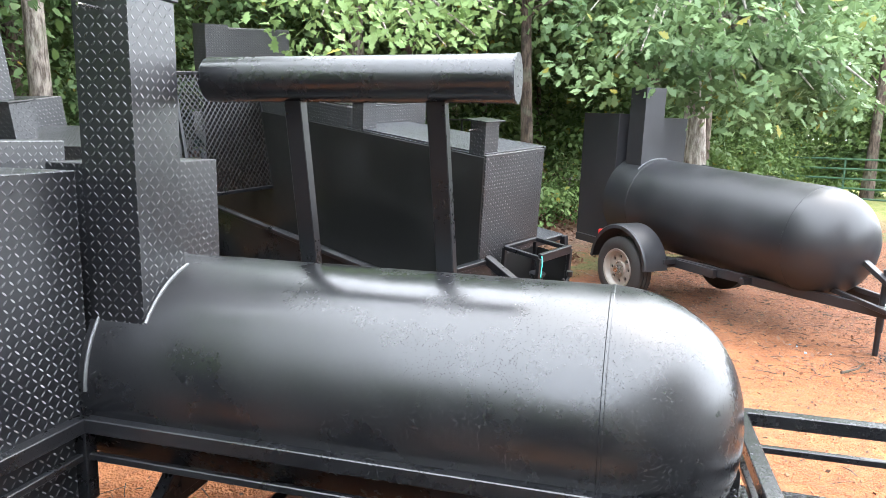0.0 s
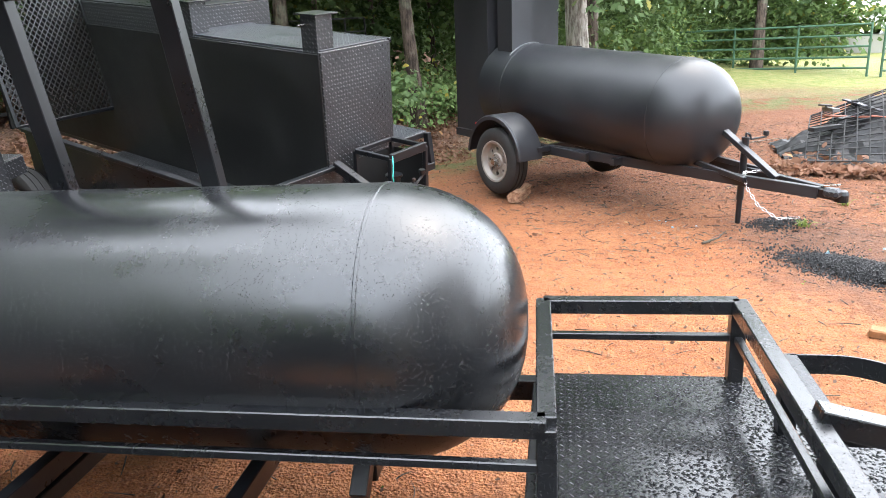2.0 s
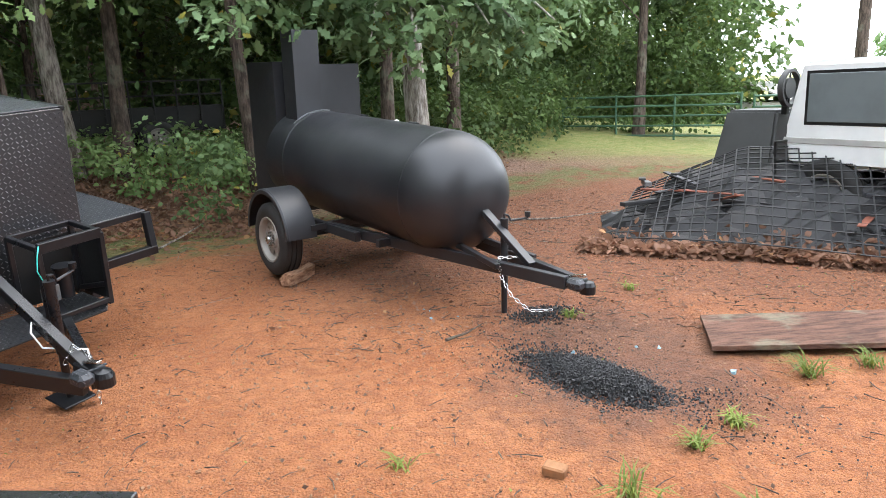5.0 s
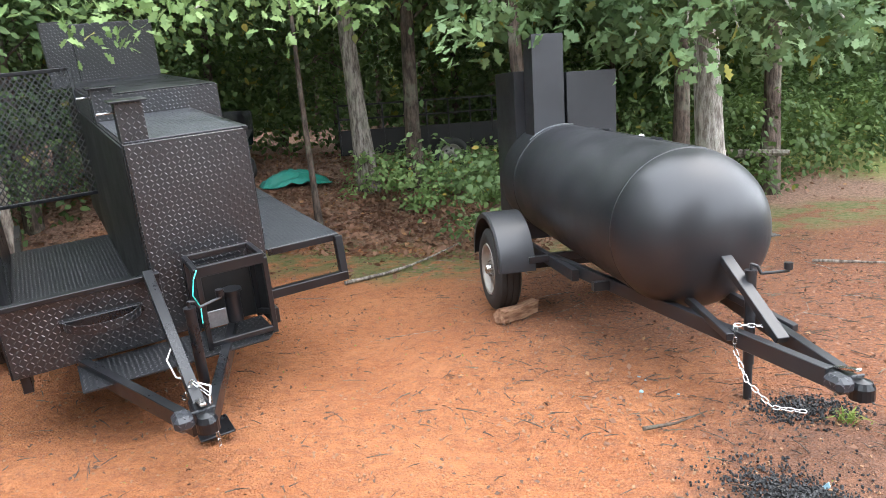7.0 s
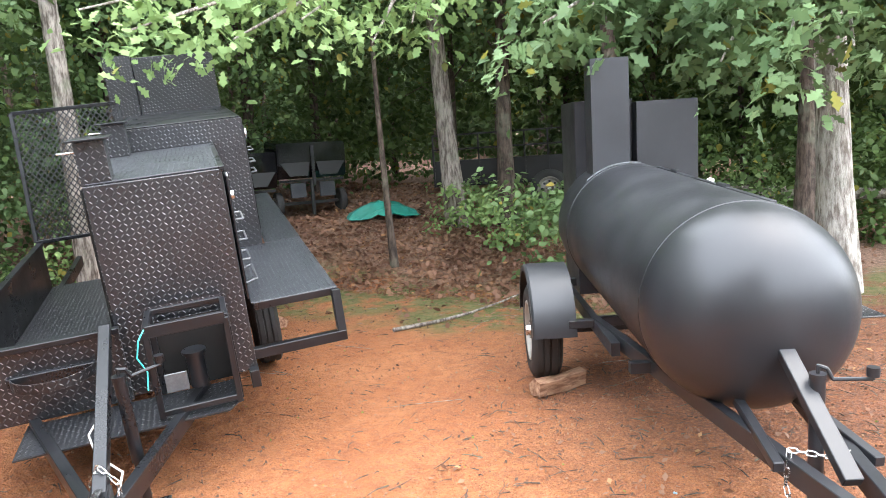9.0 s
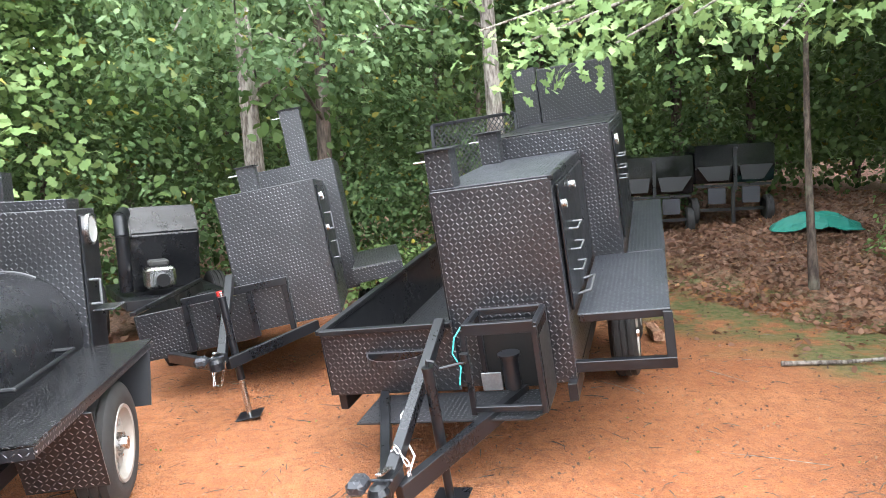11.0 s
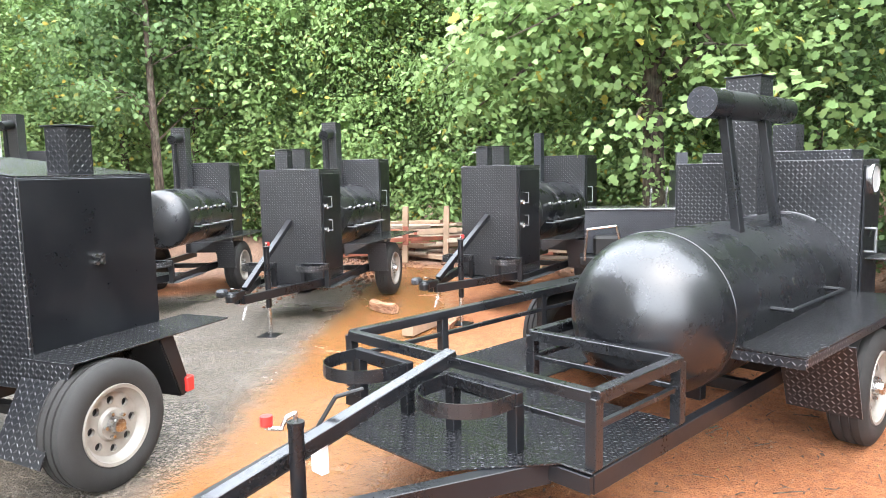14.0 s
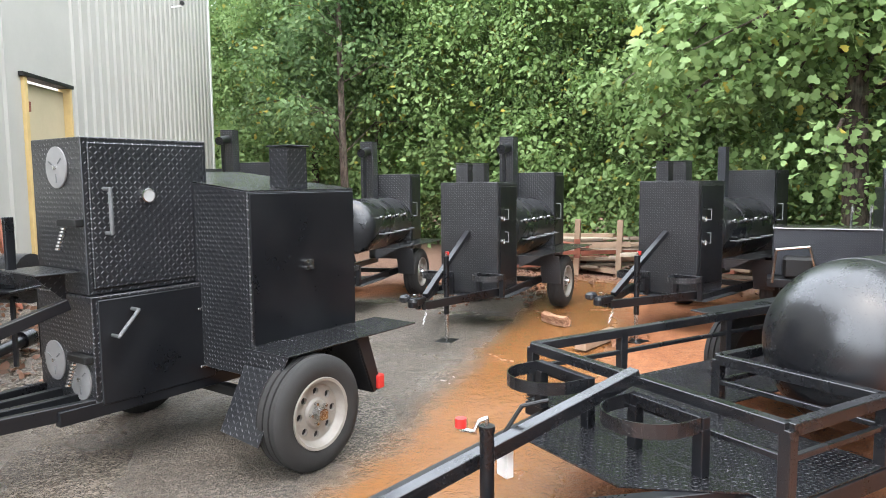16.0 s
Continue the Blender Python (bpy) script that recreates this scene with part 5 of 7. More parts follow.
BOUGHS = [(-4.7, -2.1, 2.1), (-4.9, -1.4, 2.4), (-5.4, -0.4, 2.5), (-4.9, -1.7, 3.2), (-5.2, -0.8, 3.3), (-5.5, 0.1, 3.2), (-6.1, 1.4, 3.3), (-5.9, 0.6, 3.6), (-4.6, -2.4, 2.8), (-5.6, -0.3, 3.9), (-5.1, -1.2, 3.9), (-5.9, 1.5, 2.5)]
T1 = tree("oak_tree", (3.45, 11.0), 9.5, 0.19, 3.2, 2.4, 7000, 0.17, 3, OAK_DULL, BARK_PALE, "oval", label="grey-barked oak with low leafy boughs over the yard", clumps=70,
          boughs=[(1.65, 7.9, 2.3), (1.95, 8.1, 2.4), (2.5, 8.5, 2.5), (3.1, 8.7, 2.35), (3.5, 9.0, 2.45), (2.8, 8.8, 2.2), (2.2, 8.4, 2.7), (3.0, 8.9, 2.8), (4.1, 9.2, 2.5), (1.3, 8.8, 2.7), (4.8, 9.8, 2.4), (4.4, 10.4, 2.0), (5.6, 11.5, 2.4), (3.8, 9.4, 3.1), (2.0, 9.0, 3.2), (5.2, 10.6, 3.2), (6.4, 12.5, 3.0), (2.75, 8.6, 1.95), (3.2, 8.7, 2.05), (3.6, 8.6, 1.95), (4.0, 8.6, 2.05), (4.4, 8.7, 1.95), (4.8, 8.9, 2.1), (4.2, 8.8, 2.3), (3.4, 8.8, 2.35)], bough_leaves=240, bough_size=0.15)
T2 = tree("oak_tree", (-1.1, 13.2), 10, 0.14, 3.0, 2.4, 7000, 0.16, 5, OAK, BARK_RED, "oval", label="reddish-barked tree at the edge of the woods")
T3 = tree("woods_tree", (-5.0, 5.0), 11, 0.14, 2.6, 2.3, 11000, 0.105, 8, OAK_DULL, BARK, "oval", label="slim tree at the edge of dense woods",
          boughs=[(-2.6, 4.5, 3.0), (-2.9, 4.0, 2.9), (-3.4, 5.4, 3.2), (-3.2, 6.2, 3.1), (-3.6, 4.8, 2.6), (-3.3, 3.6, 3.3)], bough_leaves=300, bough_size=0.12)
T4 = tree("maple_tree", (-6.47, 0.22), 10, 0.19, 1.9, 3.2, 13000, 0.14, 11, OAK_BRIGHT, BARK_RED, "maple", label="bright green tree with large leaves behind the smokers", clumps=80,
          boughs=BOUGHS, bough_leaves=380, bough_size=0.13)
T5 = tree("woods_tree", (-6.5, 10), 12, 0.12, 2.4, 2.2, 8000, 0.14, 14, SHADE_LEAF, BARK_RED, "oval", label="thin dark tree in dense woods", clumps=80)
T6 = tree("oak_tree", (-1.75, 12.6), 10, 0.17, 3.4, 2.4, 6000, 0.16, 17, OAK, BARK, "oval", lean=(-0.05, 0.0), label="leaning mossy oak with yellow-green boughs over the yard",
          boughs=[(-1.4, 6.3, 2.65), (-0.95, 6.8, 2.6), (-0.65, 7.1, 2.42), (-0.45, 7.7, 2.62), (-0.16, 8.3, 2.45), (0.15, 8.5, 2.6), (-1.15, 6.55, 2.5), (-0.9, 7.4, 2.9), (-0.3, 7.9, 2.95), (-1.7, 7.2, 2.9), (0.5, 9.0, 2.9), (-1.6, 8.4, 3.1), (-0.6, 8.8, 3.2)], bough_leaves=140, bough_size=0.14, bough_mat=OAK_BRIGHT)
tree("sapling", (-1.75, 10.6), 5.5, 0.05, 3.3, 1.0, 900, 0.13, 21, OAK, BARK_RED, "oval", label="thin sapling at the edge of the woods", clumps=14)
tree("oak_tree", (1.15, 11.9), 9, 0.12, 3.4, 2.0, 5000, 0.15, 23, OAK, BARK_RED, "oval", lean=(-0.05, 0), label="dark reddish trunk beside the satin tank trailer")
tree("woods_tree", (-4.8, 8.2), 11, 0.15, 3.6, 2.2, 5000, 0.15, 29, OAK_DULL, BARK, "oval", label="grey trunk behind the cooker trailers")


def again(src, x, y, s, turn):
    return copy_thing(src, Matrix.LocRotScale((x, y, land(x, y) - 0.05), Euler((0, 0, radians(turn))), (s, s, s * 1.05)))


for x, y, s, turn, src in ((3.1, 12.6, 0.9, 40, T2), (4.3, 14.0, 1.0, 80, T2), (-5.6, 6.0, 1.0, 200, T5), (9.9, 18.6, 1.0, 30, T2)):
    again(src, x, y, s, turn)
rng = np.random.default_rng(77)
for k in range(96):
    a = radians(35 + 217 * (k + rng.uniform(0, 0.9)) / 96)
    r = rng.uniform(13.0, 25)
    x, y = 1.0 + r * math.cos(a), 2.5 + r * math.sin(a)
    if (x > 4.4 and y < 24) or (x > -5 and y < -8):
        continue
    again(T2 if y < 1 else (T2, T5, T5, T5, T5)[k % 5], x, y, rng.uniform(0.55, 0.95), rng.uniform(0, 360))


def foliage(name, path, depth, low, high, clumps, per, size, mat, seed, label, blob=0.5, kind="oval", thin=1.0):
    """A bank of leaves behind a line on the ground, gathered in clumps, as one mass."""
    r = np.random.default_rng(seed)
    path = np.array(path, float)
    seg = np.hypot(*np.diff(path, axis=0).T)
    cum = np.concatenate([[0], np.cumsum(seg)])
    pts, face = [], []
    for _ in range(clumps):
        d = r.uniform(0, cum[-1])
        k = min(len(seg) - 1, np.searchsorted(cum, d, side="right") - 1)
        p = path[k] + (path[k + 1] - path[k]) * (d - cum[k]) / seg[k]
        t = (path[k + 1] - path[k]) / seg[k]
        out = np.array([t[1], -t[0]])
        p = p + out * depth * r.uniform(0, 1) ** 1.3
        g = land(p[0], p[1])
        z = g + low + (high - low) * r.uniform(0, 1) ** thin
        n = max(4, int(per * r.uniform(0.5, 1.5)))
        b = blob * r.uniform(0.6, 1.4)
        q, f = sprays(r, np.array([p[0], p[1], z]), b * 1.5, n, 0.7, 9)
        q[:, 2] = np.maximum(q[:, 2], g + 0.06)
        pts.append(q), face.append(f)
    pts, face = np.concatenate(pts), np.concatenate(face)
    me = leaf_cloud(name, pts, size * r.uniform(0.6, 1.3, len(pts)), r, kind, mat, 0.5, face)
    return tagged(new(name, me), label, "foliage", kind="stuff")


WEST = [(-4.9, 12.5), (-5.8, 9.0), (-6.2, 5.6), (-6.5, 2.5), (-7.0, -1.0), (-7.3, -4.5), (-6.5, -8.5), (-5.5, -12.5), (-4.0, -17.0)]
foliage("woods_edge", WEST[3:], 3.0, 0.1, 7.5, 760, 230, 0.1, OAK_BRIGHT, 101, "bright green leafy edge of the woods", 0.42, "oval", 0.9)
foliage("woods_edge", WEST[4:], 5.0, 0.1, 9.0, 560, 150, 0.13, OAK_BRIGHT, 102, "mid green leafy bank of the woods", 0.55)
foliage("woods_edge", WEST[:5], 4.5, 0.1, 7.0, 560, 150, 0.09, OAK, 103, "green leafy woods behind the cooker trailers", 0.36)
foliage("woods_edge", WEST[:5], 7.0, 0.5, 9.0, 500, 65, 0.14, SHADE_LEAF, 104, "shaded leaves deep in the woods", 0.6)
NORTH = [(17, 30), (11.5, 24.0), (7.5, 20.5), (4.5, 17.0), (0.5, 16.0), (-3.5, 16.0), (-6.5, 13.0)]
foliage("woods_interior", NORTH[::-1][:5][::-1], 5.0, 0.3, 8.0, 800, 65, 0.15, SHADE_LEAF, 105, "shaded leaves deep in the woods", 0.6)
foliage("woods_interior", NORTH, 6.0, 0.2, 9.5, 900, 70, 0.14, SHADE_LEAF, 106, "woods leaves with shade in their green", 0.65)
foliage("woods_canopy", [(7.5, 15.5), (4.5, 13.0), (0.5, 12.5), (-3.5, 12.8), (-5.5, 9.0)], 3.5, 2.9, 6.5, 420, 60, 0.15, OAK, 107, "overhanging green canopy of the woods", 0.5)
foliage("undergrowth", [(-5.2, 8.6), (-5.6, 6.0)], 2.0, 0.05, 0.55, 70, 45, 0.085, OAK_BRIGHT, 115, "low bright undergrowth behind the cooker trailers", 0.22)
foliage("undergrowth", [(3.6, 13.0), (0.5, 11.6), (-2.2, 12.0)], 3.0, 0.05, 0.55, 200, 45, 0.085, OAK_BRIGHT, 108, "low bright undergrowth on the woods floor", 0.22)
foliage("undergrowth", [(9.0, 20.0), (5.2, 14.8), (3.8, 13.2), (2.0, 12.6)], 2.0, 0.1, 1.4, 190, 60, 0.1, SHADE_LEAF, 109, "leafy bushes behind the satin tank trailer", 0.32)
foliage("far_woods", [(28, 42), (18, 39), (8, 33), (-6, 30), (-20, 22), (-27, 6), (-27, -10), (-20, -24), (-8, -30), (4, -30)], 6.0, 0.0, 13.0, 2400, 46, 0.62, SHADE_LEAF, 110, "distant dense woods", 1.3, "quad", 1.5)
# never in view: added to dim the low sky reflected in black paint
foliage("far_woods", [(4, -30), (26, -26), (36, -8), (40, 12)], 6.0, 0.0, 5.0, 600, 46, 0.62, SHADE_LEAF, 114, "added woods out of view, dimming low sky reflections", 1.3, "quad", 1.3)
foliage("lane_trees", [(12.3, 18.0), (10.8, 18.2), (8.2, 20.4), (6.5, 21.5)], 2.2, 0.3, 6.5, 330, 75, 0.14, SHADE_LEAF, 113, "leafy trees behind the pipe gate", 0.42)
foliage("far_woods", [(60, 30), (52, 40), (40, 46)], 6.0, -1.0, 5.0, 120, 40, 0.7, OAK, 111, "distant bright trees beyond the gate", 1.4, "quad")
foliage("vine_bush", [(0.8, 9.7), (0.2, 9.9)], 0.7, 0.0, 1.3, 16, 30, 0.09, OAK, 112, "vine-hung bush beside the satin cabinet", 0.16)


def distant_woods():
    """A ragged wall of woods far behind the trees."""
    m = Nodes("distant_woods")
    p = m.place()
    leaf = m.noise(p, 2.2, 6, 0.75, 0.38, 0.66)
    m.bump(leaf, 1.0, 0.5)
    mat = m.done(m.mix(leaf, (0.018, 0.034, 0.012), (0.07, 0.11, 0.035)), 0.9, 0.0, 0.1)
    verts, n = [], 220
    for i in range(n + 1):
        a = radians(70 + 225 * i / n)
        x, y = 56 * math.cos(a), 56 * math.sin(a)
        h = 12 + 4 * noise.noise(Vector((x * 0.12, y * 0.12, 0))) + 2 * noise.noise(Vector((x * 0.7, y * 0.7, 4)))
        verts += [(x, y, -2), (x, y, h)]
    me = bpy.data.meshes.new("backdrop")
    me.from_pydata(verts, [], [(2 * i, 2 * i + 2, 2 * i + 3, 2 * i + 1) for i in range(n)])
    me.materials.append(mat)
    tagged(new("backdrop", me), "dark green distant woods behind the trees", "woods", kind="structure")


distant_woods()


def strewn(name, count, area, size, mat, seed, label, kind="oval", keep=None, lift=0.012):
    """Loose leaves lying on the ground."""
    r = np.random.default_rng(seed)
    pts = []
    while len(pts) < count:
        x, y = r.uniform(area[0], area[1]), r.uniform(area[2], area[3])
        if keep and not keep(x, y, r):
            continue
        pts.append((x, y, land(x, y) + lift + 0.022 * noise.noise(Vector((x * 0.9, y * 0.9, 0)))))
    pts = np.array(pts)
    shape = leaf_cloud(name, pts, size * r.uniform(0.5, 1.3, len(pts)), r, kind, mat, 0.0)
    return tagged(new(name, shape), label, "ground cover", kind="stuff")


def in_woods(x, y, r):
    e = y - max(0, min(7, (x - 0.5) * 1.08))
    return r.uniform() < (1.0 if e > 10.3 or x < -4.8 else 0.12 if e > 8.3 else 0.0)


strewn("fallen_leaves", 16000, (-8, 7, 8, 16), 0.075, LITTER, 201, "brown fallen leaves on the woods floor", "oval", in_woods)
strewn("fallen_leaves", 9000, (-4.8, 1.6, 9.5, 12.8), 0.075, LITTER, 205, "brown fallen leaves drifted at the edge of the woods")
strewn("fallen_leaves", 2500, (-9, -4.4, -6, 9), 0.085, LITTER, 202, "brown fallen leaves under the trees")
strewn("leaf_specks", 4200, (-3, 7, 1.5, 9.5), 0.026, CRUMB, 203, "bits of leaf and bark on the clay", "quad")
strewn("pale_specks", 350, (-3, 7, 1.5, 9.5), 0.022, GRASS, 204, "pale bits of straw on the clay", "quad")


# ---- litter on the yard ----
def twigs(name, count, area, seed, label, lo=0.06, hi=0.3, mat=None):
    r = np.random.default_rng(seed)
    b = BM()
    for _ in range(count):
        x, y, a, n = r.uniform(area[0], area[1]), r.uniform(area[2], area[3]), r.uniform(0, 6.3), r.uniform(lo, hi) * r.uniform(0.3, 1)
        z = land(x, y) + 0.012
        w = r.uniform(0.0013, 0.004)
        m = (x + n * math.cos(a) / 2, y + n * math.sin(a) / 2, z + 0.004)
        e = (m[0] + n * math.cos(a + r.normal(0, 0.4)) / 2, m[1] + n * math.sin(a) / 2, z)
        limb_mesh(b, [(x, y, z), m, e], [w, w * 0.9, w * 0.4], 4)
    return solid(name, b, mat or BARK_RED, label, "ground cover", kind="stuff")


twigs("twigs", 1500, (-3, 6.5, 1.5, 9.0), 301, "dark twigs and pine needles strewn on clay", 0.04, 0.2)
twigs("needles", 1500, (1.8, 7.0, 5.2, 11.0), 303, "brown pine needles and bark strewn on clay", 0.05, 0.22)
strewn("bark_bits", 2600, (1.8, 7.5, 5.2, 11.5), 0.04, LITTER, 206, "bits of brown leaf on the clay by the tank trailer", "quad")
twigs("sticks", 60, (-4, 6, 6.5, 12.5), 302, "pale sticks at the edge of the woods", 0.3, 0.9, BARK)


def branch(name, pts, r, label, mat=BARK):
    b = BM()
    limb_mesh(b, pts, [r * (1 - 0.75 * k / (len(pts) - 1)) for k in range(len(pts))], 8)
    return solid(name, b, mat, label, "stick", smooth=True)


branch("fallen_branch", [(-0.1, 8.2, 0.03), (0.15, 8.6, 0.035), (0.3, 9.0, 0.04), (0.42, 9.5, 0.06), (0.55, 10.1, 0.1)], 0.022, "long pale fallen branch on mossy clay")
branch("fallen_branch", [(3.0, 5.35, 0.02), (3.15, 5.42, 0.03), (3.3, 5.62, 0.02)], 0.012, "short dark branch lying on clay", BARK_RED)
branch("fallen_branch", [(4.3, 9.3, 0.03), (4.9, 9.2, 0.03), (5.8, 9.5, 0.03)], 0.016, "thin pale branch lying on clay")
branch("fallen_log", [(1.9, 14.0, 0.75), (2.9, 13.9, 0.78), (4.6, 13.7, 0.75)], 0.17, "mossy fallen log in the woods", BARK)


def firewood(x, y, turn, label):
    b = BM()
    prof = [(-0.035, -0.05), (0.05, -0.055), (0.075, 0.01), (0.02, 0.06), (-0.05, 0.045)]
    rings = []
    for k in range(6):
        u = -0.2 + 0.4 * k / 5
        rings.append([b.verts.new((u, p * (1 + 0.1 * math.sin(3 * u * 10 + i)), q * (1 + 0.12 * math.cos(13 * u + i)) + 0.06)) for i, (p, q) in enumerate(prof)])
    for r0, r1 in zip(rings, rings[1:]):
        for i in range(5):
            b.faces.new((r0[i], r0[(i + 1) % 5], r1[(i + 1) % 5], r1[i]))
    b.faces.new(rings[0]), b.faces.new(rings[-1])
    bmesh.ops.recalc_face_normals(b, faces=b.faces)
    return solid("firewood", b, FIREWOOD, label, "firewood", pose(x, y, land(x, y), 0, 0, turn))


firewood(1.93, 7.22, 62, "split firewood log chocking the trailer wheel")
firewood(-1.5, 8.1, -30, "split firewood block under the cooker trailer")
firewood(-1.4, -0.3, 20, "split firewood log beside the smoker trailer")
firewood(-1.7, -1.35, 75, "dark wet firewood log in the puddle")


def brick_piece(x, y, turn, sx, sy, sz, mat, label):
    b = BM()
    box(b, -sx / 2, sx / 2, -sy / 2, sy / 2, 0, sz, 0.008)
    return solid("brick", b, mat, label, "brick", pose(x, y, land(x, y) - 0.005, 2, 3, turn))


OCHRE = plain("ochre_brick", (0.3, 0.14, 0.06), 0.8, 0, 0.6, 18, 0.4)
brick_piece(3.25, 3.27, 10, 0.11, 0.09, 0.06, OCHRE, "broken ochre brick lying on clay")
brick_piece(3.24, 3.66, -35, 0.1, 0.07, 0.05, OCHRE, "small broken ochre brick on clay")


def tuft(x, y, n, h, seed, label="green grass tuft on clay"):
    r = np.random.default_rng(seed)
    b = BM()
    for _ in range(n):
        a, l, lean = r.uniform(0, 6.3), h * r.uniform(0.5, 1.1), r.uniform(0.6, 1.6)
        o = Vector((r.normal(0, 0.025), r.normal(0, 0.025), 0))
        d, s = Vector((math.cos(a), math.sin(a), 0)), Vector((-math.sin(a), math.cos(a), 0)) * 0.004
        p = [o, o + d * l * lean * 0.4 + Vector((0, 0, l * 0.5)), o + d * l * lean + Vector((0, 0, l * 0.5))]
        v = [b.verts.new(p[0] + s), b.verts.new(p[0] - s), b.verts.new(p[1] - s), b.verts.new(p[1] + s), b.verts.new(p[2])]
        b.faces.new(v[:4]), b.faces.new((v[3], v[2], v[4]))
    return solid("grass_tuft", b, GRASS, label, "grass", Matrix.Translation((x, y, land(x, y))), "grass tufts on the clay")


for k, (x, y, n, h) in enumerate(((3.49, 3.42, 34, 0.17), (3.93, 3.75, 50, 0.1), (4.21, 3.91, 50, 0.1), (3.9, 3.2, 46, 0.12), (4.9, 4.35, 50, 0.18), (3.57, 3.02, 20, 0.12), (2.6, 3.85, 16, 0.09), (5.3, 4.4, 40, 0.15), (3.95, 5.65, 30, 0.1), (4.6, 6.2, 30, 0.09))):
    tuft(x, y, n, h, 400 + k)


def heap(name, cx, cy, rx, ry, turn, n, size, mat, seed, label, height=0.05):
    """A flat heap of loose lumps, as one mass."""
    r = np.random.default_rng(seed)
    c, s = math.cos(radians(turn)), math.sin(radians(turn))
    verts, faces = [], []
    base = [(-1, -1, -1), (1, -1, -1), (1, 1, -1), (-1, 1, -1), (-0.7, -0.8, 1), (0.8, -0.6, 1), (0.7, 0.8, 1), (-0.8, 0.6, 1)]
    quads = [(3, 2, 1, 0), (4, 5, 6, 7), (0, 1, 5, 4), (1, 2, 6, 5), (2, 3, 7, 6), (3, 0, 4, 7)]
    for _ in range(n):
        u, v = r.normal(0, 0.45, 2)
        x, y = cx + c * u * rx - s * v * ry, cy + s * u * rx + c * v * ry
        z = land(x, y) + height * max(0, 1 - (u * u + v * v)) * r.uniform(0.2, 1)
        q = size * r.uniform(0.4, 1.3)
        R = np.array(Euler(r.uniform(0, 3, 3)).to_matrix())
        k = len(verts)
        for p in base:
            w = R @ (np.array(p) * q * np.array([1, 0.7, 0.6]) * r.uniform(0.8, 1.2, 3))
            verts.append((x + w[0], y + w[1], z + w[2]))
        faces.extend([tuple(k + i for i in f) for f in quads])
    me = bpy.data.meshes.new(name)
    me.from_pydata(verts, [], faces)
    me.materials.append(mat)
    return tagged(new(name, me), label, "charcoal heap", kind="stuff")


heap("charcoal_heap", 3.75, 4.57, 0.5, 0.24, -62, 9000, 0.0065, COAL, 501, "spilled black charcoal heap on clay", 0.06)
heap("charcoal_scatter", 3.9, 4.48, 1.1, 0.6, -60, 1300, 0.0055, COAL, 502, "scattered charcoal crumbs on clay", 0.0)
heap("charcoal_heap", 3.75, 5.75, 0.32, 0.2, 20, 900, 0.007, COAL, 503, "small charcoal spill beside the trailer jack", 0.03)
STONE = plain("pale_pebbles", (0.33, 0.18, 0.1), 0.8, 0, 0.5, 9)
heap("pebbles", 2.6, 4.8, 4.5, 3.2, 10, 3000, 0.007, STONE, 504, "small pale pebbles pressed into clay", 0.0)
GLINT = plain("blue_plastic", (0.25, 0.42, 0.5), 0.4)
heap("plastic_scraps", 4.0, 4.75, 0.9, 0.5, 0, 7, 0.016, GLINT, 505, "blue-grey plastic scraps on clay", 0.0)
heap("plastic_scraps", 3.1, 5.9, 0.5, 0.4, 0, 4, 0.016, GLINT, 506, "blue-grey plastic scraps beside the jack", 0.0)

b = BM()
sheet(b, [(4.52, 4.72, 0.04), (4.72, 5.26, 0.045), (7.0, 4.9, 0.04), (6.8, 4.3, 0.035)], 0.03)
solid("board", b, WETBOARD, "wet dark brown board lying on clay", "board")


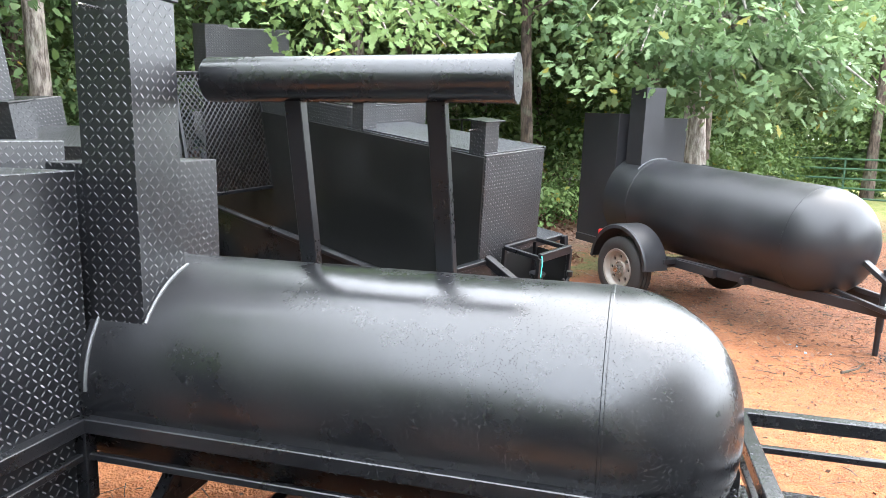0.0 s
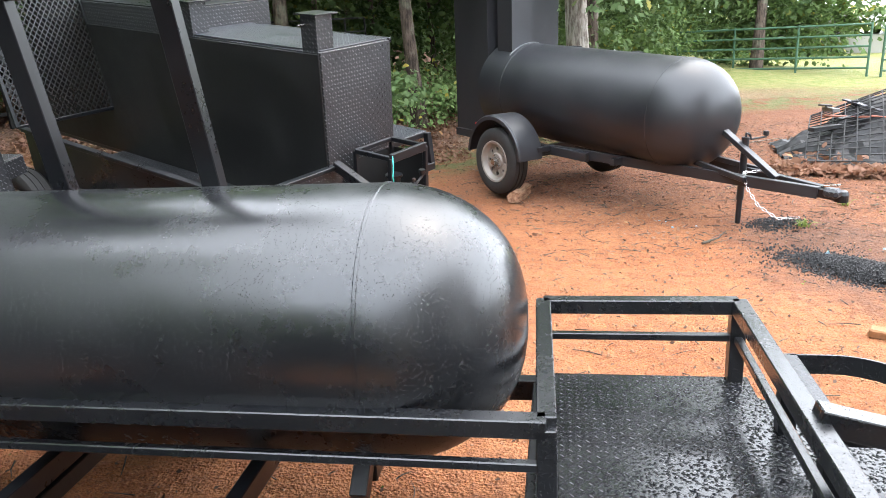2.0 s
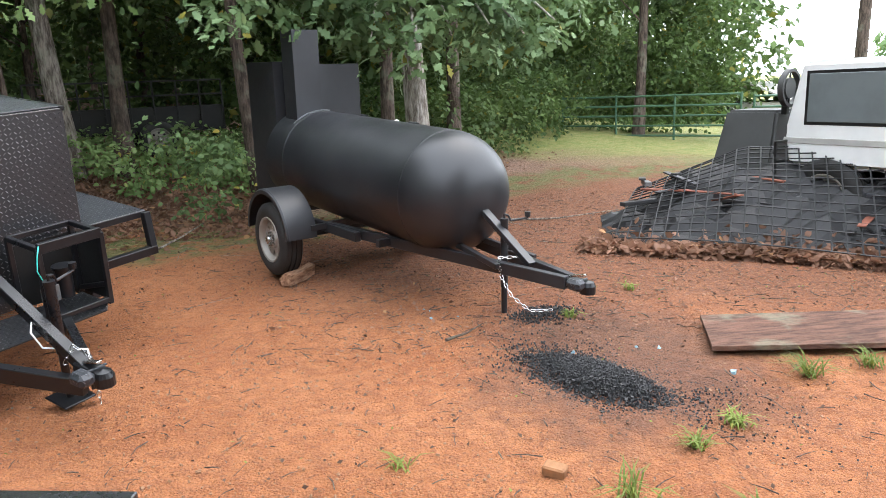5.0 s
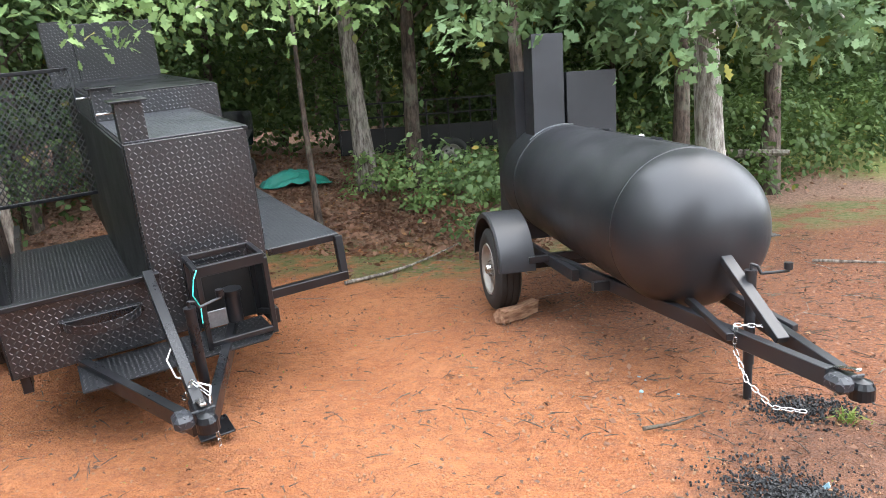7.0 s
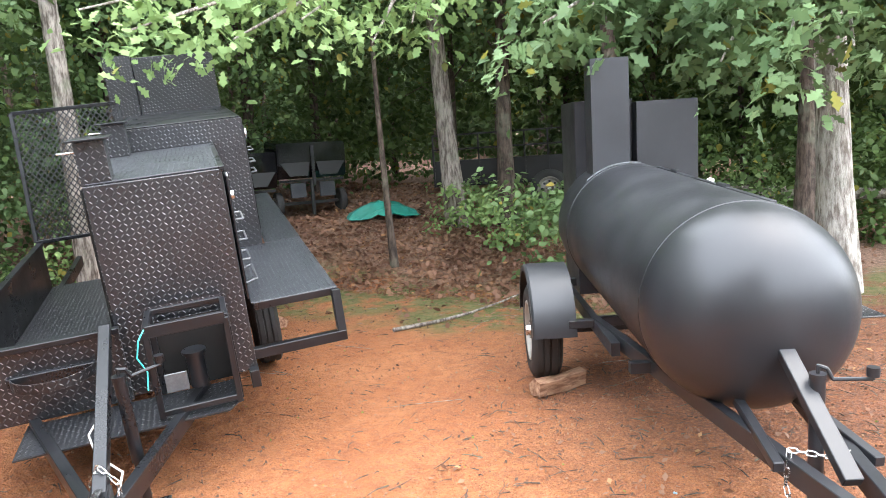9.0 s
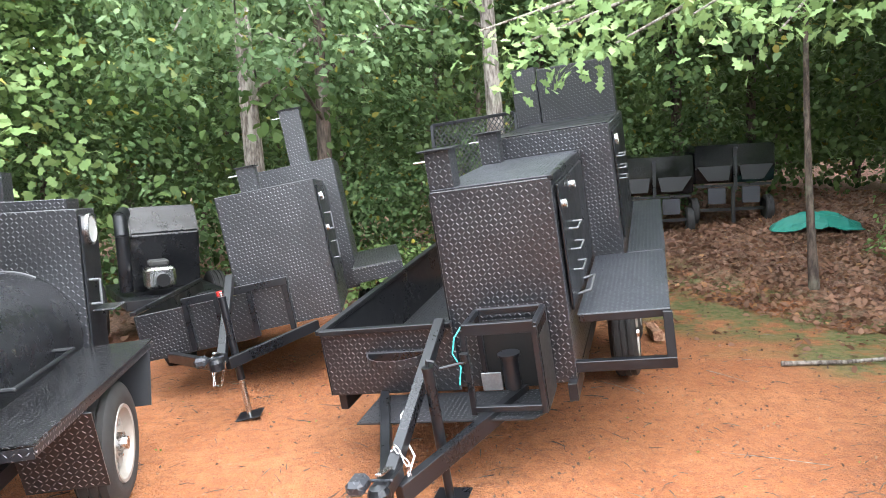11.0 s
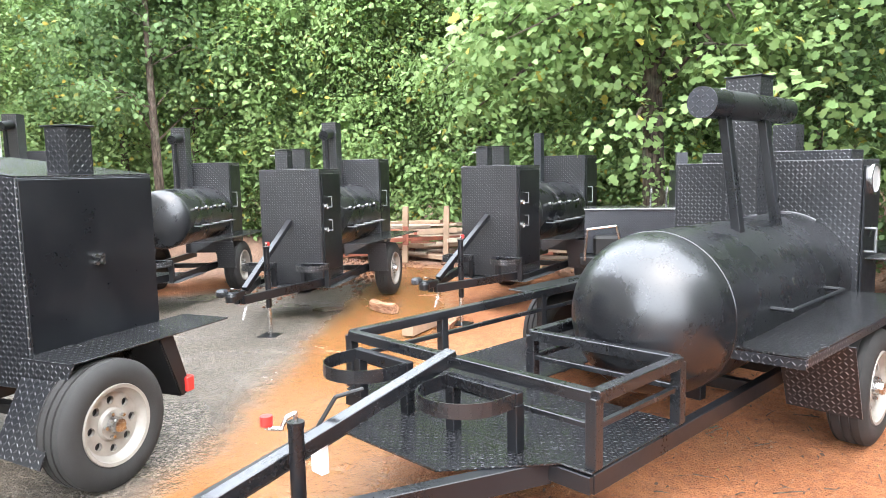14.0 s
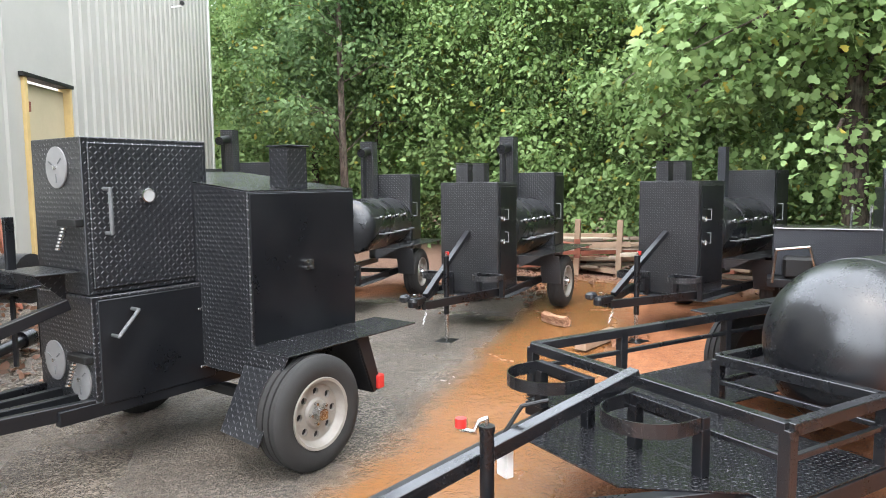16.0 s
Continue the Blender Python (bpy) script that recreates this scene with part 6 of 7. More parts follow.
# ---- scrap pile with a wire grid, and the parked machines ----
def scrap_pile():
    r = np.random.default_rng(601)
    n, m = 34, 26
    verts = []
    for j in range(m):
        for i in range(n):
            u, v = i / (n - 1), j / (m - 1)
            x = 4.95 + 3.4 * u + 0.5 * v
            y = 7.7 - 2.2 * u + 1.5 * v
            h = 0.78 * math.sin(math.pi * min(1, v * 0.62 + 0.02)) ** 1.2 * min(1, u * 3.2 + 0.05)
            h *= 0.82 + 0.35 * noise.noise(Vector((x * 2.2, y * 2.2, 3)))
            verts.append((x, y, max(0, h) + 0.05 * r.uniform(-1, 1)))
    faces = [(j * n + i, j * n + i + 1, (j + 1) * n + i + 1, (j + 1) * n + i) for j in range(m - 1) for i in range(n - 1)]
    me = bpy.data.meshes.new("scrap_pile")
    me.from_pydata(verts, [], faces)
    me.materials.append(COAL)
    tagged(new("scrap_pile", me), "dark heap of charred scrap under wire grid", "scrap heap", kind="stuff")
    pts = []
    for _ in range(5200):
        u = r.uniform(-0.05, 1)
        v = abs(r.normal(0, 0.1)) - 0.2
        x, y = 4.95 + 3.4 * u + 0.5 * v, 7.7 - 2.2 * u + 1.5 * v
        pts.append((x, y, 0.04 + 0.1 * r.uniform(0, 1) * max(0, v + 0.16) * 4 + 1.1 * max(0, v)))
    me = leaf_cloud("pile_leaves", np.array(pts), 0.1 * r.uniform(0.5, 1.2, 5200), r, "oval", LITTER, 0.0)
    tagged(new("pile_leaves", me), "dry brown leaves drifted against the scrap heap", "fallen leaves", kind="stuff")
    for k in range(40):
        u, v = r.uniform(0.1, 1), r.uniform(0.15, 0.7)
        x, y = 4.95 + 3.4 * u + 0.5 * v, 7.7 - 2.2 * u + 1.5 * v
        q = BM()
        a = r.uniform(0, 6.3)
        bar(q, (0, 0, 0), (0.5 * math.cos(a), 0.5 * math.sin(a), r.uniform(-0.05, 0.15)), 0.07, r.uniform(0.01, 0.05))
        solid("scrap_offcut", q, (SMOOTH_PLATE, COAL, RUST, COAL, WELD)[k % 5], "bent steel offcut lying on the scrap heap", "scrap", Matrix.Translation((x, y, 0.62 * math.sin(math.pi * min(1, v * 0.62)))), "offcuts on the scrap heap")
    # wire grid draped over it
    grid = thing("wire_grid", pose(0, 0, 0), "black welded wire grid draped over the scrap heap", "wire mesh")
    def at(u, v):
        x, y = 5.0 + 3.0 * u + 0.75 * v, 7.55 - 2.3 * u + 1.25 * v
        return Vector((x, y, 0.12 + 0.85 * math.sin(min(1.2, v * 1.25)) * min(1, u * 2.2 + 0.35) + 0.03 * math.sin(6 * u + 3 * v)))
    nu, nv = 32, 14
    for i in range(nu + 1):
        g = BM()
        for j in range(nv):
            rod(g, at(i / nu, j / nv), at(i / nu, (j + 1) / nv), 0.0075, 5)
        part("wire", g, COAL, grid)
    for j in range(nv + 1):
        g = BM()
        for i in range(nu):
            rod(g, at(i / nu, j / nv), at((i + 1) / nu, j / nv), 0.0075, 5)
        part("wire", g, COAL, grid)


scrap_pile()


def work_truck():
    t = thing("work_truck", stance(7.95, 7.6, 0, 110), "old white work truck with a boxy cab", "truck")
    c = BM()
    sheet_pts = [(-0.9, 0.7), (0.55, 0.7), (0.62, 1.05), (0.45, 1.75), (-0.9, 1.75)]
    vs0 = [c.verts.new((x, -0.85, z)) for x, z in sheet_pts]
    vs1 = [c.verts.new((x, 0.85, z)) for x, z in sheet_pts]
    c.faces.new(vs0), c.faces.new(vs1[::-1])
    for k in range(5):
        j = (k + 1) % 5
        c.faces.new((vs0[j], vs0[k], vs1[k], vs1[j]))
    bmesh.ops.recalc_face_normals(c, faces=c.faces)
    bmesh.ops.bevel(c, geom=c.edges[:], offset=0.05, segments=3, affect="EDGES")
    cab = part("cab", c, WHITE, t, "white painted cab", True)
    for s in (-1, 1):
        w = part("side_window", box(BM(), -0.72, 0.35, s * 0.852 - 0.006, s * 0.852 + 0.006, 1.15, 1.62, 0.05), GLASS, cab, "grey side window")
        part("window_seal", box(BM(), -0.75, 0.38, s * 0.85 - 0.004, s * 0.85 + 0.004, 1.12, 1.65, 0.05), SOOTY, w)
        part("belt_stripe", box(BM(), -0.9, 0.6, s * 0.85 - 0.006, s * 0.85 + 0.006, 0.93, 0.99), CONCRETE, cab)
    part("windscreen", sheet(BM(), [(0.625, -0.7, 1.1), (0.625, 0.7, 1.1), (0.475, 0.65, 1.68), (0.475, -0.65, 1.68)], 0.012), GLASS, cab, "grey windscreen")
    part("chassis", box(BM(), -2.5, 0.6, -0.45, 0.45, 0.45, 0.68), SOOTY, t)
    for x in (-1.9, 0.1):
        for s in (-1, 1):
            wheel(t, x, s * 0.78, s, 0.4, 1.2)
    part("rear_bed", box(BM(), -2.5, -0.95, -0.85, 0.85, 0.7, 0.95), SOOTY, t)


work_truck()


def hose_machine():
    t = thing("hose_reel_machine", pose(7.0, 8.5, 0, 0, 0, 30), "grey machine on a stand with a round reel", "machine")
    b = BM()
    v = [b.verts.new(p) for p in ((-0.5, -0.4, 0), (0.6, -0.4, 0), (0.6, 0.4, 0), (-0.5, 0.4, 0), (-0.1, -0.3, 1.25), (0.35, -0.3, 1.25), (0.35, 0.3, 1.25), (-0.1, 0.3, 1.25))]
    for f in ((3, 2, 1, 0), (4, 5, 6, 7), (0, 1, 5, 4), (1, 2, 6, 5), (2, 3, 7, 6), (3, 0, 4, 7)):
        b.faces.new([v[k] for k in f])
    bmesh.ops.bevel(b, geom=b.edges[:], offset=0.03, segments=2, affect="EDGES")
    part("hopper", b, HOPPER, t, "dark grey sheet-metal hopper")
    b = lathe(BM(), [(-0.03, 0.17), (-0.03, 0.2), (0.03, 0.2), (0.03, 0.17)], "y", 28, True)
    r = part("reel_rim", b, HOPPER, t, "pale round reel", True, Matrix.Translation((0.0, -0.36, 1.48)))
    part("reel_disc", rod(BM(), (0, -0.015, 0), (0, 0.015, 0), 0.11, 20), HOPPER, r, "", True)
    for a in range(4):
        part("spoke", bar(BM(), (0, 0, 0), (0.18 * math.cos(a * 1.57), 0, 0.18 * math.sin(a * 1.57)), 0.015, 0.015), SOOTY, r)
    part("stand", bar(BM(), (0.0, -0.33, 1.2), (0.0, -0.33, 1.4), 0.06, 0.06), SOOTY, t)
    for x in (0.15, 0.45):
        part("ladder_rail", wire(BM(), [(x, -0.5, 0.5), (x, -0.45, 1.3), (x + 0.07, -0.45, 1.42), (x + 0.14, -0.45, 1.3), (x + 0.14, -0.5, 0.5)], 0.018), SOOTY, t, "", True)
    for z in (0.75, 0.95):
        part("guard_rail", bar(BM(), (-0.6, -0.55, z), (0.7, -0.55, z), 0.03, 0.03), SOOTY, t)
    for x in (-0.58, 0.1, 0.68):
        part("guard_post", bar(BM(), (x, -0.55, 0), (x, -0.55, 0.96), 0.03, 0.03), SOOTY, t)


hose_machine()

# ---- pipe gate, pole and the far shore ----
GREENPIPE = plain("green_gate_paint", (0.05, 0.12, 0.07), 0.5)


def pipe_gate(x0, y0, x1, y1, label):
    t = thing("pipe_gate", pose(0, 0, 0), label, "gate", "pipe gates by the lane")
    z0 = min(land(x0, y0), land(x1, y1))
    n = 5
    for k in range(n):
        z = z0 + 0.2 + k * 0.24
        part("gate_rail", rod(BM(), (x0, y0, z), (x1, y1, z), 0.025, 8), GREENPIPE, t, "", True)
    for f in (0, 0.33, 0.66, 1):
        x, y = x0 + (x1 - x0) * f, y0 + (y1 - y0) * f
        part("gate_upright", rod(BM(), (x, y, z0), (x, y, z0 + 1.2), 0.028, 8), GREENPIPE, t, "", True)


pipe_gate(8.1, 19.4, 11.4, 16.4, "green pipe gate across the grassy lane")
pipe_gate(11.6, 16.2, 15.0, 14.0, "green pipe gate beside the utility pole")
p = thing("utility_pole", pose(15.5, 18.0, land(15.5, 18.0)), "dark wooden utility pole by the lane", "utility pole")
part("pole", rod(BM(), (0, 0, -0.3), (0.1, 0, 9), 0.16, 14, 0.11), BARK_RED, p, "", True)
part("crossarm", bar(BM(), (-0.9, 0.1, 8.3), (1.0, 0.1, 8.3), 0.1, 0.12), BARK_RED, p)
wv = BM()
for k in range(12):
    f, g = k / 12, (k + 1) / 12
    rod(wv, (15.5 - 40 * f, 18 + 25 * f, 8.3 - 4 * f * (1 - f) * 1.2), (15.5 - 40 * g, 18 + 25 * g, 8.3 - 4 * g * (1 - g) * 1.2), 0.012, 4)
solid("overhead_cable", wv, SOOTY, "black overhead cable from the utility pole", "cable")


def shed(x, y, turn, w, d, h, label):
    t = thing("shed", pose(x, y, land(x, y), 0, 0, turn), label, "building")
    part("wall", box(BM(), -w / 2, w / 2, -d / 2, d / 2, -0.5, h, 0.02), SIDING, t)
    b = BM()
    sheet(b, [(-w / 2 - 0.3, -d / 2 - 0.3, h), (w / 2 + 0.3, -d / 2 - 0.3, h), (w / 2 + 0.3, 0, h + 1.2), (-w / 2 - 0.3, 0, h + 1.2)], 0.08)
    sheet(b, [(-w / 2 - 0.3, 0, h + 1.2), (w / 2 + 0.3, 0, h + 1.2), (w / 2 + 0.3, d / 2 + 0.3, h), (-w / 2 - 0.3, d / 2 + 0.3, h)], 0.08)
    part("roof", b, CONCRETE, t, "pale sheet roof")


shed(28.5, 43, 40, 6, 5, 1.0, "pale far shed beyond the pipe gate")


# ---- black carts and tarp at the woods ----
def barrel_cart(m, label):
    t = thing("cooker_cart", m, label, "smoker trailer", "black cookers by the woods")
    b = BM()
    prof = [(-0.34, 0.62), (0.34, 0.62), (0.42, 0.85), (0.42, 1.2), (-0.42, 1.28), (-0.42, 0.85)]
    v0, v1 = [b.verts.new((p, -0.58, z)) for p, z in prof], [b.verts.new((p, 0.58, z)) for p, z in prof]
    b.faces.new(v0), b.faces.new(v1[::-1])
    for k in range(6):
        j = (k + 1) % 6
        b.faces.new((v0[j], v0[k], v1[k], v1[j]))
    bmesh.ops.recalc_face_normals(b, faces=b.faces)
    bmesh.ops.bevel(b, geom=b.edges[:], offset=0.02, segments=2, affect="EDGES")
    part("cooker_body", b, INK, t, "glossy black cooker body")
    part("lid_strap", bar(BM(), (0.44, 0, 0.5), (0.44, 0, 1.15), 0.05, 0.03, (1, 0, 0)), DRY, t)
    for s in (-1, 1):
        part("drop_panel", sheet(BM(), [(0.43, s * 0.06, 0.88), (0.43, s * 0.55, 0.88), (0.45, s * 0.4, 0.66), (0.45, s * 0.1, 0.66)], 0.01), SOOTY, t)
        part("vent_panel", box(BM(), 0.3, 0.34, s * 0.12 - (0.0 if s > 0 else 0.26), s * 0.12 + (0.26 if s > 0 else 0.0), 0.3, 0.55, 0.006), SMOOTH_PLATE, t)
        wheel(t, 0.1, s * 0.55, s, 0.2, 0.62)
    part("frame_bar", bar(BM(), (0.3, -0.55, 0.58), (0.3, 0.55, 0.58), 0.04, 0.04), DRY, t)
    part("axle", bar(BM(), (0.1, -0.5, 0.2), (0.1, 0.5, 0.2), 0.05, 0.05), DRY, t)
    part("leg", bar(BM(), (0.28, 0, 0.0), (0.28, 0, 0.6), 0.05, 0.05), DRY, t)


barrel_cart(pose(-5.1, 11.15, land(-5.1, 11.15) + 0.02, 0, 0, -36), "glossy black cooker cart by the woods")
barrel_cart(pose(-4.5, 12.15, land(-4.5, 12.15) + 0.02, 0, 0, -32), "glossy black cooker cart beside the green tarp")


def tarp():
    n = 14
    verts = []
    for j in range(n):
        for i in range(n):
            u, v = i / (n - 1) - 0.5, j / (n - 1) - 0.5
            h = 0.24 * max(0, 1 - 3.2 * (u * u + v * v)) + 0.07 * noise.noise(Vector((u * 7, v * 7, 2)))
            verts.append((1.15 * u, 0.7 * v, max(0.0, h)))
    faces = [(j * n + i, j * n + i + 1, (j + 1) * n + i + 1, (j + 1) * n + i) for j in range(n - 1) for i in range(n - 1)]
    me = bpy.data.meshes.new("tarp")
    me.from_pydata(verts, [], faces)
    me.materials.append(TARP)
    ob = new("tarp", me)
    ob.matrix_basis = pose(-3.1, 12.3, land(-3.1, 12.3), 0, 0, 48)
    so = ob.modifiers.new("thickness", "SOLIDIFY")
    so.thickness = 0.01
    tagged(ob, "crumpled green tarp on the woods floor", "tarp")


tarp()


def cage_trough():
    t = thing("cage_trailer", pose(-1.5, 14.6, land(-1.5, 14.6), 0, 0, 22), "dark cage-sided trailer back in the woods", "trailer")
    part("trough", box(BM(), -1.6, 1.6, -0.4, 0.4, 0.45, 0.9), SOOTY, t)
    for x in np.linspace(-1.6, 1.6, 9):
        part("cage_post", bar(BM(), (x, -0.42, 0.45), (x, -0.42, 1.35), 0.03, 0.03), SOOTY, t)
    for z in (1.1, 1.35):
        part("cage_rail", bar(BM(), (-1.6, -0.42, z), (1.6, -0.42, z), 0.03, 0.03), SOOTY, t)
    wheel(t, 0.4, -0.55, -1, 0.33)
    wheel(t, 0.4, 0.55, 1, 0.33)


cage_trough()


# ---- engine-driven machine and sink trailer behind ----
def engine_box():
    t = thing("engine_blower", stance(-4.75, 3.75, 0.05, 8), "black machine with a small engine and duct", "machine")
    b = BM()
    prof = [(0.0, 0.55), (0.15, 1.2), (0.0, 1.5), (-0.85, 1.5), (-0.95, 0.55)]
    v0, v1 = [b.verts.new((x, -0.32, z)) for x, z in prof], [b.verts.new((x, 0.42, z)) for x, z in prof]
    b.faces.new(v0), b.faces.new(v1[::-1])
    for k in range(5):
        j = (k + 1) % 5
        b.faces.new((v0[j], v0[k], v1[k], v1[j]))
    bmesh.ops.recalc_face_normals(b, faces=b.faces)
    bmesh.ops.bevel(b, geom=b.edges[:], offset=0.02, segments=2, affect="EDGES")
    part("housing", b, GLOSS, t, "glossy black sheet-metal housing")
    part("white_sticker", box(BM(), 0.09, 0.1, -0.12, 0.08, 1.0, 1.1), WHITE, t, "white and red sticker")
    part("red_sticker", box(BM(), 0.1, 0.104, -0.02, 0.06, 1.03, 1.07), RED, t)
    part("duct", wire(BM(), [(0.3, -0.42, 0.6), (0.32, -0.42, 1.2), (0.25, -0.42, 1.4), (0.05, -0.35, 1.45)], 0.07, 14), DRY, t, "black duct pipe", True)
    e = part("engine", box(BM(), 0.3, 0.6, -0.25, 0.05, 0.62, 0.85, 0.03), CHROME, t, "small grey petrol engine")
    part("fuel_tank", box(BM(), 0.34, 0.54, -0.2, 0.0, 0.86, 0.93, 0.03), HOPPER, e, "grey fuel tank")
    part("air_filter", rod(BM(), (0.6, -0.1, 0.72), (0.68, -0.1, 0.72), 0.07, 16), SOOTY, e, "", True)
    part("bed", box(BM(), -1.1, 0.8, -0.5, 0.55, 0.45, 0.55), DRY, t)
    wheel(t, -0.4, 0.68, 1)
    wheel(t, -0.4, -0.68, -1)
    light_red(t, (-0.95, 0.5, 0.95), (0.03, 0.05, 0.03))


engine_box()


def sink_trailer():
    t = thing("sink_trailer", stance(-3.75, 1.0, 0, 22), "grey tread-plate sink trailer with chrome taps", "smoker trailer")
    s = part("sink_box", box(BM(), -0.6, 0.0, -0.75, 0.3, 0.55, 1.06), SMOOTH_PLATE, t, "grey tread-plate sink box")
    part("sink_rim", box(BM(), -0.6, 0.02, -0.76, 0.36, 1.062, 1.075), CHROME, s)
    for y in (0.02, 0.2):
        f = wire(BM(), [(-0.3, y, 1.07), (-0.3, y, 1.28), (-0.25, y, 1.32), (-0.18, y, 1.3), (-0.17, y, 1.25)], 0.012)
        part("tap", f, CHROME, t, "chrome goose-neck tap", True)
    part("tall_box", box(BM(), -1.4, -0.5, 0.35, 1.1, 0.55, 1.5), SMOOTH_PLATE, t, "grey tread-plate cooker box")
    part("back_box", box(BM(), -1.5, -0.9, 0.95, 1.6, 0.55, 1.62), SMOOTH_PLATE, t)
    chimney(t, -0.75, 0.42, 1.5, 1.72, 0.13, SMOOTH_PLATE)
    chimney(t, -0.75, 0.95, 1.5, 1.68, 0.13, SMOOTH_PLATE)
    part("deck", box(BM(), -1.6, 0.3, -0.8, 1.4, 0.45, 0.54), DRY, t)
    g = part("generator", box(BM(), 0.05, 0.3, -0.65, -0.35, 0.55, 0.78, 0.03), SOOTY, t)
    part("generator_frame", wire(BM(), [(0.32, -0.75, 0.5), (0.32, -0.72, 0.86), (0.32, -0.4, 0.9), (0.32, -0.3, 0.5)], 0.016), CHROME, g, "", True)
    for s2 in (-1, 1):
        wheel(t, -0.7, 0.3 + s2 * 1.05, s2)


sink_trailer()


# ---- wood pile behind the smokers ----
def lumber_pile():
    r = np.random.default_rng(701)
    t = thing("lumber_pile", pose(-5.9, -3.3, land(-5.9, -3.3), 0, 0, 115), "pile of weathered boards and slabs", "lumber pile")
    cols = [WOODEN, GREYWOOD, plain("bleached_board", (0.5, 0.42, 0.33), 0.8, 0, 0.4, 6, 0.3), RUST]
    for k in range(46):
        x, y, z = r.uniform(-1.6, 1.6), r.uniform(-0.35, 0.35), 0.06 + 0.58 * (k / 46) * r.uniform(0.8, 1.0)
        n, a = r.uniform(0.5, 1.1), r.normal(0, 0.22)
        part("board", bar(BM(), (x - n * math.cos(a), y - n * math.sin(a), z), (x + n * math.cos(a), y + n * math.sin(a), z + r.normal(0, 0.04)), r.uniform(0.08, 0.22), r.uniform(0.03, 0.07)), cols[k % 4], t)
    for x in (-0.6, 0.1):
        part("stake", bar(BM(), (x, -0.5, 0), (x + 0.03, -0.5, 0.95), 0.09, 0.09), WOODEN, t, "weathered upright post")
    part("stake_rail", bar(BM(), (-0.7, -0.5, 0.5), (0.3, -0.5, 0.55), 0.04, 0.09), WOODEN, t)
    part("red_marker", box(BM(), -0.62, -0.52, -0.57, -0.555, 0.3, 0.62), RUST, t, "rusty red marker board")


lumber_pile()
b = BM()
bar(b, (-1.6, -0.5, 0.06), (-0.9, -0.42, 0.06), 0.12, 0.1)
solid("timber_block", b, WOODEN, "orange-stained timber beam lying in the puddle", "timber")
heap("leaf_drift", -3.6, -3.9, 1.8, 0.9, 20, 1500, 0.03, plain("wet_dead_leaves", (0.2, 0.1, 0.06), 0.7, 0, 0.6, 9), 507, "wet leaf drift along the pavement edge", 0.05)


# ---- workshop building ----
def workshop():
    # wall from its near end towards the far corner
    n = Vector((3.3, -4.95, 0))
    d = Vector((-0.6216, -0.7833, 0))
    out = Vector((-0.7833, 0.6216, 0))
    if out.dot(Vector((4.5, 3.4, 0)) - n) < 0:
        out = -out
    m = Matrix((d, -out, Vector((0, 0, 1)))).transposed().to_4x4()
    m.translation = n
    L0, L1, z0, z1 = -7.0, 10.6, 0.75, 7.2
    dx0, dx1, dz = 1.45, 2.72, 2.9
    wall = BM()
    box(wall, L0, dx0, 0, 0.12, z0, z1, 0)
    box(wall, dx1, L1, 0, 0.12, z0, z1, 0)
    box(wall, dx0, dx1, 0, 0.12, dz, z1, 0)
    w = solid("wall_south", wall, SIDING, "cream ribbed metal workshop wall", "wall", m, kind="structure")
    e = BM()
    box(e, L1 - 0.12, L1, 0.12, 9.0, z0, z1, 0)
    solid("wall_west", e, SIDING, "cream ribbed metal workshop wall", "wall", m, kind="structure")
    rib = BM()
    v = [rib.verts.new((x, y, z)) for z in (z0, z1) for x, y in ((-0.045, 0), (-0.02, -0.03), (0.02, -0.03), (0.045, 0))]
    for k in range(3):
        rib.faces.new((v[k], v[k + 1], v[k + 5], v[k + 4]))
    rib.faces.new((v[0], v[3], v[2], v[1])), rib.faces.new(v[4:8])
    me = to_mesh("rib", rib, SIDING)
    x = L0 + 0.15
    while x < L1 - 0.05:
        if not dx0 - 0.1 < x < dx1 + 0.1:
            part("rib", me, SIDING, w, at=Matrix.Translation((x, 0, 0)))
        x += 0.305
    b = BM()
    box(b, L1 - 0.1, L1 + 0.02, -0.035, 0.14, z0, z1, 0.004)
    part("corner_trim", b, WHITE, w)
    b = BM()
    box(b, L0, L1, -0.04, 0.3, -0.6, z0, 0.01)
    solid("foundation", b, CONCRETE, "pale concrete foundation below the metal wall", "foundation", m, kind="structure")
    door = solid("door_1", box(BM(), dx0 + 0.07, dx1 - 0.07, 0.05, 0.1, z0, dz - 0.05), DOORTAN, "tan painted steel workshop door, closed", "door", m, kind="structure")
    for a, c, p, q in ((dx0, dx0 + 0.08, z0, dz), (dx1 - 0.05, dx1, z0, dz)):
        part("door_jamb", box(BM(), a, c, -0.04, 0.12, p, q), TRIMTAN, door, "ochre door trim")
    part("door_head", box(BM(), dx0 - 0.05, dx1 + 0.02, -0.06, 0.12, dz, dz + 0.05), SOOTY, door)
    for z in (1.05, 1.8, 2.55):
        part("hinge", box(BM(), dx0 + 0.075, dx0 + 0.11, -0.05, -0.02, z - 0.06, z + 0.06), RUST, door)
    sc = thing("security_camera", m @ Matrix.Translation((7.6, -0.1, 5.2)), "small white security camera on the wall", "camera")
    part("bracket", bar(BM(), (0, 0.1, -0.05), (0, -0.12, -0.02), 0.03, 0.03), WHITE, sc)
    part("camera_body", rod(BM(), (0.02, -0.12, 0.03), (-0.16, -0.16, 0.0), 0.045, 14), SOOTY, sc, "", True)
    return m


WALL = workshop()


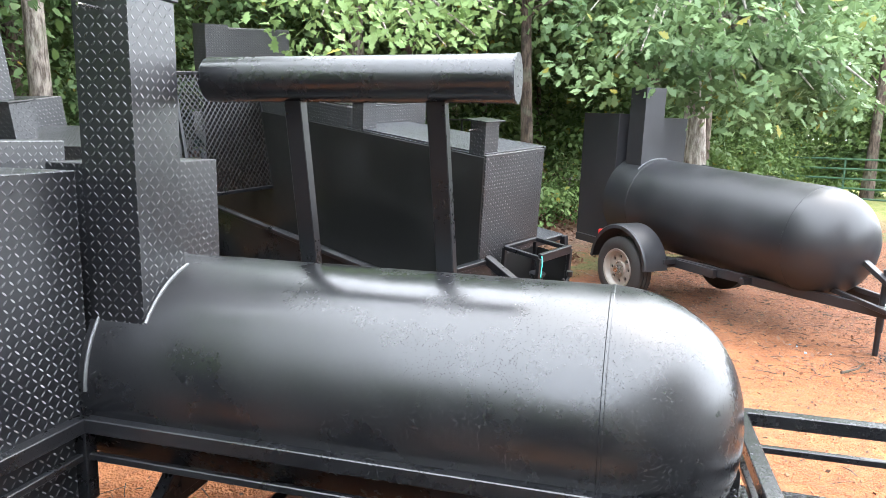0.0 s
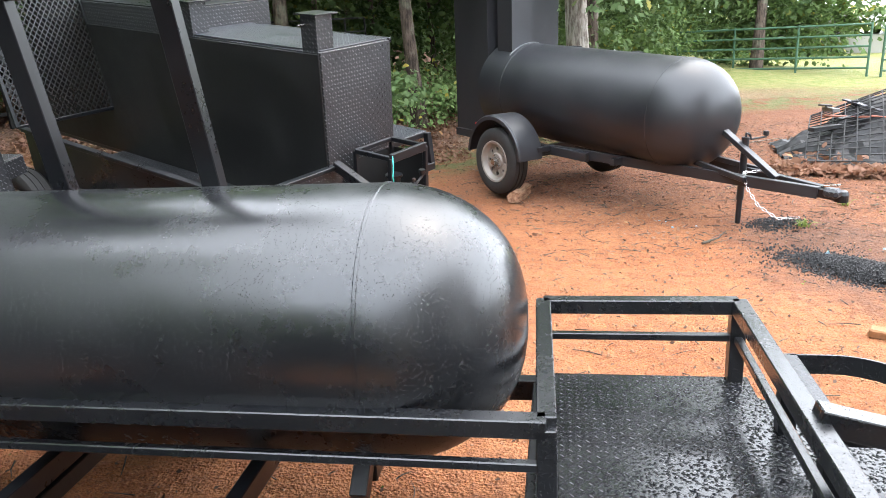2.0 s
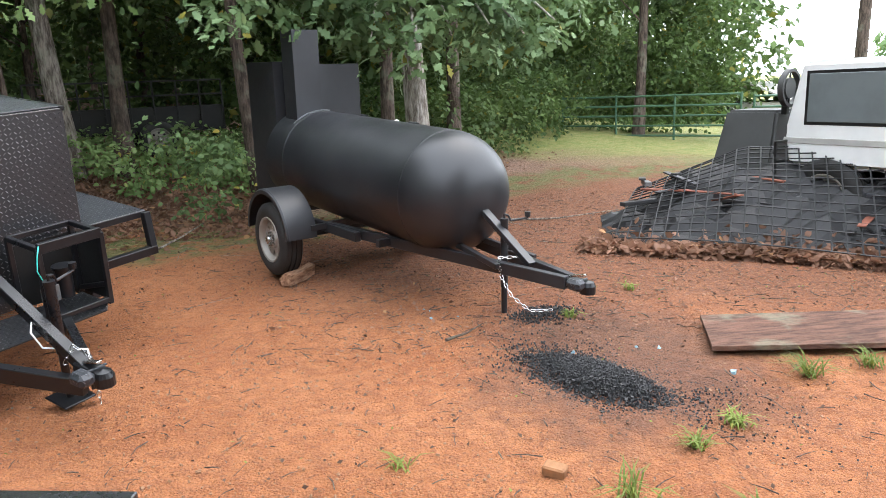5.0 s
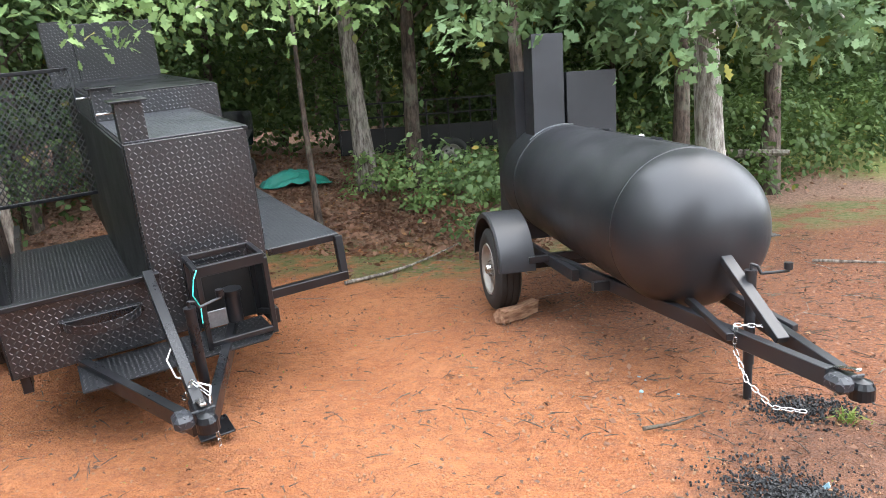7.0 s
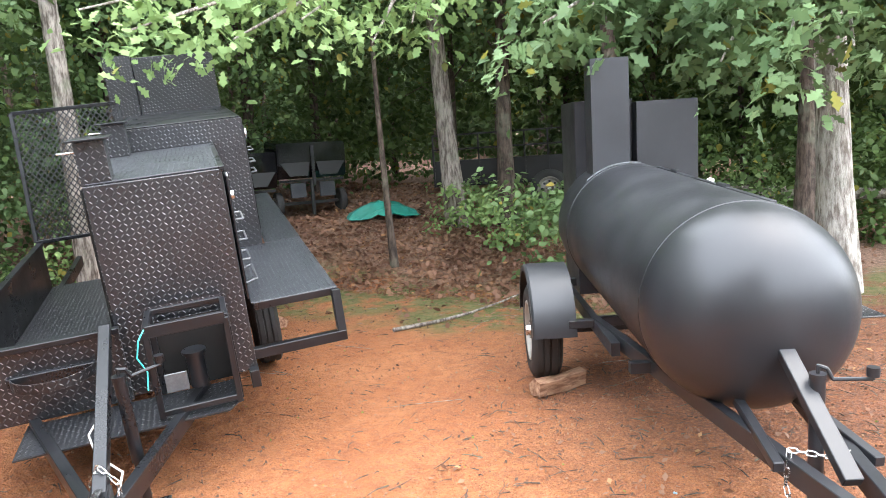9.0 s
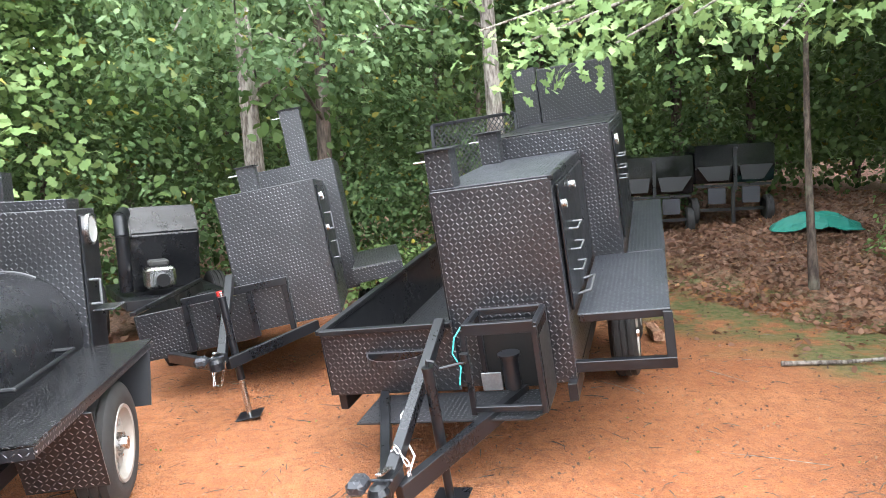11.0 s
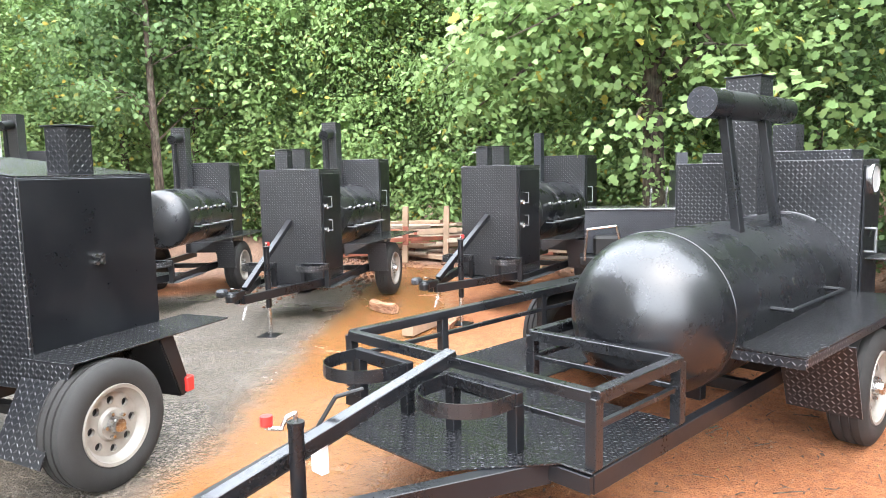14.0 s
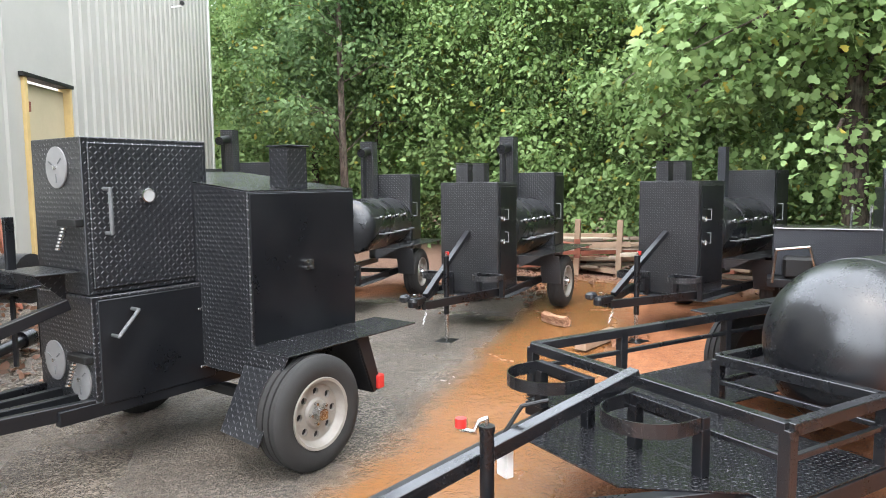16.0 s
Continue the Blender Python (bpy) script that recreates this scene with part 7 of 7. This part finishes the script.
def leaning_gate():
    t = thing("steel_gate_panel", pose(0, 0, 0), "rusty pipe frame with wire mesh leaning on the wall", "gate")
    bl, br, tl, tr = (Vector(q) for q in ((3.69, -3.6, 0.62), (3.0, -4.1, 0.62), (3.9, -4.02, 2.4), (3.2, -4.53, 2.41)))
    for a, c in ((bl, tl), (br, tr)):
        part("gate_stile", bar(BM(), a - (c - a) * 0.1, c, 0.05, 0.05), RUST, t, "rusty red steel stile")
        part("stile_horn", bar(BM(), c - Vector((0.1, -0.06, 0)), c + Vector((0.1, -0.06, 0.03)), 0.05, 0.03), RUST, t)
    for f in (0.02, 0.42, 1.0):
        part("gate_rail", bar(BM(), bl.lerp(tl, f), br.lerp(tr, f), 0.03, 0.03), DRY, t)
    g = BM()
    for k in range(1, 22):
        f = k / 22
        rod(g, bl.lerp(tl, f), br.lerp(tr, f), 0.003, 4)
    for k in range(1, 14):
        f = k / 14
        rod(g, bl.lerp(br, f), tl.lerp(tr, f), 0.003, 4)
    part("wire_mesh", g, WELD, t, "galvanised wire mesh")


leaning_gate()
b = rod(BM(), (3.36, -4.3, land(3.36, -4.3) - 0.05), (3.36, -4.3, 1.66), 0.085, 24)
bmesh.ops.create_uvsphere(b, u_segments=24, v_segments=10, radius=0.085, matrix=Matrix.Translation((3.36, -4.3, 1.64)) @ Matrix.Diagonal((1, 1, 0.4, 1)))
solid("bollard", b, YELLOW, "yellow painted steel bollard before the wall", "bollard", smooth=True)

for k, (y, z) in enumerate(((0.0, 0.0), (0.28, 0.0), (0.14, 0.12))):
    b = BM()
    bar(b, (5.6, -3.0 - y, 0.2 + z), (3.55, -3.95 - y, 0.42 + z), 0.1, 0.1)
    solid("steel_beam", b, RUST, "rusty brown steel beam lying by the pavement", "beam", group="beams by the pavement")
b = rod(BM(), (3.57, -3.45, 0.2), (3.57, -3.45, 0.56), 0.1, 14, 0.09)
solid("stump", b, BARK_RED, "short dark wooden stump", "stump", smooth=True)
b = BM()
box(b, 3.64, 3.72, -3.5, -3.38, 0.42, 0.62)
solid("paper_box", b, WHITE, "small white box beside the stump", "box")


def grill():
    t = thing("barrel_grill", pose(3.3, -3.0, 0.2, 0, 0, 40), "small black barrel grill by the wall", "grill")
    b = lathe(BM(), [(-0.26, 0.0005), (-0.26, 0.2), (0.26, 0.2), (0.26, 0.0005)], "y", 24)
    part("barrel", b, GLOSS, t, "glossy black barrel", True, Matrix.Translation((0, 0, 0.68)))
    part("rim_shelf", box(BM(), -0.05, 0.3, -0.3, 0.3, 0.6, 0.62), DRY, t)
    part("grill_latch", box(BM(), 0.18, 0.21, -0.02, 0.02, 0.6, 0.8), DRY, t)
    for x in (-0.15, 0.15):
        for y in (-0.2, 0.2):
            part("leg", bar(BM(), (x, y, 0), (x, y, 0.55), 0.03, 0.03), DRY, t)


grill()
b = rod(BM(), (3.55, -2.95, 0.24), (3.1, -3.3, 0.3), 0.05, 16)
rod(b, (3.14, -3.27, 0.3), (3.05, -3.34, 0.31), 0.075, 16)
solid("black_pipe", b, DRY, "black flanged pipe lying on leaves", "pipe", smooth=True)


def mesh_cart():
    t = thing("mesh_cart", pose(0, 0, 0), "rusty mesh hand cart with small rubber wheels", "cart")
    a, c, e, f = Vector((3.96, -2.95, 0.2)), Vector((3.62, -3.15, 0.25)), Vector((4.1, -2.85, 1.2)), Vector((3.68, -3.1, 1.3))
    for p, q in ((a, e), (c, f), (e, f), (a, c)):
        part("cart_bar", bar(BM(), p, q, 0.05, 0.05), SOOTY, t)
    mesh_panel(t, a, c - a, e - a, 8, 16, 0.004, "cart_mesh", SOOTY, 0.03)
    for p in (e, f):
        part("cart_wheel", lathe(BM(), [(-0.03, 0.0005), (-0.03, 0.06), (-0.04, 0.09), (0.04, 0.09), (0.03, 0.06), (0.03, 0.0005)], "y", 22), RUBBER, t, "black rubber cart wheel", True, Matrix.Translation(p))


mesh_cart()


def old_truck_front():
    t = thing("old_truck", stance(4.9, -2.75, 0.3, 188), "old white truck front without wheels on leaves", "truck")
    b = BM()
    n = 18
    outer, arch = [], []
    top = [(-0.9, 1.5), (-0.2, 1.48), (0.35, 1.42), (0.62, 1.3), (0.72, 1.1), (0.74, 0.95)]
    for s in (0, 1):
        y = -0.75 if s == 0 else 0.75
        side = [b.verts.new((x, y, z)) for x, z in top]
        ar = [b.verts.new((0.28 + 0.36 * math.cos(math.pi * k / n), y, 0.88 + 0.36 * math.sin(math.pi * k / n))) for k in range(n + 1)]
        back = [b.verts.new((-0.08, y, 0.72)), b.verts.new((-0.9, y, 0.72))]
        b.faces.new(side + ar + back if s == 0 else (side + ar + back)[::-1])
        outer.append(side)
        arch.append(ar)
    for k in range(len(top) - 1):
        b.faces.new((outer[0][k], outer[1][k], outer[1][k + 1], outer[0][k + 1]))
    for k in range(n):
        b.faces.new((arch[0][k], arch[0][k + 1], arch[1][k + 1], arch[1][k]))
    bmesh.ops.recalc_face_normals(b, faces=b.faces)
    part("body", b, CREAM, t, "dirty white painted body")
    part("cab", box(BM(), -1.9, -0.85, -0.74, 0.74, 0.72, 1.95, 0.06), CREAM, t, "dirty white cab")
    part("axle_beam", rod(BM(), (0.28, -0.8, 0.75), (0.28, 0.8, 0.75), 0.05, 12), RUST, t, "", True)
    for y in (-0.78, 0.78):
        part("brake_drum", rod(BM(), (0.28, y - 0.05, 0.75), (0.28, y + 0.05, 0.75), 0.15, 20), SOOTY, t, "", True)
        part("leaf_spring", bar(BM(), (-0.3, y * 0.7, 0.68), (0.75, y * 0.7, 0.62), 0.06, 0.04), RUST, t)
    part("frame", box(BM(), -1.9, 0.7, -0.4, 0.4, 0.5, 0.66), CONCRETE, t)
    part("block", box(BM(), -0.4, 0.4, -0.4, 0.4, -0.2, 0.5), WOODEN, t)


old_truck_front()
strewn("fallen_leaves", 1600, (2.4, 5.6, -5.4, -2.7), 0.09, LITTER, 205, "brown leaves drifted before the workshop")
